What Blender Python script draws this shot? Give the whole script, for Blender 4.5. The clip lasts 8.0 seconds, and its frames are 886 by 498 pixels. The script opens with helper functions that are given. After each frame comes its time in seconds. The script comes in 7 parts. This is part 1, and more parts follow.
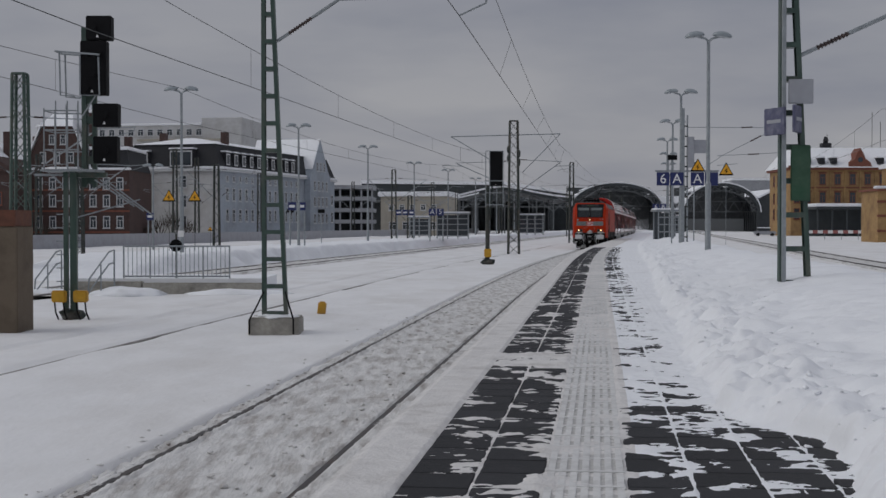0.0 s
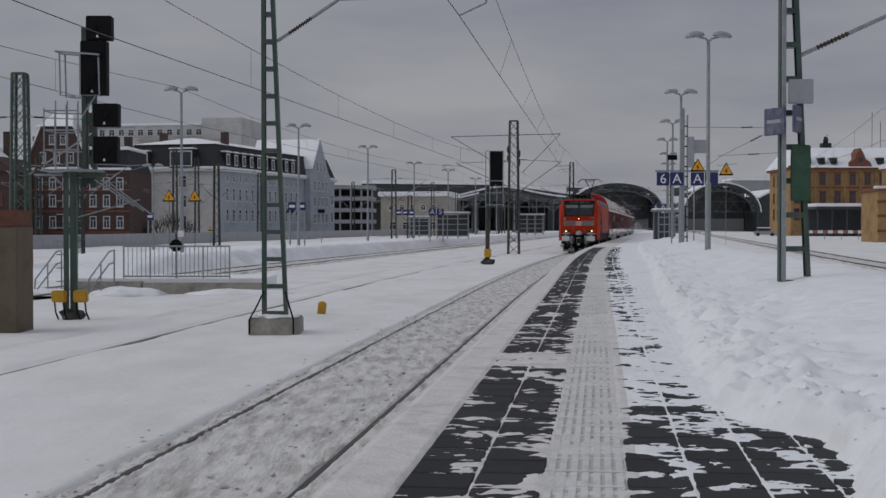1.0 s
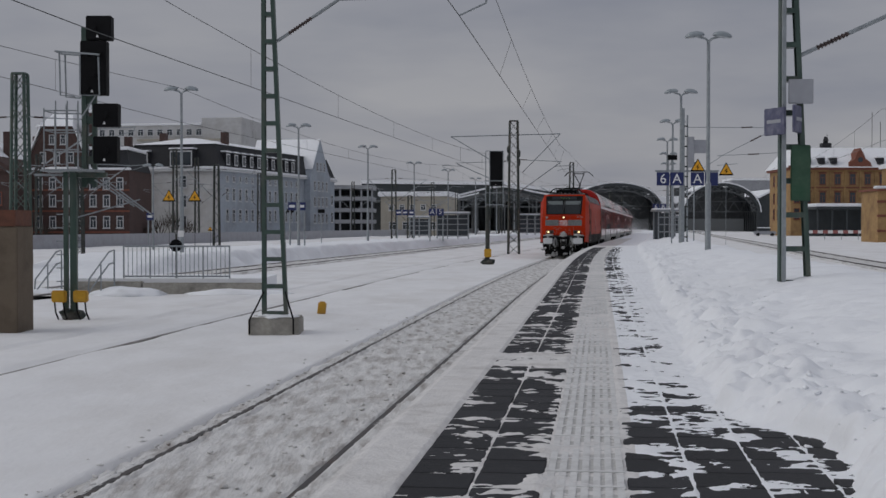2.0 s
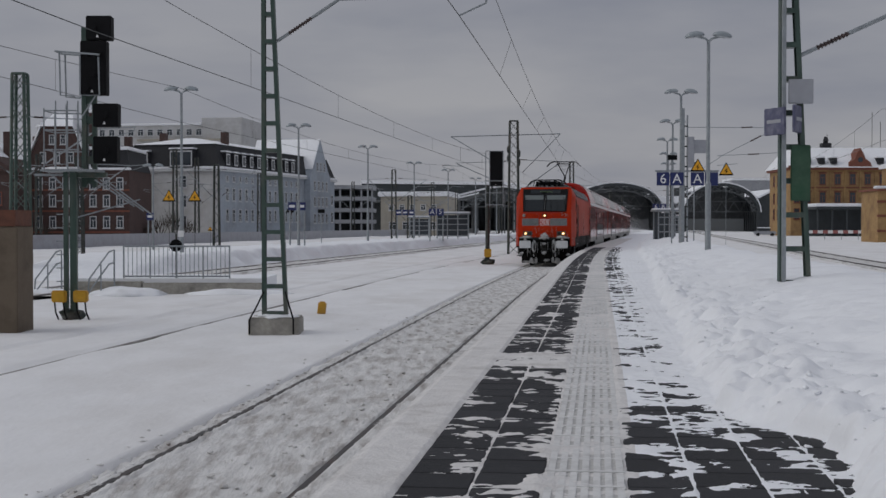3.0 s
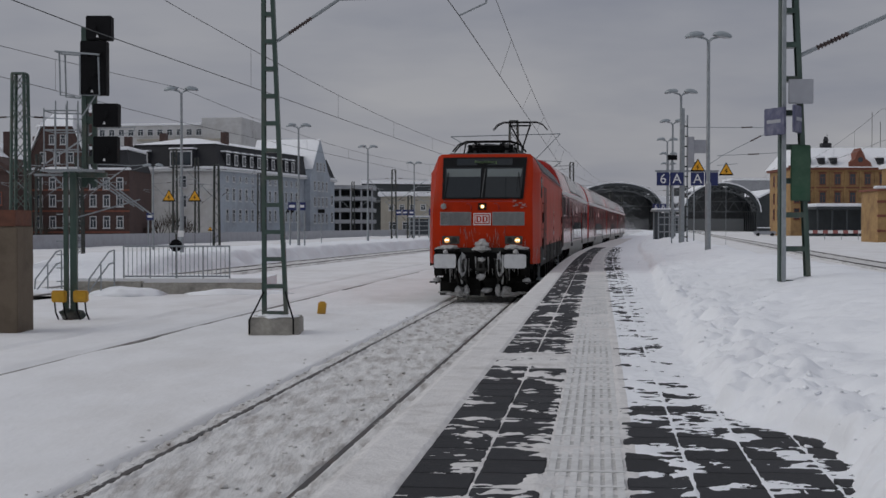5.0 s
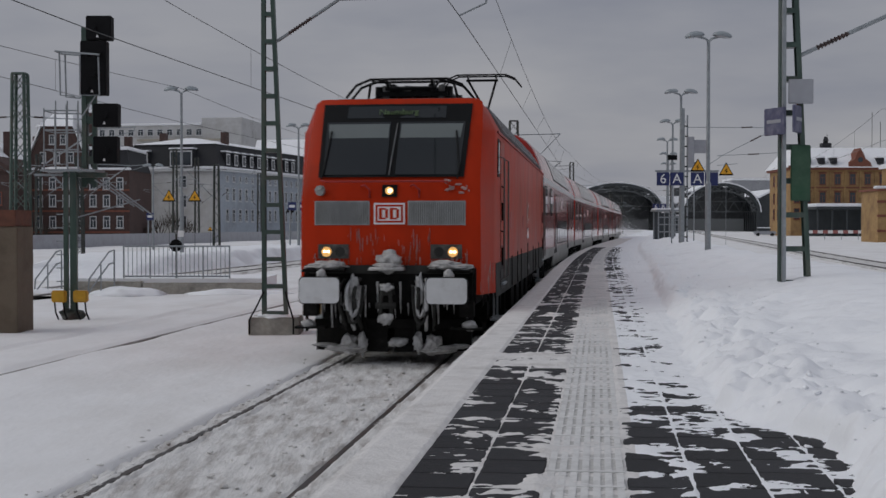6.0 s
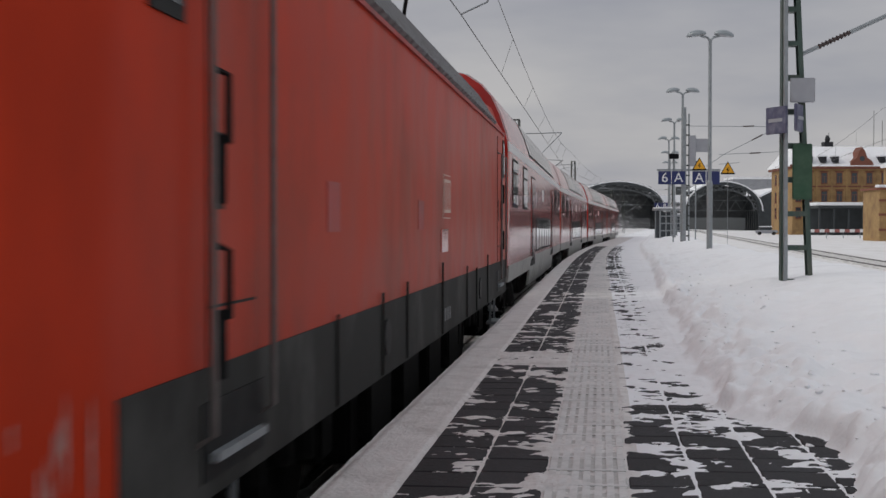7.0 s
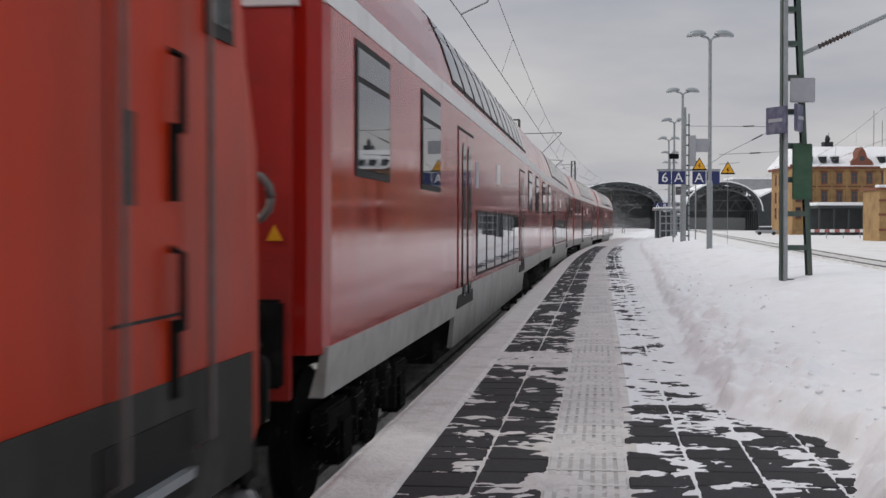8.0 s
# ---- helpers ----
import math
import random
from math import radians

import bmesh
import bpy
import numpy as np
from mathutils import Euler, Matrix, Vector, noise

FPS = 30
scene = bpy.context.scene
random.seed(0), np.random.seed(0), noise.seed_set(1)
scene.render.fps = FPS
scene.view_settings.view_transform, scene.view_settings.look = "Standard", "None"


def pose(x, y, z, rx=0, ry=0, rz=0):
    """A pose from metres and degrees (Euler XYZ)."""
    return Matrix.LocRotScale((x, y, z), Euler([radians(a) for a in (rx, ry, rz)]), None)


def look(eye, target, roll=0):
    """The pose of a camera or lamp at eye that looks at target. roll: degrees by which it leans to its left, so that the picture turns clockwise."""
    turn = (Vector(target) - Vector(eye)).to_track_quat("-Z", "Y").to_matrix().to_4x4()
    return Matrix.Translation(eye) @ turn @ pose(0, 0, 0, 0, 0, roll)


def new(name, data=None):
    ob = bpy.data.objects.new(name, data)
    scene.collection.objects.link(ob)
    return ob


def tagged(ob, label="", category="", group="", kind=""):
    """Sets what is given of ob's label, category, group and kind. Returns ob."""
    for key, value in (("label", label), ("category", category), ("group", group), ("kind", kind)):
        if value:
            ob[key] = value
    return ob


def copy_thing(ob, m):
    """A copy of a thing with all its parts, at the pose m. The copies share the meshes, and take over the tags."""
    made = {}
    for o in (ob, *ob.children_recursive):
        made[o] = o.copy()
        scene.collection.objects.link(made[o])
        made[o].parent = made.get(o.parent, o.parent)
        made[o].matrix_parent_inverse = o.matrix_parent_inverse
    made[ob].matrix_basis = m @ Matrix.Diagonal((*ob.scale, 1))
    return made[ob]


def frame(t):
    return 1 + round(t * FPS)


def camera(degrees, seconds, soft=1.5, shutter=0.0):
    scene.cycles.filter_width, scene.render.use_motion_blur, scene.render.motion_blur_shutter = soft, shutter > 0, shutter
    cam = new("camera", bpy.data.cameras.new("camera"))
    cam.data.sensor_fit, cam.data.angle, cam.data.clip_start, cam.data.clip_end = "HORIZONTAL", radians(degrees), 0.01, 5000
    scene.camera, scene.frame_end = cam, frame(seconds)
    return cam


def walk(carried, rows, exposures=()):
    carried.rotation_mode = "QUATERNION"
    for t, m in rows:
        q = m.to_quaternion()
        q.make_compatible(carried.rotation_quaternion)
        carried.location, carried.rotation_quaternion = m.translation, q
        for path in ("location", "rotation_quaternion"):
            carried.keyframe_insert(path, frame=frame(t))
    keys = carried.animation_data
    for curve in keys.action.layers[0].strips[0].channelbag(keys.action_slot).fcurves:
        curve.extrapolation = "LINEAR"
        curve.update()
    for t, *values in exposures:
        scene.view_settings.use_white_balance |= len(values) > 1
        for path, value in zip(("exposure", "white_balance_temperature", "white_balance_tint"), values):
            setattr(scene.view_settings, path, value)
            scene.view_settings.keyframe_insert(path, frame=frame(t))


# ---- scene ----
cam = camera(38.27, 8.0, soft=1.5, shutter=0.22)
EYE_Z = 1.94
walk(cam, [
    (0.0, pose(0, 0, EYE_Z, 88.96, 0, 0)),
    (6.5, pose(0, 0, EYE_Z, 88.96, 0, 0)),
    (6.9, pose(0, 0, EYE_Z, 88.91, 0, 0.07)),
    (8.0, pose(0, 0, EYE_Z, 88.91, 0, 0.07)),
], exposures=[(0.0, 0.0, 6500, 8), (5.8, 0.04, 6500, 8), (6.4, 0.12, 6550, 8), (7.0, 0.50, 6850, 7), (8.0, 0.78, 6850, 7)])

# ---- light: overcast winter sky ----
world = bpy.data.worlds.new("overcast_sky")
scene.world = world
world.use_nodes = True
wn, wl = world.node_tree.nodes, world.node_tree.links
wn.clear()
sky = wn.new("ShaderNodeTexSky")
sky.sky_type, sky.sun_disc = "NISHITA", False
sky.sun_elevation, sky.sun_rotation = radians(39), radians(263)
sky.dust_density, sky.air_density = 3.0, 1.0
dull = wn.new("ShaderNodeHueSaturation")
dull.inputs["Saturation"].default_value = 0.25
dull.inputs["Value"].default_value = 0.06
coord = wn.new("ShaderNodeTexCoord")
stretch = wn.new("ShaderNodeMapping")
stretch.inputs["Scale"].default_value = (1.0, 1.0, 4.0)
cloud = wn.new("ShaderNodeTexNoise")
cloud.inputs["Scale"].default_value = 3.4
cloud.inputs["Detail"].default_value = 5
cloud.inputs["Roughness"].default_value = 0.5
ramp = wn.new("ShaderNodeValToRGB")
ramp.color_ramp.elements[0].position, ramp.color_ramp.elements[0].color = 0.34, (0.205, 0.218, 0.268, 1)
ramp.color_ramp.elements[1].position, ramp.color_ramp.elements[1].color = 0.66, (0.318, 0.322, 0.352, 1)
sep = wn.new("ShaderNodeSeparateXYZ")
high = wn.new("ShaderNodeValToRGB")
high.color_ramp.elements[0].position, high.color_ramp.elements[0].color = 0.0, (1.35, 1.30, 1.22, 1)
high.color_ramp.elements[1].position, high.color_ramp.elements[1].color = 0.9, (1.7, 1.7, 1.7, 1)
e = high.color_ramp.elements.new(0.16)
e.color = (0.95, 0.95, 0.98, 1)
mul = wn.new("ShaderNodeMix")
mul.data_type, mul.blend_type = "RGBA", "MULTIPLY"
mul.inputs["Factor"].default_value = 1.0
mix = wn.new("ShaderNodeMix")
mix.data_type = "RGBA"
mix.inputs["Factor"].default_value = 0.85
bg = wn.new("ShaderNodeBackground")
bg.inputs["Strength"].default_value = 1.0
wo = wn.new("ShaderNodeOutputWorld")
wl.new(coord.outputs["Generated"], stretch.inputs["Vector"])
wl.new(stretch.outputs[0], cloud.inputs["Vector"])
wl.new(cloud.outputs["Fac"], ramp.inputs["Fac"])
wl.new(coord.outputs["Generated"], sep.inputs[0])
wl.new(sep.outputs["Z"], high.inputs["Fac"])
wl.new(ramp.outputs[0], mul.inputs[6])
wl.new(high.outputs[0], mul.inputs[7])
wl.new(sky.outputs[0], dull.inputs["Color"])
wl.new(dull.outputs[0], mix.inputs[6])
wl.new(mul.outputs[2], mix.inputs[7])
wl.new(mix.outputs[2], bg.inputs["Color"])
wl.new(bg.outputs[0], wo.inputs[0])
sun = new("sun", bpy.data.lights.new("sun", "SUN"))
sun.data.energy, sun.data.angle, sun.data.color = 0.66, radians(45), (1.0, 0.97, 0.93)
sun.matrix_world = look((-79, -10, 64), (0, 0, 0))

# ---- materials ----


def material(name, colour, rough=0.6, metal=0.0, vary=0.15, scale=6.0, bump=0.0, bump_scale=40.0, grime=None, grime_at=0.58,
             grime_scale=1.5, coat=0.0, stretch_z=1.0, piece=0.0, spec=0.5, stretch_y=1.0):
    """A procedural surface: colour with fine grain, patches of grime and relief."""
    m = bpy.data.materials.new(name)
    m.use_nodes = True
    n, l = m.node_tree.nodes, m.node_tree.links
    b = n["Principled BSDF"]
    b.inputs["Roughness"].default_value, b.inputs["Metallic"].default_value = rough, metal
    b.inputs["Coat Weight"].default_value = coat
    b.inputs["Specular IOR Level"].default_value = spec
    tc = n.new("ShaderNodeTexCoord")
    mp = n.new("ShaderNodeMapping")
    mp.inputs["Scale"].default_value = (1, stretch_y, stretch_z)
    l.new(tc.outputs["Object"], mp.inputs[0])
    grain = n.new("ShaderNodeTexNoise")
    grain.inputs["Scale"].default_value, grain.inputs["Detail"].default_value = scale, 6
    l.new(mp.outputs[0], grain.inputs["Vector"])
    r = n.new("ShaderNodeValToRGB")
    c = Vector(colour)
    r.color_ramp.elements[0].position, r.color_ramp.elements[1].position = 0.3, 0.7
    r.color_ramp.elements[0].color = (*(c * (1 - vary)), 1)
    r.color_ramp.elements[1].color = (*[min(1, v) for v in c * (1 + vary)], 1)
    l.new(grain.outputs["Fac"], r.inputs[0])
    last = r.outputs[0]
    if piece:
        info = n.new("ShaderNodeObjectInfo")
        hs = n.new("ShaderNodeHueSaturation")
        mr = n.new("ShaderNodeMapRange")
        mr.inputs["To Min"].default_value, mr.inputs["To Max"].default_value = 1 - piece, 1 + piece
        l.new(info.outputs["Random"], mr.inputs[0])
        l.new(mr.outputs[0], hs.inputs["Value"])
        l.new(last, hs.inputs["Color"])
        last = hs.outputs[0]
    if grime:
        g = n.new("ShaderNodeTexNoise")
        g.inputs["Scale"].default_value, g.inputs["Detail"].default_value, g.inputs["Roughness"].default_value = grime_scale, 8, 0.65
        l.new(mp.outputs[0], g.inputs["Vector"])
        gr = n.new("ShaderNodeValToRGB")
        gr.color_ramp.elements[0].position, gr.color_ramp.elements[1].position = grime_at - 0.12, grime_at + 0.12
        l.new(g.outputs["Fac"], gr.inputs[0])
        mx = n.new("ShaderNodeMix")
        mx.data_type = "RGBA"
        l.new(gr.outputs[0], mx.inputs["Factor"])
        l.new(last, mx.inputs[6])
        mx.inputs[7].default_value = (*grime, 1)
        last = mx.outputs[2]
    l.new(last, b.inputs["Base Color"])
    rr = n.new("ShaderNodeMapRange")
    rr.inputs["To Min"].default_value, rr.inputs["To Max"].default_value = max(0.02, rough - 0.08), min(1, rough + 0.1)
    l.new(grain.outputs["Fac"], rr.inputs[0])
    l.new(rr.outputs[0], b.inputs["Roughness"])
    if bump:
        bn = n.new("ShaderNodeTexNoise")
        bn.inputs["Scale"].default_value, bn.inputs["Detail"].default_value = bump_scale, 5
        l.new(mp.outputs[0], bn.inputs["Vector"])
        bp = n.new("ShaderNodeBump")
        bp.inputs["Strength"].default_value, bp.inputs["Distance"].default_value = bump, 0.02
        l.new(bn.outputs["Fac"], bp.inputs["Height"])
        l.new(bp.outputs[0], b.inputs["Normal"])
    return m


def lamp_glow(name, colour, strength):
    m = bpy.data.materials.new(name)
    m.use_nodes = True
    b = m.node_tree.nodes["Principled BSDF"]
    b.inputs["Base Color"].default_value = (*colour, 1)
    b.inputs["Emission Color"].default_value = (*colour, 1)
    b.inputs["Emission Strength"].default_value = strength
    return m


def glass(name, colour, rough=0.05):
    m = bpy.data.materials.new(name)
    m.use_nodes = True
    b = m.node_tree.nodes["Principled BSDF"]
    b.inputs["Base Color"].default_value = (*colour, 1)
    b.inputs["Roughness"].default_value, b.inputs["IOR"].default_value = rough, 1.5
    return m


SNOW = material("snow", (0.855, 0.865, 0.89), 0.75, vary=0.03, scale=2.0, bump=0.5, bump_scale=14, grime=(0.70, 0.70, 0.73), grime_at=0.66, grime_scale=0.7)
SNOW_GROUND = material("trackside_snow", (0.80, 0.795, 0.80), 0.8, vary=0.04, scale=1.2, bump=0.6, bump_scale=9, grime=(0.69, 0.675, 0.665), grime_at=0.58, grime_scale=0.45, stretch_y=0.45)
SNOW_TRACK = material("dirty_track_snow", (0.66, 0.65, 0.64), 0.8, vary=0.15, scale=7.0, bump=1.0, bump_scale=24, grime=(0.30, 0.27, 0.25), grime_at=0.59, grime_scale=5.5, stretch_y=0.22)
ICE = material("grey_ice", (0.46, 0.46, 0.46), 0.4, vary=0.3, scale=9, bump=0.8, bump_scale=26, grime=(0.10, 0.10, 0.095), grime_at=0.60, grime_scale=6)
SPRAY = material("frozen_spray", (0.33, 0.20, 0.185), 0.45, vary=0.3, scale=20)
CAKED = material("caked_snow", (0.48, 0.475, 0.47), 0.6, vary=0.12, scale=7, bump=0.6, bump_scale=24, grime=(0.20, 0.19, 0.18), grime_at=0.57, grime_scale=7)
SLUSH = material("dark_slush", (0.27, 0.26, 0.25), 0.6, vary=0.3, scale=6, bump=0.8, bump_scale=20, grime=(0.12, 0.11, 0.10), grime_at=0.6, grime_scale=3, stretch_y=0.2)
SNOW_THIN = material("trodden_snow", (0.70, 0.68, 0.665), 0.75, vary=0.08, scale=7, bump=0.6, bump_scale=40, grime=(0.52, 0.495, 0.475), grime_at=0.62, grime_scale=3)
RAIL = material("rail_steel", (0.055, 0.050, 0.046), 0.5, 0.4, vary=0.2, scale=8, grime=(0.09, 0.06, 0.045), grime_scale=3)
RAIL_FROST = material("frosted_rail", (0.30, 0.285, 0.27), 0.6, 0.1, vary=0.25, scale=5, grime=(0.16, 0.14, 0.125), grime_scale=2)
TILE = material("dark_paving", (0.028, 0.028, 0.031), 0.7, vary=0.25, scale=30, bump=0.4, bump_scale=120, grime=(0.055, 0.055, 0.057), grime_at=0.68, grime_scale=5, piece=0.25, spec=0.25)
TACTILE_BASE = material("darker_paving_groove", (0.50, 0.49, 0.475), 0.8, vary=0.15, scale=20)
TACTILE = material("white_paving", (0.66, 0.655, 0.645), 0.7, vary=0.08, scale=20, bump=0.3, bump_scale=60, grime=(0.45, 0.44, 0.43), grime_at=0.62, grime_scale=6, piece=0.06)
COPING = material("pale_coping", (0.50, 0.49, 0.47), 0.75, vary=0.1, scale=12, bump=0.4, grime=(0.35, 0.33, 0.31), grime_scale=2, piece=0.06)
CONCRETE = material("concrete", (0.36, 0.34, 0.30), 0.85, vary=0.15, scale=12, bump=0.5, bump_scale=50, grime=(0.20, 0.19, 0.17), grime_scale=2)
STEEL_GREEN = material("green_mast_paint", (0.050, 0.085, 0.070), 0.5, 0.1, vary=0.2, scale=6, grime=(0.12, 0.11, 0.09), grime_at=0.62, grime_scale=3, stretch_z=0.3)
STEEL_DARK = material("dark_mast_steel", (0.030, 0.040, 0.036), 0.55, 0.2, vary=0.25, scale=6, grime=(0.10, 0.085, 0.07), grime_scale=2)
GALV = material("galvanised_steel", (0.29, 0.315, 0.33), 0.5, 0.4, vary=0.15, scale=10, grime=(0.25, 0.27, 0.28), grime_scale=3)
GREY_BOX = material("grey_sheet", (0.33, 0.34, 0.37), 0.5, vary=0.06, scale=5, grime=(0.28, 0.28, 0.30))
GREEN_BOARD = material("green_board", (0.012, 0.06, 0.028), 0.5, vary=0.15, scale=4, grime=(0.05, 0.10, 0.06))
RED = material("red_train_paint", (0.40, 0.027, 0.005), 0.38, vary=0.12, scale=3, grime=(0.25, 0.026, 0.008), grime_at=0.60, grime_scale=1.1, stretch_z=0.5, spec=0.09)
RED_COACH = material("red_coach_paint", (0.36, 0.013, 0.008), 0.09, vary=0.08, scale=3, bump=0.03, bump_scale=1.6, grime=(0.22, 0.022, 0.018), grime_at=0.58, grime_scale=2.2, stretch_z=0.25, spec=0.34)
RED_DARK = material("dull_red_end", (0.33, 0.015, 0.010), 0.5, vary=0.12, scale=4, grime=(0.18, 0.015, 0.012))
GREY_BAND = material("dirty_grey_skirt", (0.034, 0.034, 0.032), 0.7, vary=0.2, scale=5, grime=(0.085, 0.085, 0.08), grime_at=0.62, grime_scale=1.6, stretch_z=0.6, spec=0.12)
COACH_SKIRT = material("pale_grey_skirt", (0.36, 0.36, 0.34), 0.5, vary=0.12, scale=5, grime=(0.22, 0.21, 0.20), grime_scale=2)
STRIPE = material("light_grey_stripe", (0.66, 0.66, 0.66), 0.35, vary=0.05, scale=5, grime=(0.5, 0.5, 0.5), grime_at=0.66)
UNDER = material("underframe_black", (0.009, 0.0085, 0.008), 0.8, vary=0.4, scale=10, grime=(0.03, 0.029, 0.028), grime_at=0.69, spec=0.12, grime_scale=5)
ROOF_GREY = material("roof_grey", (0.15, 0.155, 0.16), 0.6, vary=0.15, scale=6, grime=(0.09, 0.085, 0.08), grime_scale=2)
BLACK = material("black_paint", (0.006, 0.0065, 0.007), 0.5, vary=0.2, scale=10, spec=0.12)
RUBBER = material("black_rubber", (0.010, 0.010, 0.010), 0.7, vary=0.2, spec=0.3)
SCREEN = glass("windscreen_glass", (0.008, 0.011, 0.012), 0.06)
PANE = glass("window_glass", (0.03, 0.036, 0.04), 0.02)
FADED = material("faded_mark_paint", (0.58, 0.44, 0.38), 0.6, vary=0.1)
RAIL_GREY = material("dull_handrail", (0.14, 0.12, 0.115), 0.5, 0.3, vary=0.2, scale=10)
FROSTED_SIGN = material("frosted_sign", (0.085, 0.088, 0.15), 0.6, vary=0.15, scale=9, grime=(0.22, 0.22, 0.27), grime_at=0.6, grime_scale=4)
PANE_DULL = glass("house_window_glass", (0.05, 0.06, 0.07), 0.15)
BLIND = material("sun_blind", (0.13, 0.15, 0.15), 0.7, vary=0.05, scale=4)
GRILLE = material("grille_metal", (0.30, 0.31, 0.30), 0.45, 0.5, vary=0.15, scale=20, grime=(0.2, 0.2, 0.2), grime_scale=6, stretch_z=0.2)
WHITE = material("white_enamel", (0.75, 0.75, 0.75), 0.4, vary=0.04)
BUFFER_ICE = material("icy_buffer_plate", (0.60, 0.61, 0.62), 0.5, vary=0.06, scale=8, bump=0.4, grime=(0.45, 0.45, 0.45), grime_at=0.66, grime_scale=5)
BLUE = material("blue_sign", (0.012, 0.022, 0.11), 0.35, vary=0.08)
YELLOW = material("yellow_paint", (0.55, 0.30, 0.02), 0.5, vary=0.12, scale=10, grime=(0.35, 0.2, 0.05))
AMBER = material("amber_sign", (0.75, 0.36, 0.015), 0.45, vary=0.05)
LAMP_BOX = material("dull_lamp_box", (0.045, 0.042, 0.036), 0.4, vary=0.25, scale=14, grime=(0.16, 0.15, 0.14), grime_at=0.64, grime_scale=7)
HEADLIGHT = lamp_glow("warm_headlight", (0.85, 0.46, 0.15), 0.55)
BULB = lamp_glow("bright_bulb", (1.0, 0.80, 0.50), 4.0)
DISPLAY = lamp_glow("dim_display", (0.06, 0.10, 0.035), 0.10)


def part(name, bm, mat, parent=None, label="", smooth=False):
    me = bpy.data.meshes.new(name)
    bmesh.ops.recalc_face_normals(bm, faces=bm.faces)
    bm.to_mesh(me)
    bm.free()
    me.materials.append(mat)
    if smooth:
        for p in me.polygons:
            p.use_smooth = True
    ob = new(name, me)
    if parent is not None:
        ob.parent = parent
    if label:
        ob["label"] = label
    return ob


def thing(name, m, label, category, group="", kind=""):
    ob = new(name)
    ob.empty_display_size = 0.2
    ob.matrix_world = m
    return tagged(ob, label, category, group, kind)


def box(bm, x0, x1, y0, y1, z0, z1, bevel=0.0):
    r = bmesh.ops.create_cube(bm, size=1)
    bmesh.ops.scale(bm, vec=(x1 - x0, y1 - y0, z1 - z0), verts=r["verts"])
    bmesh.ops.translate(bm, vec=((x0 + x1) / 2, (y0 + y1) / 2, (z0 + z1) / 2), verts=r["verts"])
    if bevel:
        ed = list({e for v in r["verts"] for e in v.link_edges})
        bmesh.ops.bevel(bm, geom=ed, offset=bevel, segments=2, affect="EDGES")
    return bm


def B(*a, bevel=0.0):
    return box(bmesh.new(), *a, bevel=bevel)


def rod(bm, a, b, r, r2=None, n=8):
    a, b = Vector(a), Vector(b)
    d = b - a
    q = d.to_track_quat("Z", "Y").to_matrix().to_4x4()
    bmesh.ops.create_cone(bm, cap_ends=True, segments=n, radius1=r, radius2=r if r2 is None else r2, depth=d.length,
                          matrix=Matrix.Translation((a + b) / 2) @ q)
    return bm


def bar(bm, a, b, w, h):
    """A square-cut bar from a to b."""
    a, b = Vector(a), Vector(b)
    d = b - a
    q = d.to_track_quat("Y", "Z").to_matrix().to_4x4()
    r = bmesh.ops.create_cube(bm, size=1)
    bmesh.ops.scale(bm, vec=(w, d.length, h), verts=r["verts"])
    bmesh.ops.transform(bm, matrix=Matrix.Translation((a + b) / 2) @ q, verts=r["verts"])
    return bm


def tube(bm, pts, r, n=6):
    """One bent tube through the points."""
    pts = [Vector(p) for p in pts]
    last = None
    for i, p in enumerate(pts):
        d = (pts[min(i + 1, len(pts) - 1)] - pts[max(i - 1, 0)]).normalized()
        side = d.cross(Vector((0.31, 0.17, 0.93)))
        if side.length < 0.05:
            side = d.cross(Vector((1, 0, 0)))
        side.normalize()
        up = side.cross(d)
        ring = [bm.verts.new(p + side * r * math.cos(2 * math.pi * k / n) + up * r * math.sin(2 * math.pi * k / n)) for k in range(n)]
        if last:
            for k in range(n):
                bm.faces.new((last[k], last[(k + 1) % n], ring[(k + 1) % n], ring[k]))
        else:
            bm.faces.new(ring[::-1])
        last = ring
    bm.faces.new(last)
    return bm


def prism(bm, outline, axis, a, b):
    """An outline (pairs) pushed from a to b along x, y or z."""
    put = {"x": lambda p, c: (c, p[0], p[1]), "y": lambda p, c: (p[0], c, p[1]), "z": lambda p, c: (p[0], p[1], c)}[axis]
    v0 = [bm.verts.new(put(p, a)) for p in outline]
    v1 = [bm.verts.new(put(p, b)) for p in outline]
    bm.faces.new(v0)
    bm.faces.new(v1[::-1])
    n = len(outline)
    for i in range(n):
        bm.faces.new((v0[i], v1[i], v1[(i + 1) % n], v0[(i + 1) % n]))
    return bm


def lump(bm, c, size, seed=0, sub=3, rough=0.35):
    """An uneven clump."""
    r = bmesh.ops.create_icosphere(bm, subdivisions=sub, radius=1)
    off = Vector((seed * 3.7, seed * 1.3, 0))
    for v in r["verts"]:
        k = 1 + rough * noise.noise(v.co * 1.4 + off) + 0.6 * rough * noise.noise(v.co * 3.3 + off) + 0.35 * rough * noise.noise(v.co * 7.1 + off)
        v.co = Vector(c) + Vector((v.co.x * size[0], v.co.y * size[1], v.co.z * size[2])) * k
    return bm


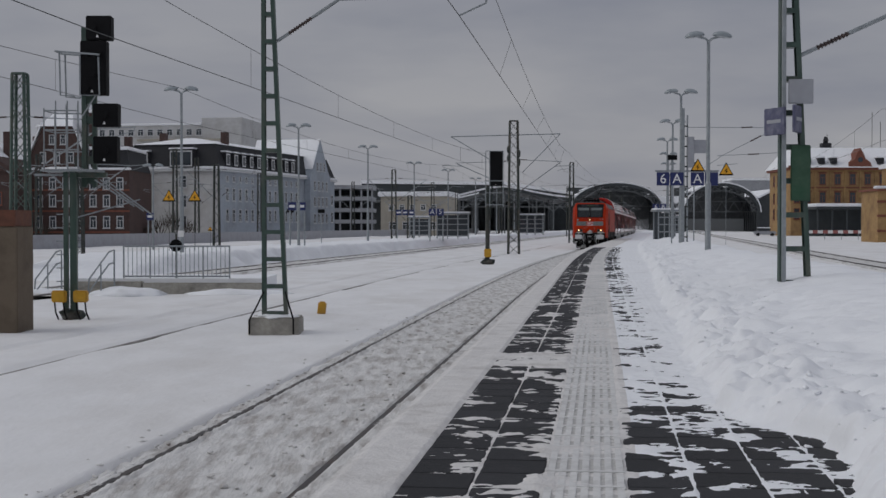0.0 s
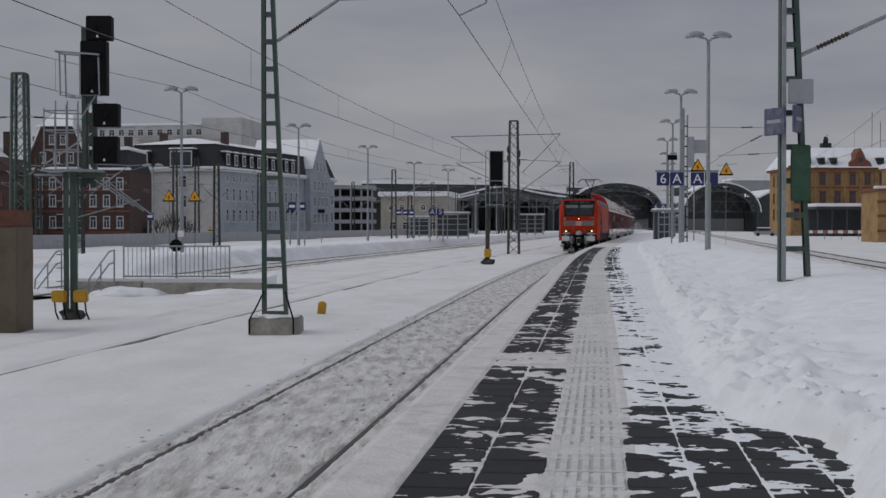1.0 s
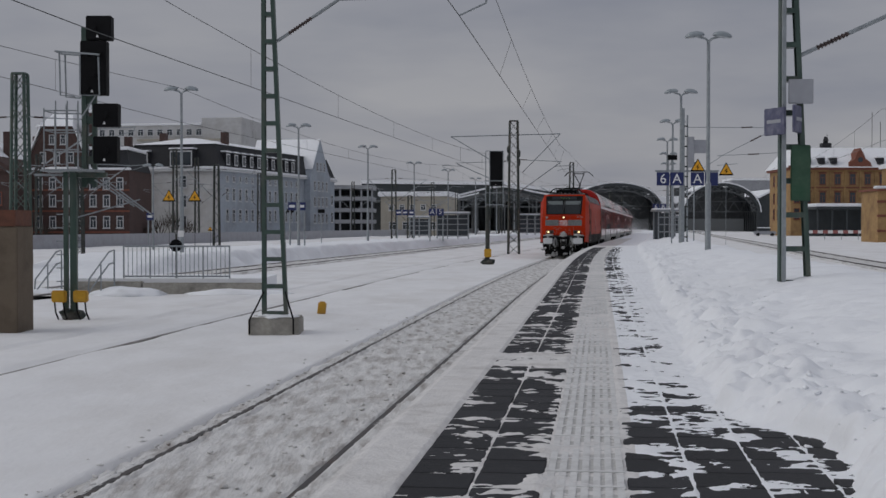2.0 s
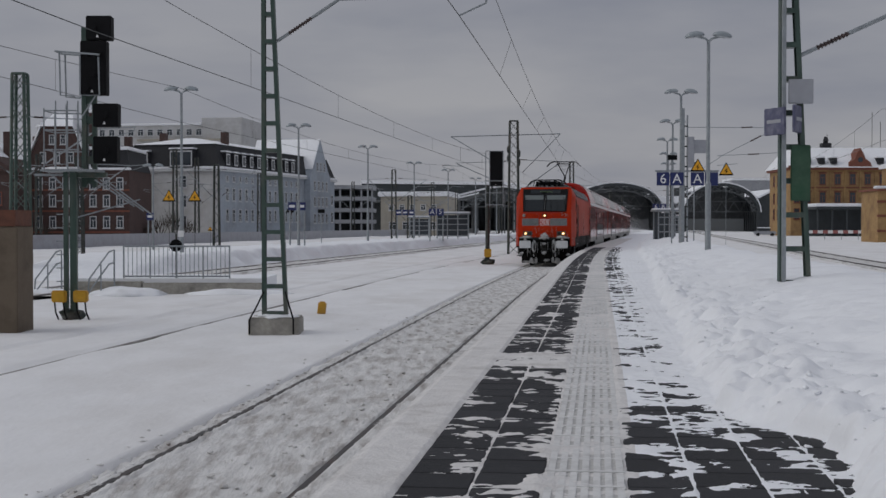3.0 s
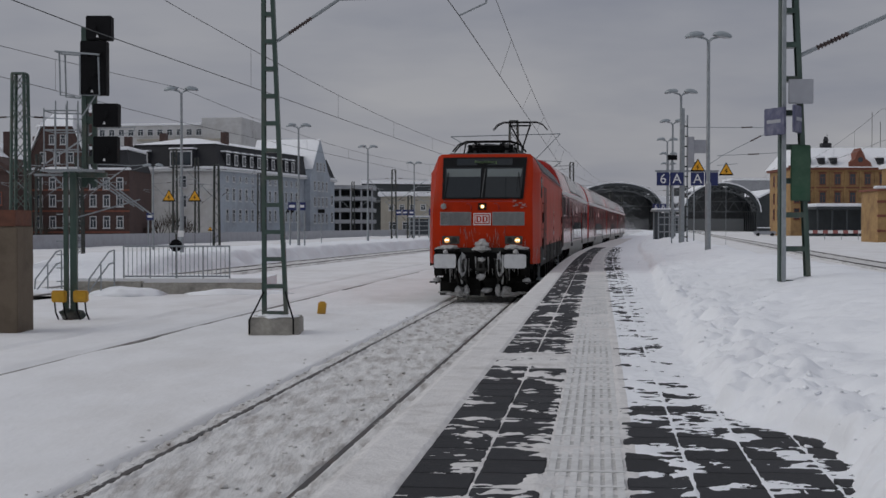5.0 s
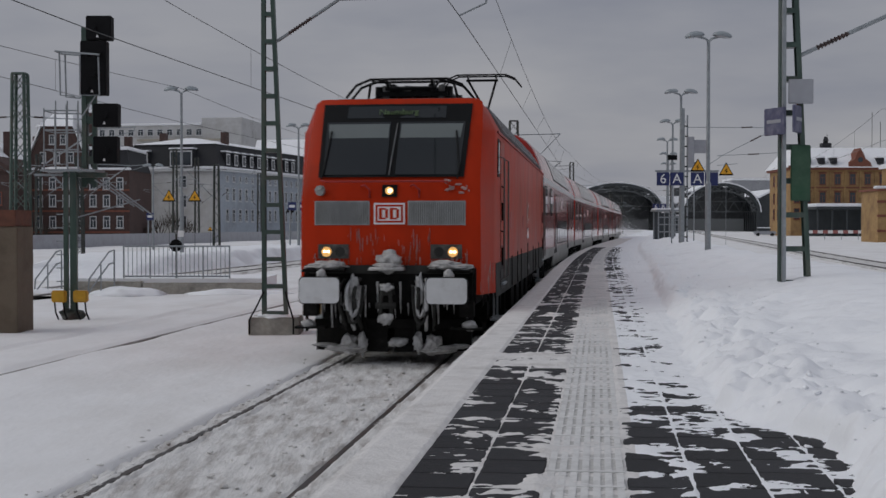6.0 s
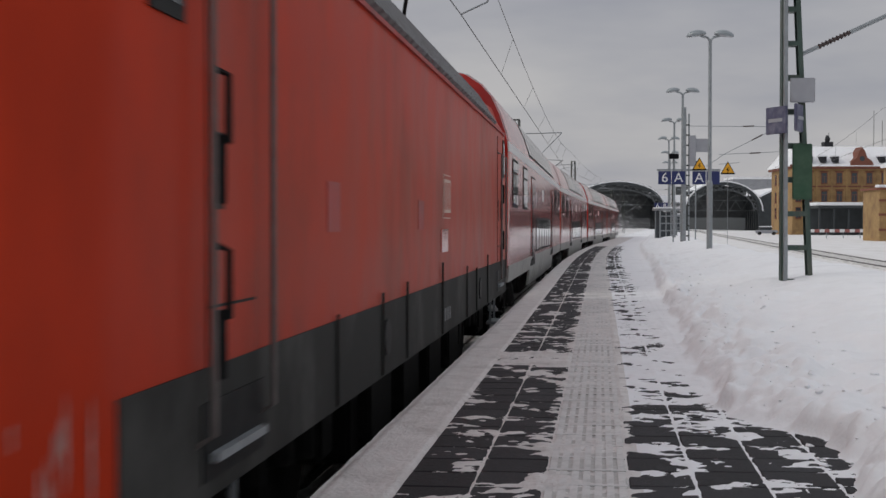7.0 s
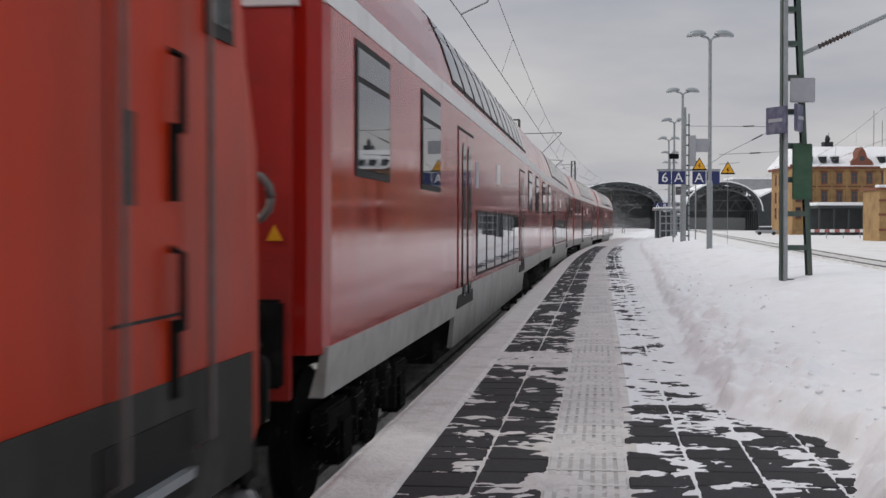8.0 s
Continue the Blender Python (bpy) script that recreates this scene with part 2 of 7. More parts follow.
def lettering(text, size, mat, m, parent=None, name="lettering", depth=0.004):
    cu = bpy.data.curves.new(name, "FONT")
    cu.body, cu.size, cu.extrude, cu.align_x, cu.align_y = text, size, depth, "CENTER", "CENTER"
    tmp = bpy.data.objects.new(name, cu)
    me = bpy.data.meshes.new_from_object(tmp)
    bpy.data.objects.remove(tmp)
    me.materials.clear()
    me.materials.append(mat)
    ob = new(name, me)
    if parent is not None:
        ob.parent = parent
    ob.matrix_basis = m
    return ob


# ---- the line of the track: y runs away from the camera ----
def slope(y):
    return 0.122 + 0.048 * min(1, max(0, (y - 35) / 45))


def centre(y):
    x = -2.955 + 0.122 * y
    u = min(max(y - 35, 0), 45)
    x += 0.5 * (0.048 / 45) * u * u
    if y > 80:
        x += 0.048 * (y - 80)
    return x


def beside(o, y):
    """The plan place at offset o to the right of the track's middle, at y along it."""
    return centre(y) + o * 1.01, y


def along(y):
    return -math.degrees(math.atan(slope(y)))


def grid_sheet(name, offs, ys, height, mat, parent=None, smooth=True):
    verts = []
    for y in ys:
        for o in offs:
            px, py = beside(o, y)
            verts.append((px, py, height(o, y)))
    n = len(offs)
    faces = [(j * n + i, j * n + i + 1, (j + 1) * n + i + 1, (j + 1) * n + i) for j in range(len(ys) - 1) for i in range(n - 1)]
    me = bpy.data.meshes.new(name)
    me.from_pydata(verts, [], faces)
    me.materials.append(mat)
    if smooth:
        for p in me.polygons:
            p.use_smooth = True
    ob = new(name, me)
    if parent is not None:
        ob.parent = parent
    return ob


def steps(*spans):
    out = []
    for a, b, d in spans:
        n = max(1, round((b - a) / d))
        out += [a + (b - a) * i / n for i in range(n)]
    return out + [spans[-1][1]]


def fbm(x, y, s, octaves=3):
    v, a = 0.0, 1.0
    for k in range(octaves):
        v += a * noise.noise(Vector((x / s, y / s, 7.3 * k)))
        s, a = s / 2.1, a * 0.5
    return v


# ---- ground: one sheet of snow to the horizon ----
def smooth_step(a, b, v):
    u = min(1, max(0, (v - a) / (b - a)))
    return u * u * (3 - 2 * u)


def ground_z(o, y):
    z = -0.02 + 0.03 * fbm(o, y, 3.0) * smooth_step(1.6, 3.0, abs(o)) + 0.012 * fbm(o, y, 0.7, 2) * smooth_step(9, 5, abs(o))
    if -0.96 < o < 1.75:
        z = -0.25
    elif -2.6 < o < 0:
        z += 0.012 * smooth_step(-0.9, -1.2, o) * (1 + fbm(o, y, 0.6))
    for c in (-5.62, -12.7, -20.5, 16.0):
        for r in (-0.75, 0.75):
            d = abs(o - c - r)
            z -= 0.06 * math.exp(-(d / 0.10) ** 2)
        z += 0.03 * math.exp(-((o - c) / 2.2) ** 2)
    if o < -26:
        z += 0.35 * smooth_step(-26, -40, o) * (0.6 + 0.4 * fbm(o, y, 9))
    return z


OFFS = steps((-1600, -200, 350), (-200, -60, 20), (-60, -24, 3), (-24, -7, 0.5), (-7, -3.6, 0.1), (-3.6, -2.0, 0.2), (-2.0, -0.94, 0.1), (-0.94, 1.7, 2.64), (1.7, 15, 1.5), (15, 25, 0.25), (25, 60, 5), (60, 200, 20), (200, 1600, 350))
YS = steps((-120, 0, 6), (0, 12, 0.6), (12, 40, 0.5), (40, 110, 1.5), (110, 300, 6), (300, 900, 60), (900, 4200, 550))
ground = tagged(grid_sheet("ground", OFFS, YS, ground_z, SNOW_GROUND), "snow covered railway ground with buried sleepers", "ground", kind="structure")


def track_z(o, y):
    r = abs(o) - 0.75
    n = fbm(o, y, 0.5, 2)
    fine = fbm(o * 1.5, y, 0.10, 3)
    z = -0.020 + 0.018 * n + 0.018 * fine
    if o < 0:
        if -0.026 + 0.02 * n < r < 0.012 * fine:
            z = -0.03
        elif -0.09 < r < 0.2:
            z = -0.002 + 0.012 * fine - 0.02 * smooth_step(0.05, 0.2, r)
    elif -0.040 < r < 0.014 + 0.010 * n:
        z = -0.05
    elif -0.085 < r <= -0.040:
        z = -0.045 + 0.03 * max(0, fine)
    elif 0 < r < 0.25:
        z = 0.002 + 0.008 * fine
    if o < -0.85:
        z += 0.025 * fbm(o, y, 0.35, 3) - 0.02 * smooth_step(-0.85, -1.0, o)
    if o > 1.0:
        z -= 0.10 * smooth_step(1.0, 1.6, o)
    return z


track_snow = tagged(grid_sheet("track_snow", steps((-1.0, -0.62, 0.02), (-0.62, 0.62, 0.04), (0.62, 0.9, 0.02), (0.9, 1.85, 0.1)),
                    steps((-60, 6, 3), (6, 26, 0.06), (26, 60, 0.25), (60, 450, 3)), track_z, SNOW_TRACK),
                    "dirty trodden snow packed between the rails", "snow", kind="stuff")


def rail_line(c, off, y0, y1, mat=RAIL, top=0.0, name="rail"):
    bm = bmesh.new()
    last = None
    wd = 1.0 if c > -6 and c < 1 else 2.1
    prof = ((-0.036, top - 0.006), (-0.030, top), (0.030, top), (0.036, top - 0.006), (0.036, top - 0.04), (0.010, top - 0.06), (0.010, top - 0.15), (-0.010, top - 0.15), (-0.010, top - 0.06), (-0.036, top - 0.04))
    for y in steps((y0, min(y1, 40), 2.0), (min(y1, 40), y1, 8.0)) if y1 > 40 else steps((y0, y1, 2.0)):
        px, py = beside(c + off, y)
        ring = [bm.verts.new((px + u * wd, py, v)) for u, v in prof]
        if last:
            n = len(ring)
            for i in range(n):
                bm.faces.new((last[i], last[(i + 1) % n], ring[(i + 1) % n], ring[i]))
        last = ring
    return part(name, bm, mat)


for c, y0, y1 in ((0, -60, 440), (-5.62, -40, 440), (-12.7, 30, 440), (16.0, 20, 440)):
    for side in (-0.75, 0.75):
        tagged(rail_line(c, side, y0, y1, RAIL_FROST if c == -5.62 else RAIL, top=0.0 if c == 0 else ((-0.022 if side > 0 else -0.12) if c == -5.62 else 0.085)), "rusty steel rail just clear of the snow", "rail", "rails", "structure")

for c, y0, y1 in ((-12.7, 34, 330), (16.0, 24, 330)):
    def slush_z(o, y, c=c):
        r = abs(abs(o - c) - 0.75)
        return 0.07 + 0.02 * fbm(o, y, 0.5, 2) + 0.03 * smooth_step(1.0, 1.35, abs(o - c)) * fbm(o, y, 1.4, 2) - 0.035 * smooth_step(0.12, 0.0, r) - 0.16 * smooth_step(1.15, 1.5, abs(o - c))
    band_ = tagged(grid_sheet("track_slush", steps((c - 1.5, c + 1.5, 0.1)), steps((y0, 90, 0.6), (90, y1, 4.0)), slush_z, SNOW_TRACK),
           "grey trodden slush along a further track", "snow", kind="stuff")
    band_.data.materials.append(SLUSH)
    for p in band_.data.polygons:
        o = (p.center.x - centre(p.center.y)) / 1.01 - c
        if abs(abs(o) - 0.75) < 0.20 + 0.12 * fbm(p.center.x, p.center.y, 1.2, 2):
            p.material_index = 1

# ---- platform with its snow ----
EDGE = 1.705
TOP = 0.76
ROW = 0.345


def swept(name, outline, y0, y1, mat, step=3.0, parent=None):
    bm = bmesh.new()
    last = None
    ys = steps((y0, y1, step))
    for y in ys:
        ring = [bm.verts.new((*beside(o, y), z)) for o, z in outline]
        n = len(ring)
        if last:
            for i in range(n):
                bm.faces.new((last[i], last[(i + 1) % n], ring[(i + 1) % n], ring[i]))
        else:
            bm.faces.new(ring)
        last = ring
    bm.faces.new(last[::-1])
    return part(name, bm, mat, parent)


platform = tagged(swept("platform", [(EDGE + 0.06, -0.3), (EDGE + 0.06, TOP - 0.06), (8.1, TOP - 0.06), (8.1, -0.3)], -30, 330, CONCRETE),
                  "concrete island platform paved dark, mostly under snow", "platform", kind="structure")


def pavement_snow_z(o, y):
    q = o - EDGE
    px, py = beside(o, y)
    row = (y - 4.35) / ROW
    col = 0 if q < 0.648 else 1 if q < 1.35 else 2 if q < 1.655 else 3 if q < 1.975 else 4
    slab = noise.noise(Vector((math.floor(row) * 1.37, col * 2.71, 4.4)))
    n = 0.80 * fbm(px * 0.8, py * 0.75, 0.26, 4) + 0.62 * fbm(px * 0.8, py * 0.9, 0.075, 4) + 0.26 * slab
    n += 0.26 * math.exp(-(((y - 4.35) % ROW) / 0.022) ** 2)
    for joint in (0.648, 1.655, 1.975, 2.30):
        n += 0.30 * math.exp(-((q - joint) / 0.006) ** 2)
    wide = fbm(px * 0.7, py, 1.9, 2)
    if q < 0.325:
        t = 0.012 + 0.006 * n
        t += -0.02 * smooth_step(0.03, -0.01, q)
    elif q < 0.97:
        bias = -0.36 + 0.30 * wide + 0.40 * smooth_step(0.84, 0.97, q)
        bias += 0.72 * math.exp(-((y - 11.3 - 0.5 * fbm(px, py, 0.7, 2)) / 0.6) ** 2) + 0.10 * smooth_step(12, 17, y) - 0.20 * smooth_step(18, 26, y)
        t = 0.020 * (n + bias)
    elif q < 1.35:
        t = 0.012 * (n - 0.12 + 0.35 * wide + 0.35 * smooth_step(9, 13, y))
    else:
        bias = 0.20 * smooth_step(7.2, 10.5, y) - 0.46 * smooth_step(9.2, 6.4, y) + 0.25 * wide + 0.35 * smooth_step(1.47, 1.35, q)
        bias += 0.6 * smooth_step(1.68, 2.1, q) * smooth_step(7.0, 9.0, y)
        bias -= 0.42 * smooth_step(16, 34, y) * smooth_step(2.2, 1.6, q)
        bias += 0.9 * math.exp(-((q - 1.62 + 0.25 * (y - 6.3)) / 0.11) ** 2 - ((y - 6.3) / 0.42) ** 2)
        t = 0.020 * (n + bias)
    foot = 1.97 + 0.45 * smooth_step(7.9, 6.9, y) - 0.12 * smooth_step(6.1, 5.4, y) + 0.10 * fbm(px, py, 0.9) + 0.05 * fbm(px, py, 0.22, 2)
    foot += 0.20 * smooth_step(9, 18, y) + 0.55 * smooth_step(18, 42, y)
    if q > foot:
        up = q - foot
        near = smooth_step(1.3, 0.25, up)
        t = max(t, 0.0) + 0.10 * smooth_step(0, 0.22, up) + 0.34 * smooth_step(0.1, 2.8, up)
        t += (0.020 + 0.040 * near) * fbm(px, py, 0.5, 4) * smooth_step(0, 0.3, up) + 0.05 * fbm(px, py, 2.2, 2) * smooth_step(0.2, 1.2, up)
        chunk = 0.05 + 0.95 * near
        t += (0.10 * abs(noise.noise(Vector((px / 0.85, py / 0.95, 5.0)))) + 0.06 * abs(noise.noise(Vector((px / 0.36, py / 0.40, 2.0))))) * smooth_step(3.0, 1.3, up) * smooth_step(0.1, 0.7, up)
        t += (0.13 * abs(noise.noise(Vector((px / 0.40, py / 0.46, 3.0)))) + 0.09 * abs(noise.noise(Vector((px / 0.19, py / 0.21, 8.0)))) + 0.035 * abs(noise.noise(Vector((px / 0.08, py / 0.09, 1.0))))) * chunk * smooth_step(0, 0.10, up)
    if q > 5.2:
        t -= 1.25 * smooth_step(5.4, 7.4, q + 0.3 * fbm(px, py, 1.5))
    return TOP + t


platform_snow = tagged(grid_sheet("platform_snow", steps((EDGE - 0.03, 4.3, 0.02), (4.3, 5.6, 0.04), (5.6, 6.6, 0.09), (6.6, 9.4, 0.25)),
                       steps((-20, 4.6, 2.0), (4.6, 9, 0.022), (9, 16, 0.04), (16, 34, 0.13), (34, 80, 0.5), (80, 330, 3.0)), pavement_snow_z, SNOW),
                       "drifted and shovelled snow lying over the platform", "snow", kind="stuff")
platform_snow.data.materials.append(SNOW_THIN)
for p in platform_snow.data.polygons:
    c = p.center
    if c.x - centre(c.y) < (EDGE + 1.42) * 1.01 and c.y < 120:
        p.material_index = 1

def clods(name, count, place, size, mat, label, seed):
    """Loose lumps scattered over a strip."""
    rnd = random.Random(seed)
    bm = bmesh.new()
    bmesh.ops.create_icosphere(bm, subdivisions=2, radius=1)
    ball = [v.co.copy() for v in bm.verts]
    tris = [[v.index for v in f.verts] for f in bm.faces]
    bm.free()
    verts, faces = [], []
    for i in range(count):
        o, y, z = place(rnd)
        r = size * rnd.uniform(0.4, 1.0) ** 2
        px, py = beside(o, y)
        sx, sy, sz = r * rnd.uniform(0.8, 1.6), r * rnd.uniform(0.8, 1.6), r * rnd.uniform(0.4, 0.8)
        k = len(verts)
        for c in ball:
            g = 1 + 0.55 * noise.noise(c * 1.5 + Vector((i * 3.1, 0, 0))) + 0.35 * noise.noise(c * 3.7 + Vector((i * 1.7, 5, 0)))
            verts.append((px + c.x * sx * g, py + c.y * sy * g, z + c.z * sz * g))
        faces += [[j + k for j in f] for f in tris]
    me = bpy.data.meshes.new(name)
    me.from_pydata(verts, [], faces)
    me.materials.append(mat)
    for p in me.polygons:
        p.use_smooth = True
    return tagged(new(name, me), label, "snow", kind="stuff")


def in_track(rnd):
    o = rnd.choice((rnd.uniform(-0.62, 0.62), rnd.uniform(0.15, 0.66), rnd.uniform(-0.95, -0.78), -0.8 - abs(rnd.gauss(0, 0.35))))
    return o, 8 + 26 * rnd.random() ** 1.6, -0.008


def at_foot(rnd):
    y = 6.2 + 22 * rnd.random() ** 1.5
    o = EDGE + 2.25 + 0.2 * smooth_step(9, 18, y) + rnd.gauss(0.30, 0.3)
    return o, y, pavement_snow_z(o, y) + 0.005


clods("track_clods", 520, in_track, 0.026, SNOW_TRACK, "small dirty lumps of slush between the rails", 3)
clods("snow_crumbs", 260, at_foot, 0.022, SNOW, "crumbled snow lumps along the foot of the heap", 5)

# ---- the train ----
def loft(bm, rings, close=True):
    last = None
    for ring in rings:
        vs = [bm.verts.new(p) for p in ring]
        n = len(vs)
        if last:
            for i in range(n if close else n - 1):
                bm.faces.new((last[i], last[(i + 1) % n], vs[(i + 1) % n], vs[i]))
        elif close:
            bm.faces.new(vs[::-1])
        last = vs
    if close:
        bm.faces.new(last)
    return bm


LOCO = 18.9


def face_y(z):
    """How far the cab's face lies behind the buffers at height z."""
    if z < 2.3:
        return 0.62
    if z < 2.62:
        return 0.62 + 0.10 * (z - 2.3) / 0.32
    return 0.72 + 0.74 * (z - 2.62) / 1.14


def wheelset(parent, y, r, name="wheelset"):
    bm = bmesh.new()
    rod(bm, (-1.05, 0, 0), (1.05, 0, 0), 0.09, n=12)
    for x in (-0.78, 0.78):
        rod(bm, (x - 0.06, 0, 0), (x + 0.06, 0, 0), r, n=28)
        rod(bm, (x - 0.09 * (1 if x < 0 else -1) - 0.02, 0, 0), (x - 0.09 * (1 if x < 0 else -1) + 0.02, 0, 0), r + 0.03, n=28)
    for k in range(4):
        a = k * math.pi / 2
        for x in (-0.86, 0.86):
            box(bm, x - 0.03, x + 0.03, 0.3 * math.cos(a) - 0.05, 0.3 * math.cos(a) + 0.05, 0.3 * math.sin(a) - 0.05, 0.3 * math.sin(a) + 0.05)
    ob = part(name, bm, UNDER, parent)
    ob.location = (0, y, r)
    return ob


def bogie(parent, y, base, r, z=0.62):
    bm = bmesh.new()
    for x in (-1.08, 1.08):
        box(bm, x - 0.06, x + 0.06, y - base / 2 - 0.5, y + base / 2 + 0.5, z - 0.02, z + 0.16, 0.02)
        for k in (-1, 1):
            box(bm, x - 0.1, x + 0.1, y + k * base / 2 - 0.18, y + k * base / 2 + 0.18, r - 0.18, r + 0.16, 0.03)
            rod(bm, (x, y + k * (base / 2 - 0.38), r - 0.1), (x, y + k * (base / 2 - 0.38), z + 0.2), 0.1, n=10)
        rod(bm, (x, y - 0.3, z - 0.1), (x, y - 0.3, z + 0.3), 0.13, n=12)
        rod(bm, (x, y + 0.3, z - 0.1), (x, y + 0.3, z + 0.3), 0.13, n=12)
    box(bm, -1.08, 1.08, y - 0.25, y + 0.25, z - 0.1, z + 0.2)
    return part("bogie", bm, UNDER, parent, "black bogie frame crusted with ice")


def pantograph(parent, y, top, raised):
    """A single-arm collector: base, arms and the two-strip head."""
    bm = bmesh.new()
    z = 4.02
    for x in (-0.55, 0.55):
        bar(bm, (x, y - 0.8, z), (x, y + 0.8, z), 0.07, 0.07)
        for k in (-0.7, 0.7):
            rod(bm, (x, y + k, 3.85), (x, y + k, z + 0.12), 0.07, n=8)
            rod(bm, (x, y + k, 3.92), (x, y + k, 3.96), 0.11, n=8)
    bar(bm, (-0.55, y - 0.8, z), (0.55, y - 0.8, z), 0.07, 0.07)
    bar(bm, (-0.55, y + 0.8, z), (0.55, y + 0.8, z), 0.07, 0.07)
    knee = (0, y + (1.25 if raised else 1.3), z + (0.85 if raised else 0.12))
    head = (0, y + (-0.1 if raised else -1.05), top)
    rod(bm, (0, y - 0.6, z + 0.05), knee, 0.06, n=8)
    rod(bm, (-0.3, y - 0.3, z + 0.05), (knee[0], knee[1] - 0.1, knee[2] - 0.05), 0.025, n=6)
    for x in (-0.35, 0.35):
        rod(bm, knee, (x, head[1], head[2] - 0.12), 0.03, n=8)
    rod(bm, (-0.4, head[1], head[2] - 0.12), (0.4, head[1], head[2] - 0.12), 0.03, n=8)
    for k in (-0.2, 0.2):
        pts = [(-0.98, head[1] + k, top - 0.28), (-0.82, head[1] + k, top - 0.09), (-0.6, head[1] + k, top), (0.6, head[1] + k, top), (0.82, head[1] + k, top - 0.09), (0.98, head[1] + k, top - 0.28)]
        tube(bm, pts, 0.02)
        for x in (-0.35, 0.35):
            rod(bm, (x, head[1] + k, top), (x, head[1], top - 0.12), 0.018, n=6)
    for x in (-0.6, 0.6):
        rod(bm, (x, head[1] - 0.2, top), (x, head[1] + 0.2, top), 0.02, n=6)
    for x in (-0.42, -0.2, 0.05, 0.3, 0.5):
        rod(bm, (x, y - 0.45 + 0.3 * x, 3.86), (x, y - 0.45 + 0.3 * x, 4.14), 0.075, n=8)
        rod(bm, (x, y - 0.45 + 0.3 * x, 3.98), (x, y - 0.45 + 0.3 * x, 4.02), 0.115, n=8)
    for x in (-0.3, 0.3):
        rod(bm, (x, y - 0.9, 4.12), (x, y + 0.5, 4.16), 0.05, n=8)
        tube(bm, [(x, y - 0.8, 4.05), (x * 1.5, y - 0.95, 4.22), (x * 2.2, y - 0.9, 4.16), (x * 2.4, y - 0.8, 3.9)], 0.022)
    lump(bm, (0.0, y - 0.3, 4.10), (0.34, 0.4, 0.09), 7, 2, 0.6)
    return part("pantograph", bm, BLACK, parent, "black single-arm pantograph, raised to the wire" if raised else "black single-arm pantograph, folded down")


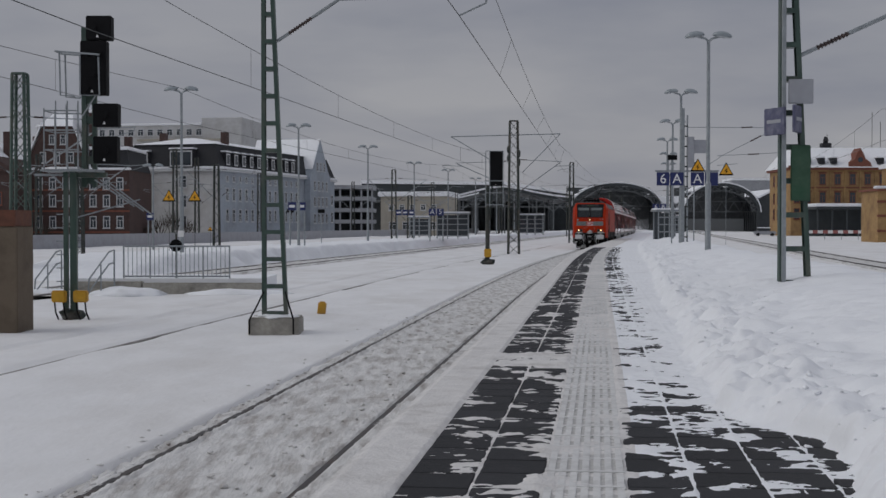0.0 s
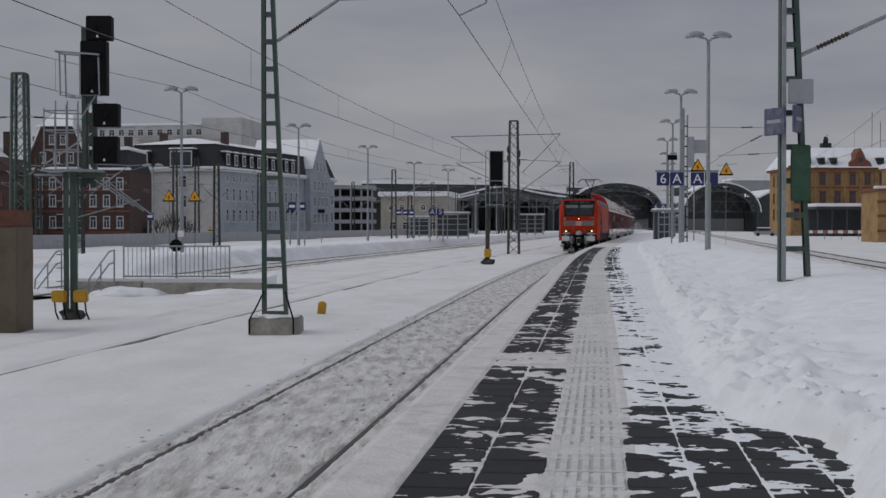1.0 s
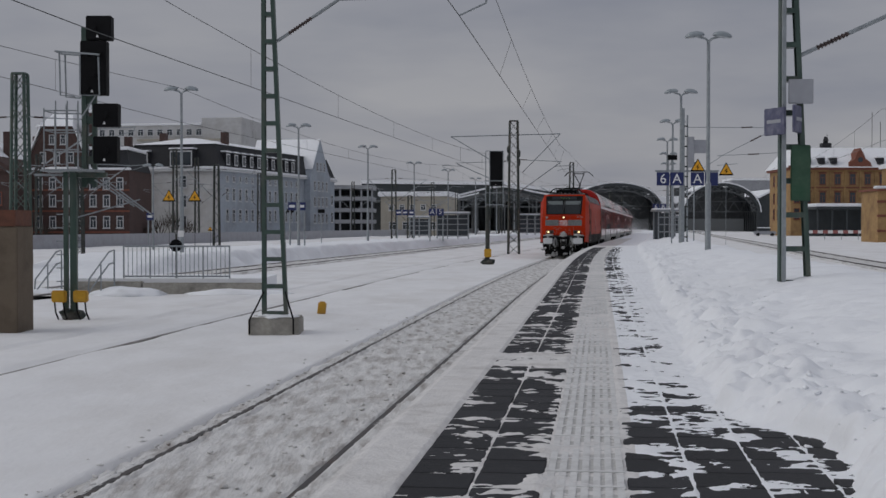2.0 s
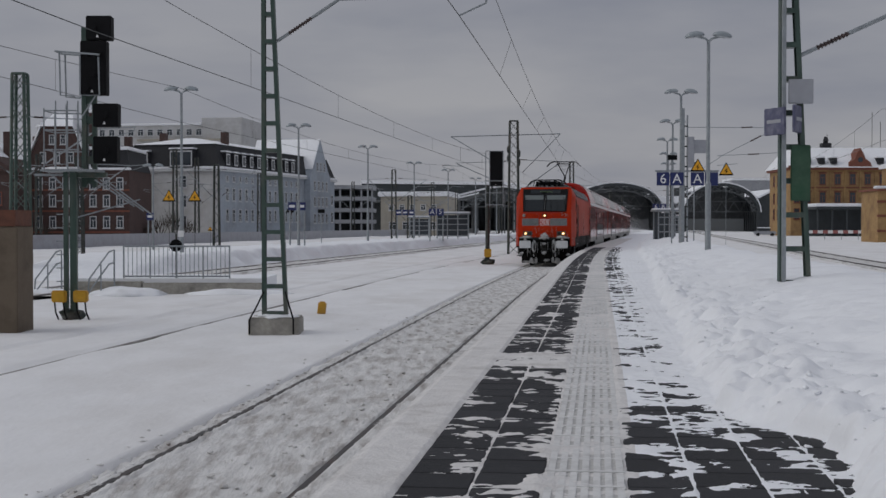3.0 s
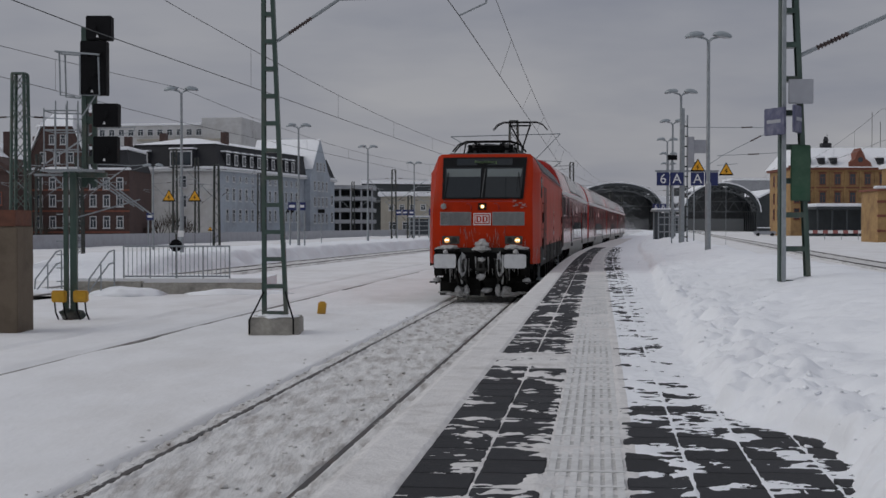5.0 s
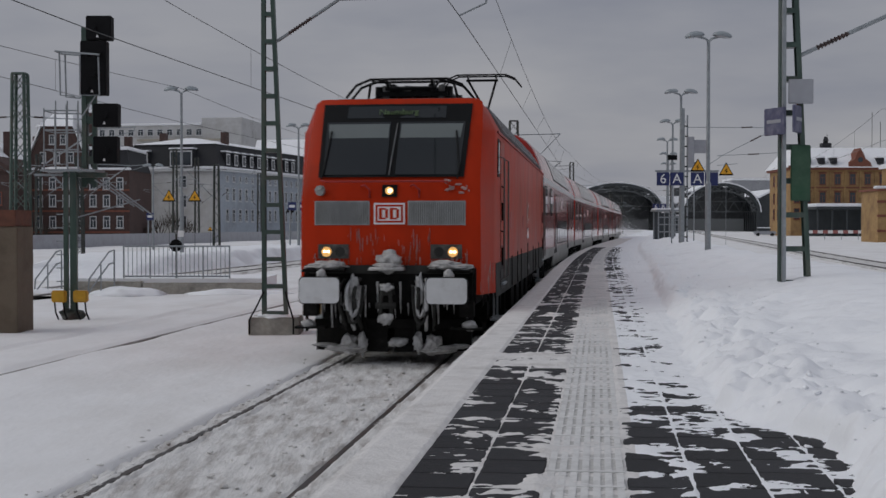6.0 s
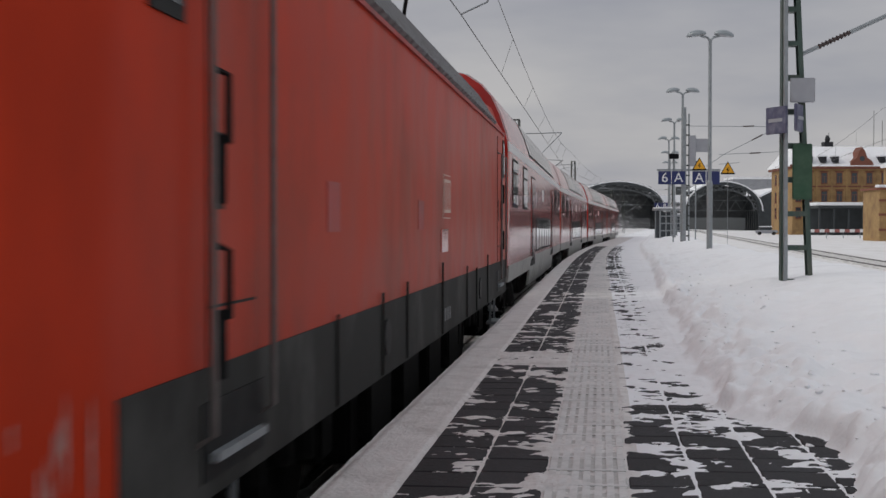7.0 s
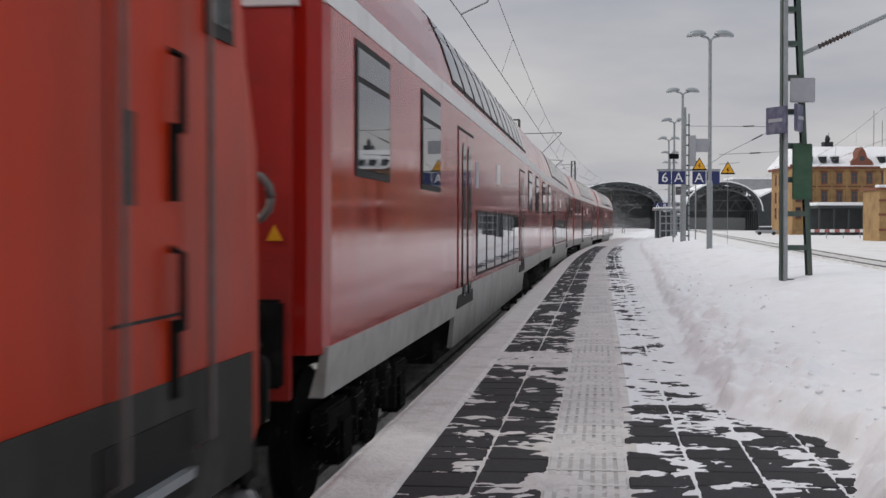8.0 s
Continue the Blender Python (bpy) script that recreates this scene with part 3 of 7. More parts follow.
def locomotive():
    t = thing("locomotive", Matrix(), "red electric locomotive crusted with snow and ice, headlights lit", "locomotive")
    W, L = 1.43, LOCO
    rings = []
    for z, w, wf, yc in ((0.98, W, 1.18, 1.27), (1.36, W, 1.18, 1.27), (2.30, W, 1.175, 1.32), (2.62, W, 1.16, 1.36), (3.30, W, 1.15, 1.52), (3.36, W - 0.02, 1.15, 1.56), (3.74, 1.20, 1.13, 1.76), (3.80, 1.13, 1.06, 1.84)):
        f = face_y(min(z, 3.76)) + (0.03 if z > 3.78 else 0)
        rings.append([(-wf, f, z), (-wf * 0.5, f - 0.02, z), (0, f - 0.03, z), (wf * 0.5, f - 0.02, z), (wf, f, z), (wf + 0.10, f + 0.05, z), (w - 0.03, yc - 0.06, z), (w, yc + 0.06, z),
                      (w, L - yc - 0.06, z), (w - 0.03, L - yc + 0.06, z), (wf + 0.10, L - f - 0.05, z), (wf, L - f, z), (-wf, L - f, z), (-wf - 0.10, L - f - 0.05, z), (-w + 0.03, L - yc + 0.06, z), (-w, L - yc - 0.06, z), (-w, yc + 0.06, z), (-w + 0.03, yc - 0.06, z), (-wf - 0.10, f + 0.05, z)])
    body = part("body", loft(bmesh.new(), rings), RED, t, "red painted steel body", smooth=True)
    body.data.set_sharp_from_angle(angle=radians(28))
    for k in (-1, 1):
        bm = bmesh.new()
        prism(bm, [(k * (W - 0.02), 0.90), (k * (W + 0.008), 0.90), (k * (W + 0.008), 1.40), (k * (W - 0.02), 1.40)], "y", 1.34, L - 1.34)
        part("skirt", bm, GREY_BAND, t, "dark grey lower band streaked with dried ice")
        for y in (4.6, 6.1, 7.2, 9.4, 11.6, 12.7, 14.2):
            bm = bmesh.new()
            rod(bm, (k * (W + 0.02), y, 0.92), (k * (W + 0.02), y, 1.36 + 0.25 * random.random()), 0.010, n=6)
            part("drain_pipe", bm, GREY_BAND, t)
        # roof slope with cooling louvres behind the cab
        bm = bmesh.new()
        n = 46
        for i in range(n):
            y0 = 2.9 + (L - 5.8) * i / n
            bar(bm, (k * (W - 0.01), y0, 3.385), (k * 1.155, y0, 3.79), 0.20, 0.05)
        part("louvre", bm, ROOF_GREY, t, "grey ribbed cooling louvres along the roof edge")
        bm = bmesh.new()
        box(bm, k * W - 0.02, k * W + 0.02, 1.66, L - 1.66, 3.30, 3.335)
        part("gutter", bm, RED_DARK, t)
        for y0, flip in ((0, 1), (L, -1)):
            yy = lambda v: y0 + flip * v
            bm = bmesh.new()
            prism(bm, [(yy(1.62), 2.66), (yy(1.68), 3.22), (yy(1.98), 3.22), (yy(1.98), 2.66)], "x", k * (W - 0.02), k * (W + 0.012))
            w = part("cab_window", bm, RUBBER, t, "dark cab side window")
            bm = bmesh.new()
            prism(bm, [(yy(1.67), 2.71), (yy(1.73), 3.17), (yy(1.93), 3.17), (yy(1.93), 2.71)], "x", k * (W + 0.0), k * (W + 0.016))
            part("pane", bm, SCREEN, w)
            bm = bmesh.new()
            a, b = sorted((yy(2.26), yy(2.92)))
            prism(bm, [(a, 0.96), (b, 0.96), (b, 3.22), (a, 3.22)], "x", k * (W - 0.01), k * (W + 0.006))
            d = part("cab_door", bm, RED, t, "red cab door")
            bm = bmesh.new()
            for v in (a - 0.012, b):
                box(bm, min(k * W, k * (W + 0.004)), max(k * W, k * (W + 0.004)), v, v + 0.012, 0.96, 3.22)
            box(bm, min(k * W, k * (W + 0.008)), max(k * W, k * (W + 0.008)), a, b, 1.62, 1.632)
            box(bm, min(k * W, k * (W + 0.008)), max(k * W, k * (W + 0.008)), a + 0.1, a + 0.2, 2.0, 2.3)
            part("door_seam", bm, RUBBER, d)
            for v in (2.12, 2.98):
                bm = bmesh.new()
                x = k * (W + 0.07)
                tube(bm, [(k * W, yy(v), 2.98), (x, yy(v), 2.95), (x, yy(v), 1.16), (k * W, yy(v), 1.12)], 0.014)
                part("handrail", bm, RAIL_GREY, t, "dull grey steel handrail")
            for z in (1.56, 2.24):
                bm = bmesh.new()
                tube(bm, [(k * W, yy(2.38), z), (k * (W + 0.05), yy(2.38), z + 0.02), (k * (W + 0.05), yy(2.38), z + 0.28), (k * W, yy(2.38), z + 0.30)], 0.016)
                rod(bm, (k * (W + 0.02), yy(2.38), z - 0.22), (k * (W + 0.02), yy(2.38), z + 0.05), 0.022, n=8)
                part("door_handle", bm, BLACK, d)
            bm = bmesh.new()
            a, b = sorted((yy(2.15), yy(3.05)))
            # no hollow is cut: a flush black plate paints the recess's shade
            box(bm, k * W - 0.06 if k > 0 else k * W - 0.014, k * W + 0.014 if k > 0 else k * W + 0.06, a, b, 0.96, 1.28, 0.01)
            part("step_recess", bm, BLACK, t)
            bm = bmesh.new()
            box(bm, k * (W - 0.02) - 0.07, k * (W - 0.02) + 0.07, a + 0.1, b - 0.1, 1.04, 1.075)
            box(bm, k * (W - 0.08) - 0.08, k * (W - 0.08) + 0.08, a + 0.1, b - 0.1, 0.50, 0.54)
            bar(bm, (k * (W - 0.1), a + 0.12, 0.52), (k * (W - 0.1), a + 0.12, 1.0), 0.03, 0.03)
            bar(bm, (k * (W - 0.1), b - 0.12, 0.52), (k * (W - 0.1), b - 0.12, 1.0), 0.03, 0.03)
            part("footstep", bm, GALV, t, "steel step with a frosted edge")
        # round filler caps, lights and the mark on the flank
        for y in (6.3, 13.2):
            bm = bmesh.new()
            rod(bm, (k * (W - 0.01), y, 1.16), (k * (W + 0.022), y, 1.16), 0.13, n=18)
            part("filler_cap", bm, BLACK, t)
        bm = bmesh.new()
        box(bm, k * W - 0.006, k * W + 0.006, 9.57, 10.13, 2.00, 2.42)
        mark = part("emblem", bm, FADED, t, "pale framed emblem plate")
        bm = bmesh.new()
        box(bm, k * W - 0.008, k * W + 0.008, 9.58, 10.12, 2.01, 2.41)
        part("emblem_field", bm, RED, mark)
        bm = bmesh.new()
        box(bm, k * W - 0.010, k * W + 0.010, 9.60, 10.11, 2.055, 2.375)
        part("emblem_ground", bm, FADED, mark)
        bm = bmesh.new()
        for u in (9.645, 9.885):
            for p, q, c, d in ((u, u + 0.05, 2.085, 2.345), (u + 0.12, u + 0.17, 2.11, 2.32), (u + 0.045, u + 0.13, 2.085, 2.12), (u + 0.045, u + 0.13, 2.31, 2.345)):
                box(bm, k * W - 0.012, k * W + 0.012, p, q, c, d)
        part("emblem_shape", bm, RED, mark)
        part("label_plate", B(k * W - 0.007, k * W + 0.007, 9.42, 9.92, 1.68, 1.90), RED_COACH, t, "faded square label")
        for u in (9.60, 9.80, 9.99):
            part("data_mark", B(k * (W + 0.009) - 0.004, k * (W + 0.009) + 0.004, u, u + 0.11, 1.02, 1.14), ROOF_GREY, t)
        for y, h in ((4.4, 0.28), (7.9, 0.24)):
            bm = bmesh.new()
            box(bm, k * W - 0.004, k * W + 0.004, y, y + 0.34, 1.9, 1.9 + h)
            part("access_panel", bm, RED_DARK, t)
    # roof gear
    bm = bmesh.new()
    box(bm, -1.02, 1.02, 2.0, L - 2.0, 3.78, 3.86, 0.02)
    for y in (6.2, 8.2, 10.2, 12.4):
        box(bm, -0.7, 0.7, y - 0.6, y + 0.6, 3.86, 4.0, 0.03)
    for y in (3.0, 5.5, 9.2, 11.3, 15.6):
        rod(bm, (0.45, y, 3.86), (0.45, y, 4.16), 0.06, n=8)
        rod(bm, (-0.45, y, 3.86), (-0.45, y, 4.16), 0.06, n=8)
    tube(bm, [(0.45, 3.0, 4.16), (0.45, 15.6, 4.16)], 0.025)
    part("roof_gear", bm, ROOF_GREY, t, "grey roof with insulators and busbar")
    pantograph(t, 3.7, 4.20, False)
    pantograph(t, 15.0, 5.70, True)
    # cab face
    def panel(x0, x1, z0, z1, out, mat, name, parent, label="", xt=1.0):
        bm = bmesh.new()
        n = 6
        ring = []
        for d in (out, -0.02):
            ring.append([(x0 + (x1 - x0) * i / n, face_y(z0) - d - 0.03 * (1 - abs(x0 + (x1 - x0) * i / n) / 1.2), z0) for i in range(n + 1)] +
                        [((x0 + (x1 - x0) * i / n) * xt, face_y(z1) - d - 0.03 * (1 - abs(x0 + (x1 - x0) * i / n) / 1.2), z1) for i in range(n, -1, -1)])
        loft(bm, ring)
        return part(name, bm, mat, parent, label)
    scr = panel(-1.035, 1.035, 2.625, 3.715, 0.034, BLACK, "windscreen", t, "black glazed windscreen band across the cab", 1.055)
    for x0, x1 in ((-0.97, -0.065), (0.065, 0.97)):
        panel(x0, x1, 2.66, 3.44, 0.042, SCREEN, "pane", scr, "dark sloping windscreen pane", 1.04)
        panel(x0 + 0.02, x1 - 0.02, 3.20, 3.41, 0.046, BLIND, "blind", scr, "pale roller blind half drawn", 1.03)
    disp = panel(-0.72, 0.72, 3.50, 3.68, 0.042, SCREEN, "display_box", scr, "dark destination display")
    tilt = math.degrees(math.atan2(0.74, 1.14))
    lettering("Naumburg", 0.135, DISPLAY, pose(0.03, face_y(3.59) - 0.078, 3.59, 90 - tilt * 0.98, 0, 0), disp)
    for x0, x1 in ((-0.98, -0.50), (0.12, 0.62)):
        bm = bmesh.new()
        p = lambda x, z: (x, face_y(z) - 0.075, z)
        tube(bm, [p(x0 if x0 < 0 else 0.95, 2.60), p((x0 if x0 < 0 else 0.95) + 0.02, 2.75), p((x0 if x0 < 0 else 0.95) - 0.06 * (1 if x0 > 0 else -1), 3.3)], 0.013)
        part("wiper", bm, BLACK, scr)
    bm = bmesh.new()
    bar(bm, (-0.02, face_y(2.66) - 0.082, 2.66), (0.03, face_y(3.42) - 0.078, 3.42), 0.012, 0.012)
    part("wiper", bm, ROOF_GREY, scr)
    for x0, x1 in ((-1.07, -0.28), (0.26, 1.07)):
        g = panel(x0, x1, 1.95, 2.29, 0.012, GRILLE, "grille", t, "silver ventilation grille streaked with ice")
        for i in range(26):
            x = x0 + 0.03 + (x1 - x0 - 0.06) * i / 25
            panel(x - 0.006, x + 0.006, 1.97, 2.27, 0.02, ROOF_GREY, "slat", g)
    em = panel(-0.22, 0.22, 1.96, 2.26, 0.012, WHITE, "emblem", t, "white framed emblem plate")
    panel(-0.195, 0.195, 1.985, 2.235, 0.016, RED, "emblem_field", em)
    panel(-0.165, 0.165, 2.012, 2.208, 0.019, WHITE, "emblem_ground", em)
    for x in (-0.145, 0.01):
        panel(x, x + 0.045, 2.03, 2.19, 0.023, RED, "emblem_shape", em)
        panel(x + 0.09, x + 0.13, 2.05, 2.17, 0.023, RED, "emblem_shape", em)
        panel(x + 0.04, x + 0.10, 2.03, 2.055, 0.022, RED, "emblem_shape", em)
        panel(x + 0.04, x + 0.10, 2.165, 2.19, 0.022, RED, "emblem_shape", em)
    def lamp(x, z, s, lit):
        h = panel(x - s * 1.25, x + s * 1.25, z - s, z + s, 0.03, BLACK, "headlight", t, "round headlight lit warm white" if lit else "unlit lamp in a dark box")
        bm = bmesh.new()
        rod(bm, (x, face_y(z) - 0.085, z), (x, face_y(z) - 0.02, z), s * 0.66, n=20)
        part("lens", bm, HEADLIGHT if lit else GRILLE, h)
        part("bulb", rod(bmesh.new(), (x + 0.012, face_y(z) - 0.092, z), (x + 0.012, face_y(z) - 0.08, z), s * 0.34, n=14), BULB, h)
    lamp(0, 2.43, 0.085, True)
    for k in (-1, 1):
        hb = panel(min(k * 0.58, k * 1.02), max(k * 0.58, k * 1.02), 1.48, 1.68, 0.02, LAMP_BOX, "lamp_box", t, "dark twin lamp housing")
        for x, lit in ((k * 0.895, True), (k * 0.70, False)):
            bm = bmesh.new()
            rod(bm, (x, 0.575, 1.575), (x, 0.60, 1.575), 0.07, n=20)
            ln = part("lens", bm, HEADLIGHT if lit else GREY_BAND, hb, "glowing headlight" if lit else "dark tail lamp")
            if lit:
                for dx in (-0.026, 0.026):
                    part("bulb", rod(bmesh.new(), (x + dx, 0.568, 1.577), (x + dx, 0.58, 1.577), 0.020, n=12), BULB, hb)
    bm = bmesh.new()
    rod(bm, (-0.98, 0.52, 2.42), (-0.98, 0.64, 2.42), 0.06, n=12)
    lump(bm, (-0.98, 0.56, 2.46), (0.07, 0.06, 0.05), 2)
    part("marker_lamp", bm, GRILLE, t)
    bm = bmesh.new()
    for x in (-0.34, 0.36):
        tube(bm, [(x - 0.06, 0.60, 2.50), (x, 0.54, 2.51), (x + 0.07, 0.54, 2.44), (x + 0.06, 0.60, 2.34)], 0.016)
    tube(bm, [(-0.98, 0.60, 2.58), (-0.9, 0.56, 2.56), (0.75, 0.56, 2.56), (0.82, 0.60, 2.55)], 0.014)
    part("grab_handle", bm, RED_DARK, t)
    # buffer beam, buffers, coupling and plough at both ends
    for y0, flip in ((0, 1), (L, -1)):
        yy = lambda v: y0 + flip * v
        bm = bmesh.new()
        a, b = sorted((yy(0.565), yy(1.5)))
        box(bm, -1.22, 1.22, a, b, 0.84, 1.37, 0.02)
        part("buffer_beam", bm, UNDER, t, "sooty black buffer beam")
        part("apron", B(-1.2, 1.2, *sorted((yy(0.545), yy(0.575))), 1.27, 1.39, bevel=0.008), GREY_BAND, t, "dirty grey strip under the cab face")
        for k in (-1, 1):
            bm = bmesh.new()
            a, b = sorted((yy(0.0), yy(0.045)))
            plate = lambda g: [(k * 0.875 + sx * (0.215 + g) + 0.06 * math.cos(c), 1.06 + sz * (0.115 + g) + 0.06 * math.sin(c)) for sx, sz, q in ((1, 1, 0), (-1, 1, 1), (-1, -1, 2), (1, -1, 3)) for c in [(q + j / 4) * math.pi / 2 for j in range(5)]]
            prism(bm, plate(0), "y", a, b)
            bf = part("buffer", bm, BUFFER_ICE, t, "broad buffer plate whitened by ice")
            bm = bmesh.new()
            rod(bm, (k * 0.875, yy(0.045), 1.06), (k * 0.875, yy(0.4), 1.06), 0.10, n=14)
            rod(bm, (k * 0.875, yy(0.3), 1.06), (k * 0.875, yy(0.68), 1.06), 0.15, n=14)
            part("shank", bm, UNDER, bf)
            part("rim", prism(bmesh.new(), plate(0.012), "y", *sorted((yy(0.018), yy(0.06)))), RUBBER, bf, "dark bare edge of the plate")
            bm = bmesh.new()
            box(bm, k * 0.88 - 0.30, k * 0.88 + 0.30, *sorted((yy(0.22), yy(0.72))), 1.30, 1.335, 0.01)
            bar(bm, (k * 0.66, yy(0.6), 0.5), (k * 0.66, yy(0.6), 1.3), 0.05, 0.05)
            bar(bm, (k * 1.16, yy(0.5), 0.46), (k * 1.16, yy(0.55), 1.3), 0.04, 0.04)
            box(bm, k * 1.1 - 0.22, k * 1.1 + 0.22, *sorted((yy(0.42), yy(0.66))), 0.50, 0.53)
            box(bm, k * 1.1 - 0.10, k * 1.1 + 0.10, *sorted((yy(0.42), yy(0.66))), 0.68, 0.90)
            part("shunter_step", bm, UNDER, t, "black shunting step")
            bm = bmesh.new()
            lump(bm, (k * 0.88, yy(0.46), 1.37), (0.29, 0.22, 0.055), 5 + k, 4, 0.28)
            part("snow_cap", bm, CAKED, t, "snow packed above the buffer", smooth=True)
            bm = bmesh.new()
            lump(bm, (k * 0.80, yy(0.38), 1.40), (0.20, 0.16, 0.06), 9 + k, 4, 0.35)
            part("snow_cap", bm, CAKED, t, "snow packed above the buffer", smooth=True)
            bm = bmesh.new()
            lump(bm, (k * 0.88, yy(0.18), 1.25), (0.07, 0.10, 0.10), 19 + k)
            part("snow_cap", bm, CAKED, t, "snow packed above the buffer", smooth=True)
            bm = bmesh.new()
            lump(bm, (k * 1.14, yy(0.5), 0.56), (0.10, 0.07, 0.07), 29 + k)
            part("snow_cap", bm, ICE, t, "snow packed above the buffer", smooth=True)
            # plough blade
            bm = bmesh.new()
            prism(bm, [(k * 0.05, yy(0.72)), (k * 1.12, yy(0.95)), (k * 1.12, yy(1.02)), (k * 0.05, yy(0.79))], "z", 0.16, 0.52)
            part("plough", bm, UNDER, t, "black snow plough blade")
            bm = bmesh.new()
            lump(bm, (k * 0.64, yy(0.70), 0.20), (0.26, 0.16, 0.06), 41 + k, 4, rough=0.45)
            lump(bm, (k * 0.60, yy(0.70), 0.27), (0.12, 0.12, 0.14), 42 + k, 4, rough=0.4)
            part("ice_clump", bm, CAKED, t, "grey snow caked on the plough", smooth=True)
            bm = bmesh.new()
            lump(bm, (k * 0.40, yy(0.68), 0.30), (0.06, 0.06, 0.15), 45 + k, 4, rough=0.5)
            part("ice_clump", bm, ICE, t, "grey snow caked on the plough", smooth=True)
            bm = bmesh.new()
            lump(bm, (k * 0.95, yy(0.82), 0.24), (0.18, 0.10, 0.03), 47 + k, 4, rough=0.4)
            part("ice_clump", bm, ICE, t, "grey snow caked on the plough", smooth=True)
            # hoses and cables
            for j in range(3):
                bm = bmesh.new()
                x = k * (0.40 + 0.09 * j)
                pts = [(x + k * 0.02 * j + k * 0.05 * math.sin(i / 8 * math.pi), yy(0.66 - 0.36 * math.sin(i / 8 * math.pi)), 1.22 - 0.74 * (i / 8) + 0.12 * math.sin(i / 8 * math.pi)) for i in range(9)]
                tube(bm, pts, 0.030 - 0.003 * j, 8)
                part("hose", bm, GREY_BAND if j != 1 else BUFFER_ICE, t, "frosted brake hose", smooth=True)
            bm = bmesh.new()
            lump(bm, (k * 0.46, yy(0.40), 1.06), (0.06, 0.06, 0.19), 60 + k, rough=0.5)
            part("frost", bm, ICE, t, smooth=True)
            bm = bmesh.new()
            lump(bm, (k * 0.55, yy(0.44), 0.98), (0.045, 0.05, 0.12), 63 + k, rough=0.5)
            part("frost", bm, ICE, t, smooth=True)
            for j in range(2):
                g = 0.05 * j
                loop_ = [(k * (0.47 + (0.12 - g) * math.cos(a * math.pi / 8)), yy(0.50 - 0.16 * math.sin(a * math.pi / 8)), 1.10 - (0.52 - 2 * g) * math.sin(a * math.pi / 8)) for a in range(9)]
                part("hose", tube(bmesh.new(), loop_, 0.026, 8), ICE if j else GREY_BAND, t, "hanging hose glazed with ice", smooth=True)
            for j in range(5):
                x = k * (0.16 + 0.17 * j + 0.05 * math.sin(3 * j))
                h = 0.18 + 0.30 * abs(math.sin(2.1 * j + k))
                part("icicle", rod(bmesh.new(), (x, yy(0.54), 1.16 - 0.05 * j), (x + 0.01, yy(0.53), 1.16 - 0.05 * j - h), 0.020, 0.007, n=6), ICE, t)
        bm = bmesh.new()
        prism(bm, [(-0.09, 0.98), (0.09, 0.98), (0.07, 1.14), (-0.07, 1.14)], "y", yy(0.28), yy(0.7))
        tube(bm, [(-0.05, yy(0.3), 1.05), (-0.08, yy(0.26), 0.85), (-0.07, yy(0.3), 0.62), (0.07, yy(0.3), 0.62), (0.08, yy(0.26), 0.85), (0.05, yy(0.3), 1.05)], 0.032)
        rod(bm, (-0.14, yy(0.28), 0.84), (0.14, yy(0.28), 0.84), 0.045)
        part("coupling", bm, GREY_BAND, t, "grey screw coupling hung with ice")
        bm = bmesh.new()
        prism(bm, [(-0.24, 1.325), (0.24, 1.325), (0.22, 1.37), (-0.22, 1.37)], "y", *sorted((yy(0.22), yy(0.62))))
        lump(bm, (0, yy(0.44), 1.385), (0.21, 0.17, 0.04), 71, 4, rough=0.3)
        part("snow_cap", bm, CAKED, t, "snow heaped over the coupling", smooth=True)
        bm = bmesh.new()
        lump(bm, (0.01, yy(0.50), 1.44), (0.165, 0.12, 0.15), 72, 4, rough=0.4)
        part("snow_cap", bm, CAKED, t, "snow heaped over the coupling", smooth=True)
        bm = bmesh.new()
        lump(bm, (0.0, yy(0.26), 0.66), (0.10, 0.07, 0.08), 73, rough=0.6)
        part("snow_cap", bm, ICE, t, "snow heaped over the coupling", smooth=True)
        bm = bmesh.new()
        lump(bm, (0.02, yy(0.24), 1.1), (0.09, 0.07, 0.05), 74, rough=0.6)
        part("snow_cap", bm, ICE, t, "snow heaped over the coupling", smooth=True)
        bm = bmesh.new()
        lump(bm, (0.1, yy(0.72), 0.30), (0.13, 0.08, 0.07), 75, rough=0.4)
        part("snow_cap", bm, ICE, t, "snow heaped over the coupling", smooth=True)
        part("cross_bar", bar(bmesh.new(), (-1.1, yy(0.75), 0.56), (1.1, yy(0.75), 0.56), 0.06, 0.12), UNDER, t)
        for x in (-0.36, 0.34):
            part("hanger", bar(bmesh.new(), (x, yy(0.7), 0.3), (x, yy(0.7), 1.2), 0.03, 0.05), UNDER, t)
        part("cross_bar", bar(bmesh.new(), (-0.3, yy(0.68), 1.08), (0.3, yy(0.68), 1.08), 0.05, 0.06), GREY_BAND, t)
    for i in range(18):
        x = -1.12 + 2.24 * i / 17 + 0.09 * math.sin(i * 7.0)
        h = 0.05 + 0.17 * abs(math.sin(i * 2.3)) ** 2
        bm = bmesh.new()
        rod(bm, (x, 0.56, 0.86), (x + 0.01, 0.56, 0.86 - h), 0.012, 0.003, n=6)
        part("icicle", bm, ICE, t)
    # frost streaks on the lower face
    bm = bmesh.new()
    rnd = random.Random(4)
    for i in range(120):
        x = rnd.uniform(-1.1, 1.1)
        z = rnd.uniform(1.38, 1.85) if abs(x) < 0.6 else rnd.uniform(1.36, 1.52)
        lump(bm, (x, 0.60, z), (rnd.uniform(0.002, 0.007), 0.012, rnd.uniform(0.02, 0.14)), i, 1, 0.5)
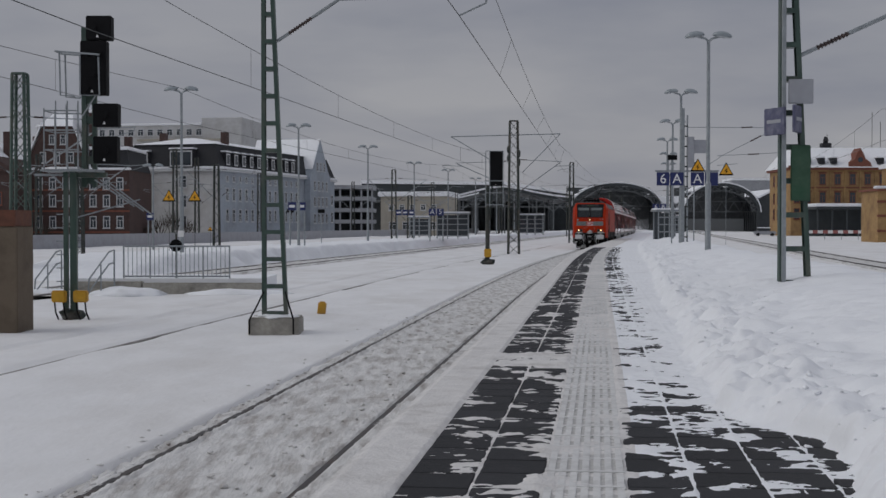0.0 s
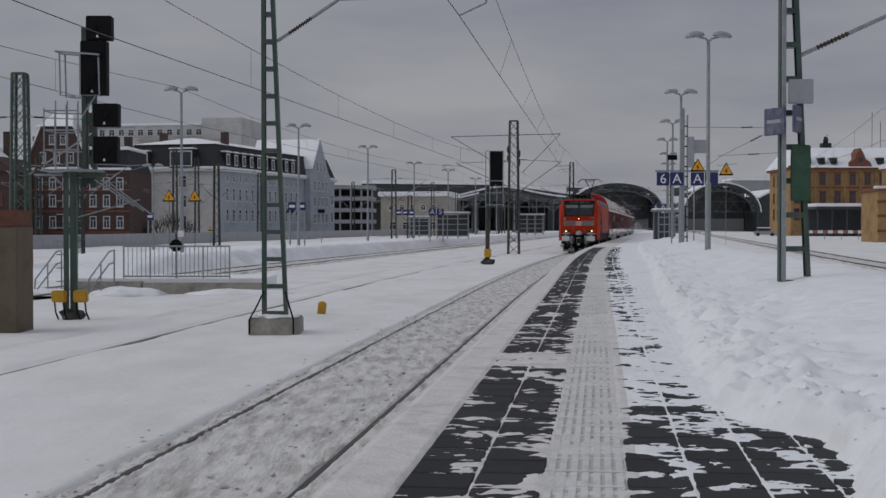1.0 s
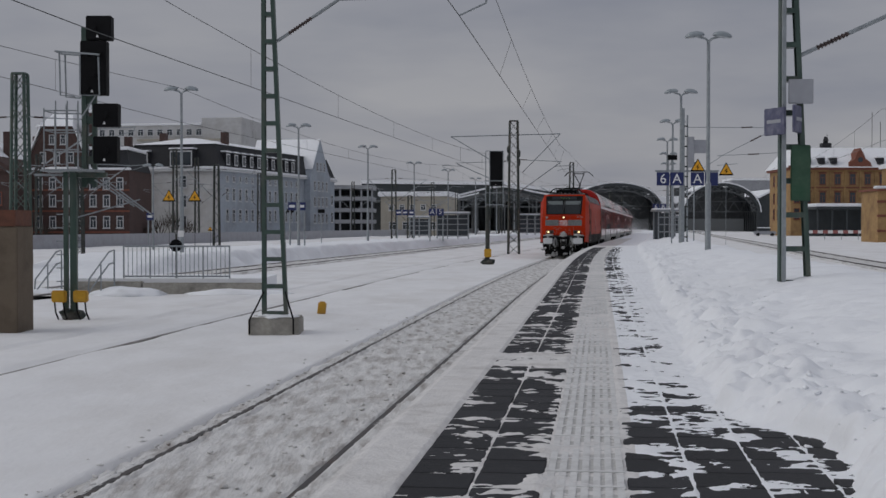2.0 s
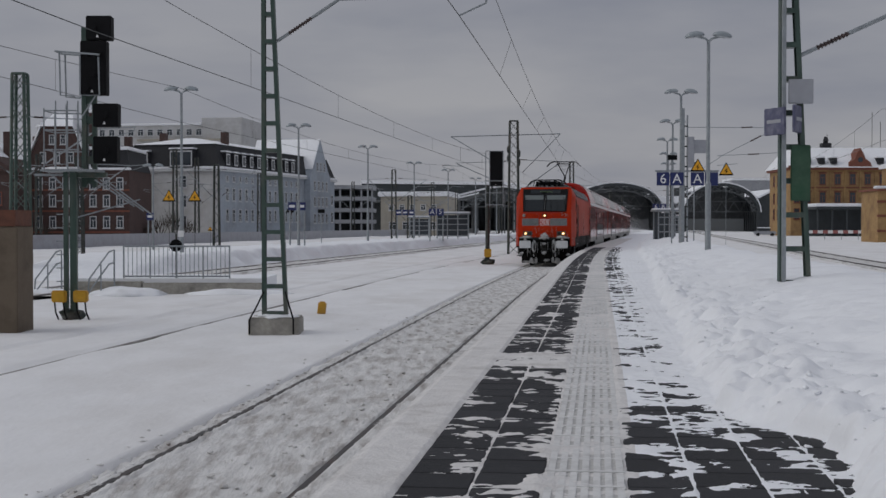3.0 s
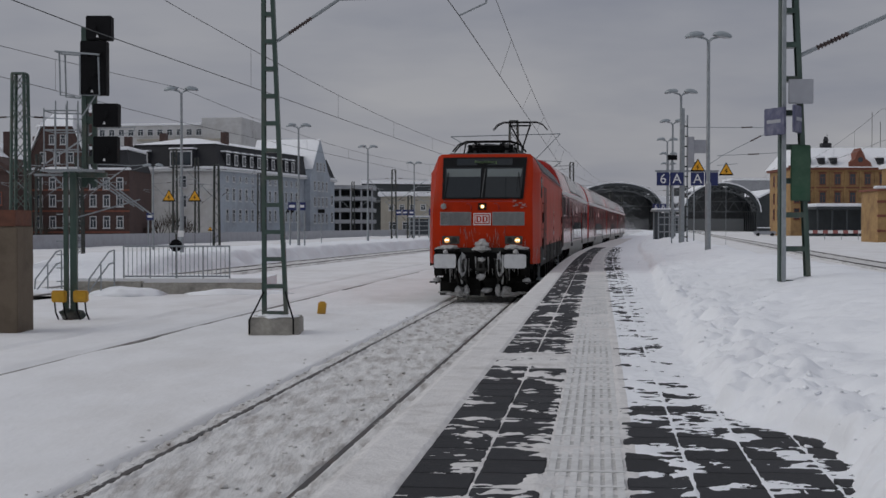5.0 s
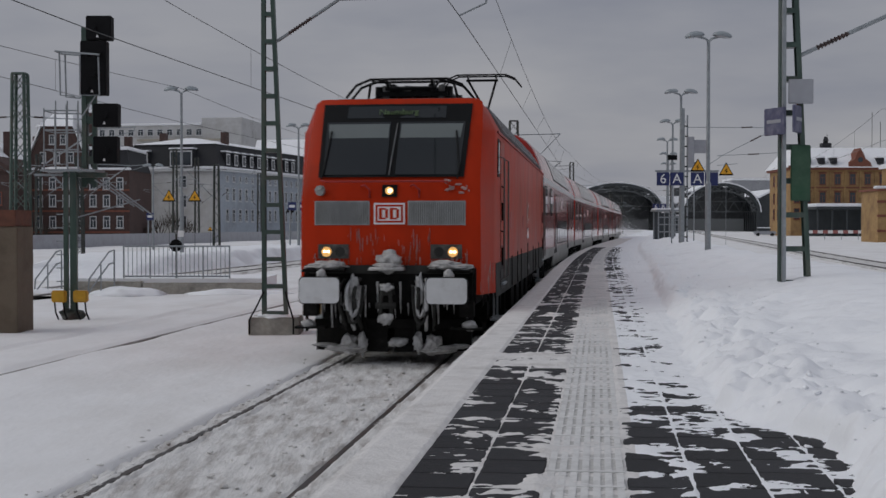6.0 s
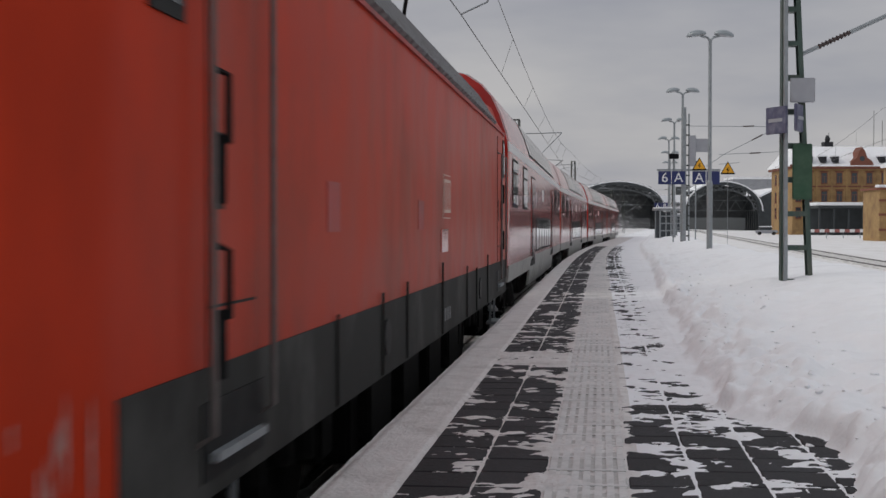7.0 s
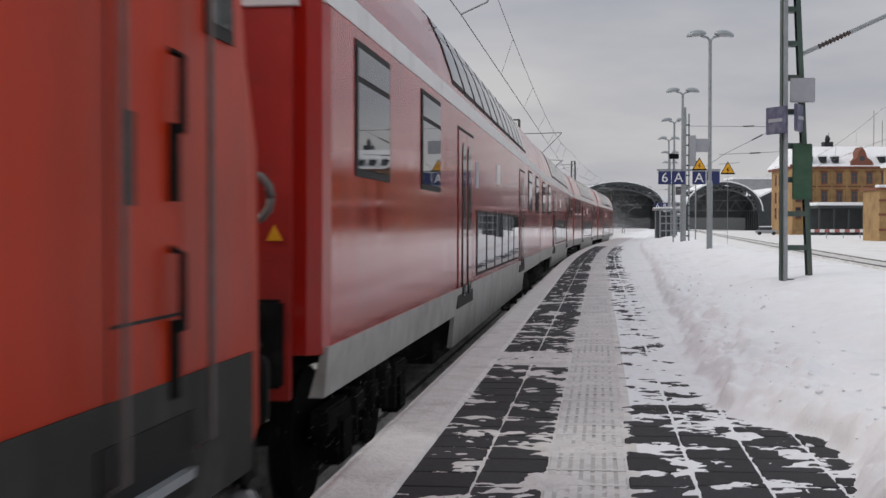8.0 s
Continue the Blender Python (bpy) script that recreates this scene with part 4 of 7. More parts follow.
    for i in range(16):
        lump(bm, (rnd.uniform(0.75, 1.12), 0.63, rnd.uniform(2.40, 2.58)), (rnd.uniform(0.01, 0.05), 0.015, 0.02), i + 90, 1, 0.5)
    for i in range(14):
        u = rnd.random()
        lump(bm, (1.27 + 0.14 * u, 0.66 + 0.58 * u, rnd.uniform(1.0, 1.35)), (0.006, 0.012, rnd.uniform(0.05, 0.17)), i + 130, 1, 0.4)
    part("frozen_spray", bm, SPRAY, t, "frozen spray streaked over the paint")["kind"] = "stuff"
    for y in (6.9, 8.4, 10.0, 11.6):
        bm = bmesh.new()
        box(bm, -1.3, 1.3, y - 0.45, y + 0.45, 0.40, 0.92, 0.02)
        part("equipment_box", bm, UNDER, t)
    bm = bmesh.new()
    box(bm, -1.2, 1.2, 6.2, 12.7, 0.28, 0.98, 0.03)
    part("battery_tray", bm, UNDER, t)
    for ya, yb in ((1.0, 1.9), (L - 1.9, L - 1.0)):
        part("headstock", B(-1.05, 1.05, ya, yb, 0.26, 0.90, bevel=0.03), UNDER, t)
    bm = bmesh.new()
    box(bm, -1.15, 1.15, 1.3, 17.6, 0.84, 1.0)
    part("underframe", bm, UNDER, t, "black underfloor frame")
    wheels = []
    for y in (4.25, 14.65):
        bogie(t, y, 2.6, 0.62, 0.70)
        for d in (-1.3, 1.3):
            wheels.append(wheelset(t, y + d, 0.61))
    return t, wheels


COACH = 26.8
HALF = ((1.385, 1.20), (1.39, 2.2), (1.39, 3.18), (1.385, 3.36), (1.34, 3.55), (1.24, 3.85), (1.10, 4.15), (0.92, 4.36), (0.66, 4.53), (0.33, 4.61), (0.0, 4.63))


def flank(z):
    for (x0, z0), (x1, z1) in zip(HALF, HALF[1:]):
        if z0 <= z <= z1:
            return x0 + (x1 - x0) * (z - z0) / (z1 - z0)
    return 1.385


def flank_panel(k, y0, y1, z0, z1, out, mat, name, parent, label=""):
    """A plate that follows the coach's side between two heights."""
    zs = sorted({z0, z1, *[z for _, z in HALF if z0 < z < z1]})
    rings = []
    for y in (y0, y1):
        rings.append([(k * (flank(z) + out), y, z) for z in zs] + [(k * (flank(z) - 0.02), y, z) for z in reversed(zs)])
    return part(name, loft(bmesh.new(), rings), mat, parent, label)


def coach():
    t = thing("double_deck_coach", Matrix(), "red double-deck passenger coach with a pale stripe and grey skirt", "coach", "coaches of the train")
    L = COACH
    ring = lambda y, sh: [(x - sh * (1 if x > 0.5 else 0), y, z - (sh if z > 3 else 0)) for x, z in HALF] + [(-x + sh * (1 if x > 0.5 else 0), y, z - (sh if z > 3 else 0)) for x, z in reversed(HALF[:-1])]
    part("body", loft(bmesh.new(), [ring(0.42, 0.10), ring(0.47, 0.02), ring(0.62, 0), ring(L - 0.62, 0), ring(L - 0.47, 0.02), ring(L - 0.42, 0.10)]), RED_COACH, t, "glossy red coach body, wet and dirty")
    for y0, y1 in ((0.36, 0.425), (L - 0.425, L - 0.36)):
        part("end_wall", prism(bmesh.new(), [(-1.2, 0.95), (1.2, 0.95), (1.22, 3.15), (-1.22, 3.15)], "y", y0, y1), RED_DARK, t, "dull red end wall")
    for y0, y1 in ((0.37, 0.43), (L - 0.43, L - 0.37)):
        part("end_stripe", prism(bmesh.new(), [(-1.25, 3.17), (1.25, 3.17), (1.25, 3.40), (-1.25, 3.40)], "y", y0, y1), STRIPE, t, "pale stripe across the end wall")
    for ya, yb in ((0.20, 0.44), (L - 0.44, L - 0.20)):
        bm = bmesh.new()
        box(bm, -0.62, 0.62, ya, yb, 1.15, 3.05, 0.12)
        part("gangway", bm, RUBBER, t, "black rubber gangway bellows")
        for k in (-1, 1):
            bm = bmesh.new()
            yo = ya if ya < 1 else yb
            rod(bm, (k * 0.875, yo - 0.045 if ya < 1 else yo, 1.06), (k * 0.875, yo if ya < 1 else yo + 0.045, 1.06), 0.22, n=16)
            rod(bm, (k * 0.875, ya, 1.06), (k * 0.875, yb, 1.06), 0.1, n=12)
            part("buffer", bm, UNDER, t)
            bm = bmesh.new()
            tube(bm, [(k * 1.0, ya + 0.2, 1.5), (k * 1.0, ya + 0.1, 1.45), (k * 1.0, ya + 0.06, 1.2), (k * 1.0, ya + 0.2, 1.0)], 0.03)
            part("hose", bm, RUBBER, t)
            yo = 0.30 if ya < 1 else L - 0.30
            inner = -0.05 if ya < 1 else 0.05
            ring = [(k * (1.02 + 0.11 * math.cos(a * math.pi / 6)), yo + inner, 2.09 + 0.13 * math.sin(a * math.pi / 6)) for a in range(13)]
            part("cable_loop", tube(bmesh.new(), ring, 0.026, 8), RAIL_GREY, t, "pale looped jumper cable", smooth=True)
            part("warning_mark", prism(bmesh.new(), [(k * 1.12 - 0.045, 1.85), (k * 1.12 + 0.045, 1.85), (k * 1.12, 1.94)], "y", yo + 0.045 if ya < 1 else yo - 0.06, yo + 0.07 if ya < 1 else yo - 0.045), AMBER, t, "small amber triangle")
            part("corner_step", B(k * 1.02 - 0.15, k * 1.02 + 0.15, *sorted((yo + 0.02, yo + 0.08 if ya < 1 else yo - 0.08)), 1.02, 1.52, bevel=0.02), UNDER, t)
    for k in (-1, 1):
        flank_panel(k, 0.47, L - 0.47, 3.20, 3.36, 0.006, STRIPE, "stripe", t, "pale grey stripe between the decks")
        for y0, y1, z0 in ((0.5, 7.1, 0.95), (7.1, 19.7, 0.60), (19.7, L - 0.5, 0.95)):
            bm = bmesh.new()
            prism(bm, [(k * 1.28, z0), (k * (1.33 if z0 < 0.9 else 1.37), z0), (k * 1.397, 1.24), (k * 1.36, 1.24)], "y", y0, y1)
            part("skirt", bm, COACH_SKIRT, t, "pale grey skirt spattered with dirt")
        # end windows, doors and deck windows
        for y in (1.33, 4.33, 21.0, 24.1):
            w = flank_panel(k, y, y + (1.32), 2.25, 3.12, 0.008, RUBBER, "end_window", t, "tall window with a hopper light")
            flank_panel(k, y + 0.05, y + 1.27, 2.30, 2.85, 0.014, PANE, "pane", w)
            flank_panel(k, y + 0.05, y + 1.27, 2.89, 3.07, 0.014, PANE, "pane", w)
        for y in (7.2, 17.9):
            d = flank_panel(k, y, y + 1.7, 1.02, 3.02, 0.004, RUBBER, "door", t, "red double door with two long dark windows")
            for j in range(2):
                leaf = flank_panel(k, y + 0.04 + j * 0.82, y + 0.84 + j * 0.82, 1.24, 2.98, 0.010, RED_COACH, "leaf", d)
                bm = bmesh.new()
                yc = y + 0.44 + j * 0.82 + (0.12 if j == 0 else -0.12)
                prism(bm, [(yc + 0.17 * math.cos(a / 14 * 2 * math.pi), 2.0 + (0.70 if math.sin(a / 14 * 2 * math.pi) > 0 else -0.70) + 0.17 * math.sin(a / 14 * 2 * math.pi)) for a in range(14)], "x", k * 1.385, k * 1.408)
                part("door_window", bm, SCREEN, d)
        n = 6
        for i in range(n):
            y = 9.35 + 1.38 * i
            w = flank_panel(k, y, y + 1.24, 1.30, 2.12, 0.006, RUBBER, "lower_window", t, "lower deck window")
            flank_panel(k, y + 0.04, y + 1.20, 1.34, 2.08, 0.012, PANE, "pane", w)
        for i in range(11):
            y = 6.9 + 1.24 * i
            w = flank_panel(k, y, y + 1.10, 3.44, 4.30, 0.006, RUBBER, "upper_window", t, "curved upper deck window")
            flank_panel(k, y + 0.05, y + 1.05, 3.49, 4.25, 0.013, PANE, "pane", w)
        flank_panel(k, 9.2, 9.6, 2.4, 2.72, 0.004, GREY_BOX, "side_display", t)
        flank_panel(k, 12.4, 13.1, 2.55, 2.85, 0.004, STRIPE, "emblem", t)
        flank_panel(k, 0.62, L - 0.62, 4.42, 4.60, 0.006, ROOF_GREY, "roof_edge", t)
    bm = bmesh.new()
    box(bm, -1.1, 1.1, 7.3, 19.5, 0.40, 1.2)
    box(bm, -1.0, 1.0, 0.6, L - 0.6, 1.0, 1.22)
    part("underframe", bm, UNDER, t, "black underfloor equipment")
    wheels = []
    for y in (3.4, 23.4):
        bogie(t, y, 2.5, 0.46, 0.55)
        for d in (-1.25, 1.25):
            wheels.append(wheelset(t, y + d, 0.46))
    return t, wheels


loco, loco_wheels = locomotive()
first, w1 = coach()
coaches = [first] + [copy_thing(first, Matrix()) for _ in range(3)]



def dust(name, count, spot, grain, label, seed):
    """A drift of fine snow grains in the air, as tiny four-sided flakes."""
    rnd = random.Random(seed)
    verts, faces = [], []
    for _ in range(count):
        x, y, z = spot(rnd)
        r = grain * rnd.uniform(0.5, 1.3)
        k = len(verts)
        for a in (0.0, 2.1, 4.2):
            verts.append((x + r * math.cos(a), y + r * rnd.uniform(-1, 1), z + r * math.sin(a)))
        verts.append((x, y + r, z + r * 0.3))
        faces += [(k, k + 1, k + 2), (k, k + 1, k + 3), (k + 1, k + 2, k + 3), (k + 2, k, k + 3)]
    me = bpy.data.meshes.new(name)
    me.from_pydata(verts, [], faces)
    me.materials.append(SNOW)
    return tagged(new(name, me), label, "snow", kind="stuff")


def beside_coach(rnd):
    return rnd.choice((-1, 1)) * rnd.uniform(1.15, 1.72), rnd.uniform(0.2, 26.6), 0.05 + 0.95 * rnd.random() ** 2.2


def behind_train(rnd):
    back = 30 * rnd.random() ** 1.5
    return rnd.gauss(0, 1.0 + 0.05 * back), 27.0 + back, abs(rnd.gauss(0, 1.7 - 0.03 * back))


dust0 = dust("snow_dust", 16000, beside_coach, 0.0028, "fine snow whirled up along the coach", 21)
dusts = [dust0] + [copy_thing(dust0, Matrix()) for _ in range(3)]
tail_dust = dust("snow_dust", 16000, behind_train, 0.023, "cloud of powder snow whirled up behind the train", 22)

# place along the line
LINE_Y = [-80 + 0.5 * i for i in range(1000)]
LINE_S = [0.0]
for p, q in zip(LINE_Y, LINE_Y[1:]):
    LINE_S.append(LINE_S[-1] + math.hypot(q - p, centre(q) - centre(p)))


def on_line(sv):
    y = float(np.interp(sv, LINE_S, LINE_Y))
    return Vector((centre(y), y, 0))


RUN_A, RUN_B, RUN_C, RUN_D = 102.9, -14.06, -0.035, 0.0


def run(t):
    """The way along the line of the loco's buffers at t seconds."""
    y = RUN_A + RUN_B * t + RUN_C * t * t + RUN_D * t ** 3
    return float(np.interp(y, LINE_Y, LINE_S))


def vehicle_pose(sv, a, b, aside=0.0):
    p, q = on_line(sv + a), on_line(sv + b)
    d = (q - p).normalized()
    o = p - d * a
    return pose(o.x + aside, o.y, o.z, 0, 0, -math.degrees(math.atan2(d.x, d.y)))


def motions():
    times = [i * 0.2 for i in range(41)]
    walk(loco, [(t, vehicle_pose(run(t), 4.25, 14.65, 0.025)) for t in times])
    for i, c in enumerate(coaches):
        back = LOCO + i * COACH
        rows = [(t, vehicle_pose(run(t) + back, 3.4, 23.4)) for t in times]
        walk(c, rows)
        walk(dusts[i], rows)
        if i == 3:
            walk(tail_dust, rows)
    ticks = [i / 30 for i in range(241)]
    for vehicle in (loco, *coaches):
        for w in [o for o in vehicle.children if o.name.startswith("wheelset")]:
            p = w.location.copy()
            walk(w, [(t, pose(p.x, p.y, p.z, math.degrees((run(0) - run(t)) / p.z) % 360, 0, 0)) for t in ticks])


# ---- masts, lamps and signals ----
def ladder_mast(x, y, z0, h, w0, w1, label, mat=STEEL_GREEN, rung=0.49, turn=0.0):
    t = thing("ladder_mast", pose(x, y, z0, 0, 0, turn), label, "mast")
    wide = lambda z: w0 + (w1 - w0) * z / h
    for k in (-1, 1):
        bm = bmesh.new()
        u = [(0, -0.08), (0.07, -0.08), (0.07, -0.068), (0.014, -0.068), (0.014, 0.068), (0.07, 0.068), (0.07, 0.08), (0, 0.08)]
        xa, xb = (0.0, 0.0) if k < 0 else (w0, w1)
        loft(bm, [[(xa - k * a, b, 0) for a, b in u], [(xb - k * a, b, h) for a, b in u]])
        part("leg", bm, mat, t)
    n = int(h / rung)
    for i in range(n + 1):
        z = 0.10 + i * rung
        part("rung", B(0.015, wide(z) - 0.015, -0.088, 0.088, z, z + 0.075), mat, t)
    return t


def lattice_mast(x, y, z0, h, w, label, mat=STEEL_DARK, group=""):
    t = thing("lattice_mast", pose(x, y, z0), label, "mast", group)
    top = w * 0.72
    for kx in (-1, 1):
        for ky in (-1, 1):
            bm = bmesh.new()
            bar(bm, (kx * w / 2, ky * w / 2, 0), (kx * top / 2, ky * top / 2, h), 0.095, 0.095)
            part("leg", bm, mat, t)
    n = int(h / 0.62)
    for i in range(n):
        za, zb = h * i / n, h * (i + 1) / n
        wa, wb = w + (top - w) * za / h, w + (top - w) * zb / h
        k = 1 if i % 2 else -1
        for d in (-1, 1):
            part("brace", bar(bmesh.new(), (-k * wa / 2, d * wa / 2, za), (k * wb / 2, d * wb / 2, zb), 0.06, 0.02), mat, t)
            if y < 100:
                part("brace", bar(bmesh.new(), (k * wa / 2, d * (wa / 2 + 0.02), za), (-k * wb / 2, d * (wb / 2 + 0.02), zb), 0.045, 0.02), mat, t)
                part("brace", bar(bmesh.new(), (d * wa / 2, -k * wa / 2, za), (d * wb / 2, k * wb / 2, zb), 0.02, 0.045), mat, t)
    part("cap", B(-top / 2 - 0.03, top / 2 + 0.03, -top / 2 - 0.03, top / 2 + 0.03, h, h + 0.06), mat, t)
    return t


def insulator(bm, a, b, r=0.042):
    a, b = Vector(a), Vector(b)
    rod(bm, a, b, r * 0.6, n=8)
    for i in range(9):
        p = a + (b - a) * (i + 0.3) / 9
        q = a + (b - a) * (i + 0.7) / 9
        rod(bm, p, q, r, r * 0.8, n=8)
    return bm


BROWN = material("brown_porcelain", (0.05, 0.03, 0.028), 0.3, vary=0.2)


def cantilever(t, side, reach, z_low, z_top, z_contact, stagger, foot=0.15):
    """Swinging bracket on mast t, out to one side (+1 right), which carries the wires."""
    tip = (side * reach, 0, z_top)
    bm = bmesh.new()
    a = Vector((side * foot, 0, z_low))
    b = Vector(tip)
    d = (b - a).normalized()
    rod(bm, a + d * 0.75, b, 0.032)
    rod(bm, (side * (foot + 0.6), 0, z_top + 0.15), (side * (reach + 0.1), 0, z_top + 0.05), 0.022)
    rod(bm, (side * foot, 0, z_top + 0.2), (side * (foot + 0.2), 0, z_top + 0.18), 0.022)
    rod(bm, a, a + d * 0.25, 0.03)
    zr = z_contact + 0.32
    c = a + d * ((zr - a.z) / d.z if d.z else 0)
    rod(bm, c, (side * (reach + 1.0), 0, zr + 0.08), 0.022)
    rod(bm, (side * (reach + 0.95), 0, zr + 0.08), (side * (reach + 0.95), 0, zr - 0.06), 0.02)
    rod(bm, (side * (reach + 0.95), 0, zr - 0.06), (side * (reach + stagger), 0, z_contact + 0.03), 0.016)
    part("bracket", bm, GALV, t, "galvanised swinging bracket tubes")
    part("insulator", insulator(bmesh.new(), a + d * 0.25, a + d * 0.75), BROWN, t, "brown ribbed insulator")
    part("insulator", insulator(bmesh.new(), (side * (foot + 0.2), 0, z_top + 0.18), (side * (foot + 0.6), 0, z_top + 0.16)), BROWN, t, "brown ribbed insulator")


mast_a = ladder_mast(-3.27, 23.1, 0.22, 8.4, 0.47, 0.13, "green ladder-type catenary mast on a concrete foot")
cantilever(mast_a, 1, 3.1, 5.05, 6.95, 5.48, 0.46, 0.28)
bm = bmesh.new()
box(bm, -0.45, 0.45, -0.42, 0.42, -0.15, 0.30, 0.025)
base = part("concrete_foot", bm, CONCRETE)
base.matrix_world = pose(-3.02, 23.1, 0.0)
tagged(base, "weathered concrete foundation block in the snow", "foundation")
bm = bmesh.new()
lump(bm, (0, 0, 0.30), (0.40, 0.36, 0.05), 3)
sc = part("snow_patch", bm, SNOW, None, smooth=True)
sc.matrix_world = pose(-3.02, 23.1, 0.0)
tagged(sc, "thin snow lying on the concrete foot", "snow")

for x in (-0.42, 0.36):
    bm = bmesh.new()
    tube(bm, [(-3.02 + x * 0.5, 22.99, 0.75), (-3.02 + x * 0.8, 22.80, 0.45), (-3.02 + x, 22.66, 0.28), (-3.02 + x, 22.66, 0.02)], 0.016)
    tagged(part("earth_cable", bm, BLACK), "black earthing cable down the concrete foot", "cable")
mast_b = lattice_mast(4.85, 87.7, 0.0, 9.1, 0.74, "dark lattice catenary mast standing in the snow", group="lattice masts")
cantilever(mast_b, 1, 3.2, 4.2, 6.3, 5.7, -0.2, 0.3)
cantilever(mast_b, -1, 3.9, 4.6, 6.2, 5.7, 0.2, 0.3)
bm = bmesh.new()
rod(bm, (-4.3, 0, 8.05), (3.2, 0, 8.25), 0.035)
rod(bm, (-4.3, 0, 8.05), (-1.3, 0, 6.3), 0.03)
rod(bm, (3.2, 0, 8.25), (0.6, 0, 5.6), 0.03)
part("bracket", bm, GALV, mast_b)
bm = bmesh.new()
for z in (6.6, 7.2):
    lump(bm, (-0.35, 0, z), (0.12, 0.12, 0.25), 3, 2)
    lump(bm, (0.35, 0, z - 0.3), (0.12, 0.12, 0.3), 4, 2)
part("tension_weight", bm, STEEL_DARK, mast_b)
mast_c = lattice_mast(14.6, 145, 0.0, 9.1, 0.55, "dark lattice catenary mast beside the curve", group="lattice masts")
cantilever(mast_c, 1, 3.6, 4.4, 6.4, 5.7, 0.2, 0.3)
cantilever(mast_c, -1, 3.6, 4.4, 6.4, 5.7, 0.2, 0.3)
mast_left = lattice_mast(-16.1, 48.7, 0.0, 7.7, 0.62, "green lattice catenary mast behind the signal", mat=STEEL_GREEN, group="lattice masts")
cantilever(mast_left, 1, 3.4, 3.9, 5.9, 5.3, 0.2, 0.32)
cantilever(mast_left, -1, 3.4, 3.9, 5.9, 5.3, 0.2, 0.32)
for x, y, h in ((-30, 143, 10.5), (-28.7, 149, 9.8), (-5.0, 130, 7.6), (-3.4, 131, 5.0), (-14.5, 206, 9.0), (-19.5, 110, 7.2), (-24.2, 85.0, 6.5), (31.0, 175, 9.0), (-38.0, 120, 8.6), (-33.5, 118, 7.4), (8.5, 190, 8.6), (22.5, 230, 9.0), (-1.5, 185, 8.2), (2.5, 235, 8.6), (34, 260, 9.0), (42, 300, 9.0), (-23.0, 160, 8.5)):
    m_ = lattice_mast(x, y, 0.0, h, 0.5, "dark lattice catenary mast in the station throat", group="lattice masts")
    for side in (-1, 1):
        cantilever(m_, side, 2.9 + 0.4 * side, min(h - 2.6, 4.4), min(h - 0.6, 6.6), 5.6, 0.2, 0.28)

mast_r = ladder_mast(4.86, 18.5, 0.98, 7.6, 0.46, 0.10, "green and grey ladder mast rising from the platform snow", turn=-3)
# pale grey bar: the light on the left leg's side face, put into colour
bm = bmesh.new()
bar(bm, (0.05, -0.11, 0), (0.03, -0.11, 7.6), 0.12, 0.05)
part("cable_duct", bm, GALV, mast_r, "grey strip standing in for the lit face of one leg")
bm = bmesh.new()
box(bm, 0.10, 0.45, -0.18, -0.14, 2.71, 3.06, 0.01)
part("sign_back", bm, GREY_BOX, mast_r, "plain grey square plate")
bm = bmesh.new()
box(bm, 0.14, 0.42, -0.16, -0.12, 1.32, 2.12, 0.01)
part("board", bm, GREEN_BOARD, mast_r, "tall green board")
for k, m in ((-1, pose(-0.09, -0.16, 2.43, 0, 0, -62)), (1, pose(0.23, -0.18, 2.46, 0, 0, 62))):
    p = part("name_sign", B(-0.22, 0.22, -0.02, 0.02, -0.17, 0.22, bevel=0.008), FROSTED_SIGN, mast_r, "blue station sign with frosted white writing")
    p.matrix_basis = m
    q = part("writing_bar", B(-0.15, 0.15, -0.026, -0.022, 0.0, 0.05), GREY_BOX, p)
cantilever(mast_r, 1, 4.2, 3.42, 5.2, 4.9, 0.2, 0.3)


def dome(bm, c, rx, ry, rz):
    """The half shell of a lamp head, its flat side down."""
    r = bmesh.ops.create_uvsphere(bm, u_segments=20, v_segments=12, radius=1)
    for v in r["verts"]:
        z = v.co.z * rz if v.co.z > 0 else v.co.z * rz * 0.25
        v.co = Vector(c) + Vector((v.co.x * rx, v.co.y * ry, z))
    return bm


LAMP_HEAD = material("lamp_head_grey", (0.28, 0.31, 0.33), 0.4, 0.2, vary=0.08)
LAMP_GLASS = material("frosted_lamp_glass", (0.45, 0.47, 0.48), 0.3, vary=0.05)


def twin_lamp():
    t = thing("platform_lamp", Matrix(), "grey twin-headed platform lamp on a slim steel pole", "lamp", "platform lamps")
    bm = bmesh.new()
    rod(bm, (0, 0, -0.4), (0, 0, 2.2), 0.095, n=14)
    rod(bm, (0, 0, 2.2), (0, 0, 2.28), 0.095, 0.065, n=14)
    rod(bm, (0, 0, 2.28), (0, 0, 6.85), 0.065, 0.055, n=12)
    part("pole", bm, GALV, t, "galvanised tube pole")
    for k in (-1, 1):
        bm = bmesh.new()
        tube(bm, [(0, 0, 6.82), (k * 0.10, 0, 6.93), (k * 0.28, 0, 6.97), (k * 0.40, 0, 7.02)], 0.04, 8)
        part("arm", bm, GALV, t)
        bm = bmesh.new()
        dome(bm, (0, 0, 0), 0.33, 0.20, 0.17)
        h = part("lamp_head", bm, LAMP_HEAD, t, "domed grey lamp head", smooth=True)
        h.matrix_basis = pose(k * 0.45, 0, 7.0, 0, k * 8, 0)
        bm = bmesh.new()
        dome(bm, (0, 0, -0.03), 0.27, 0.16, 0.04)
        part("diffuser", bm, LAMP_GLASS, h, smooth=True)
    return t


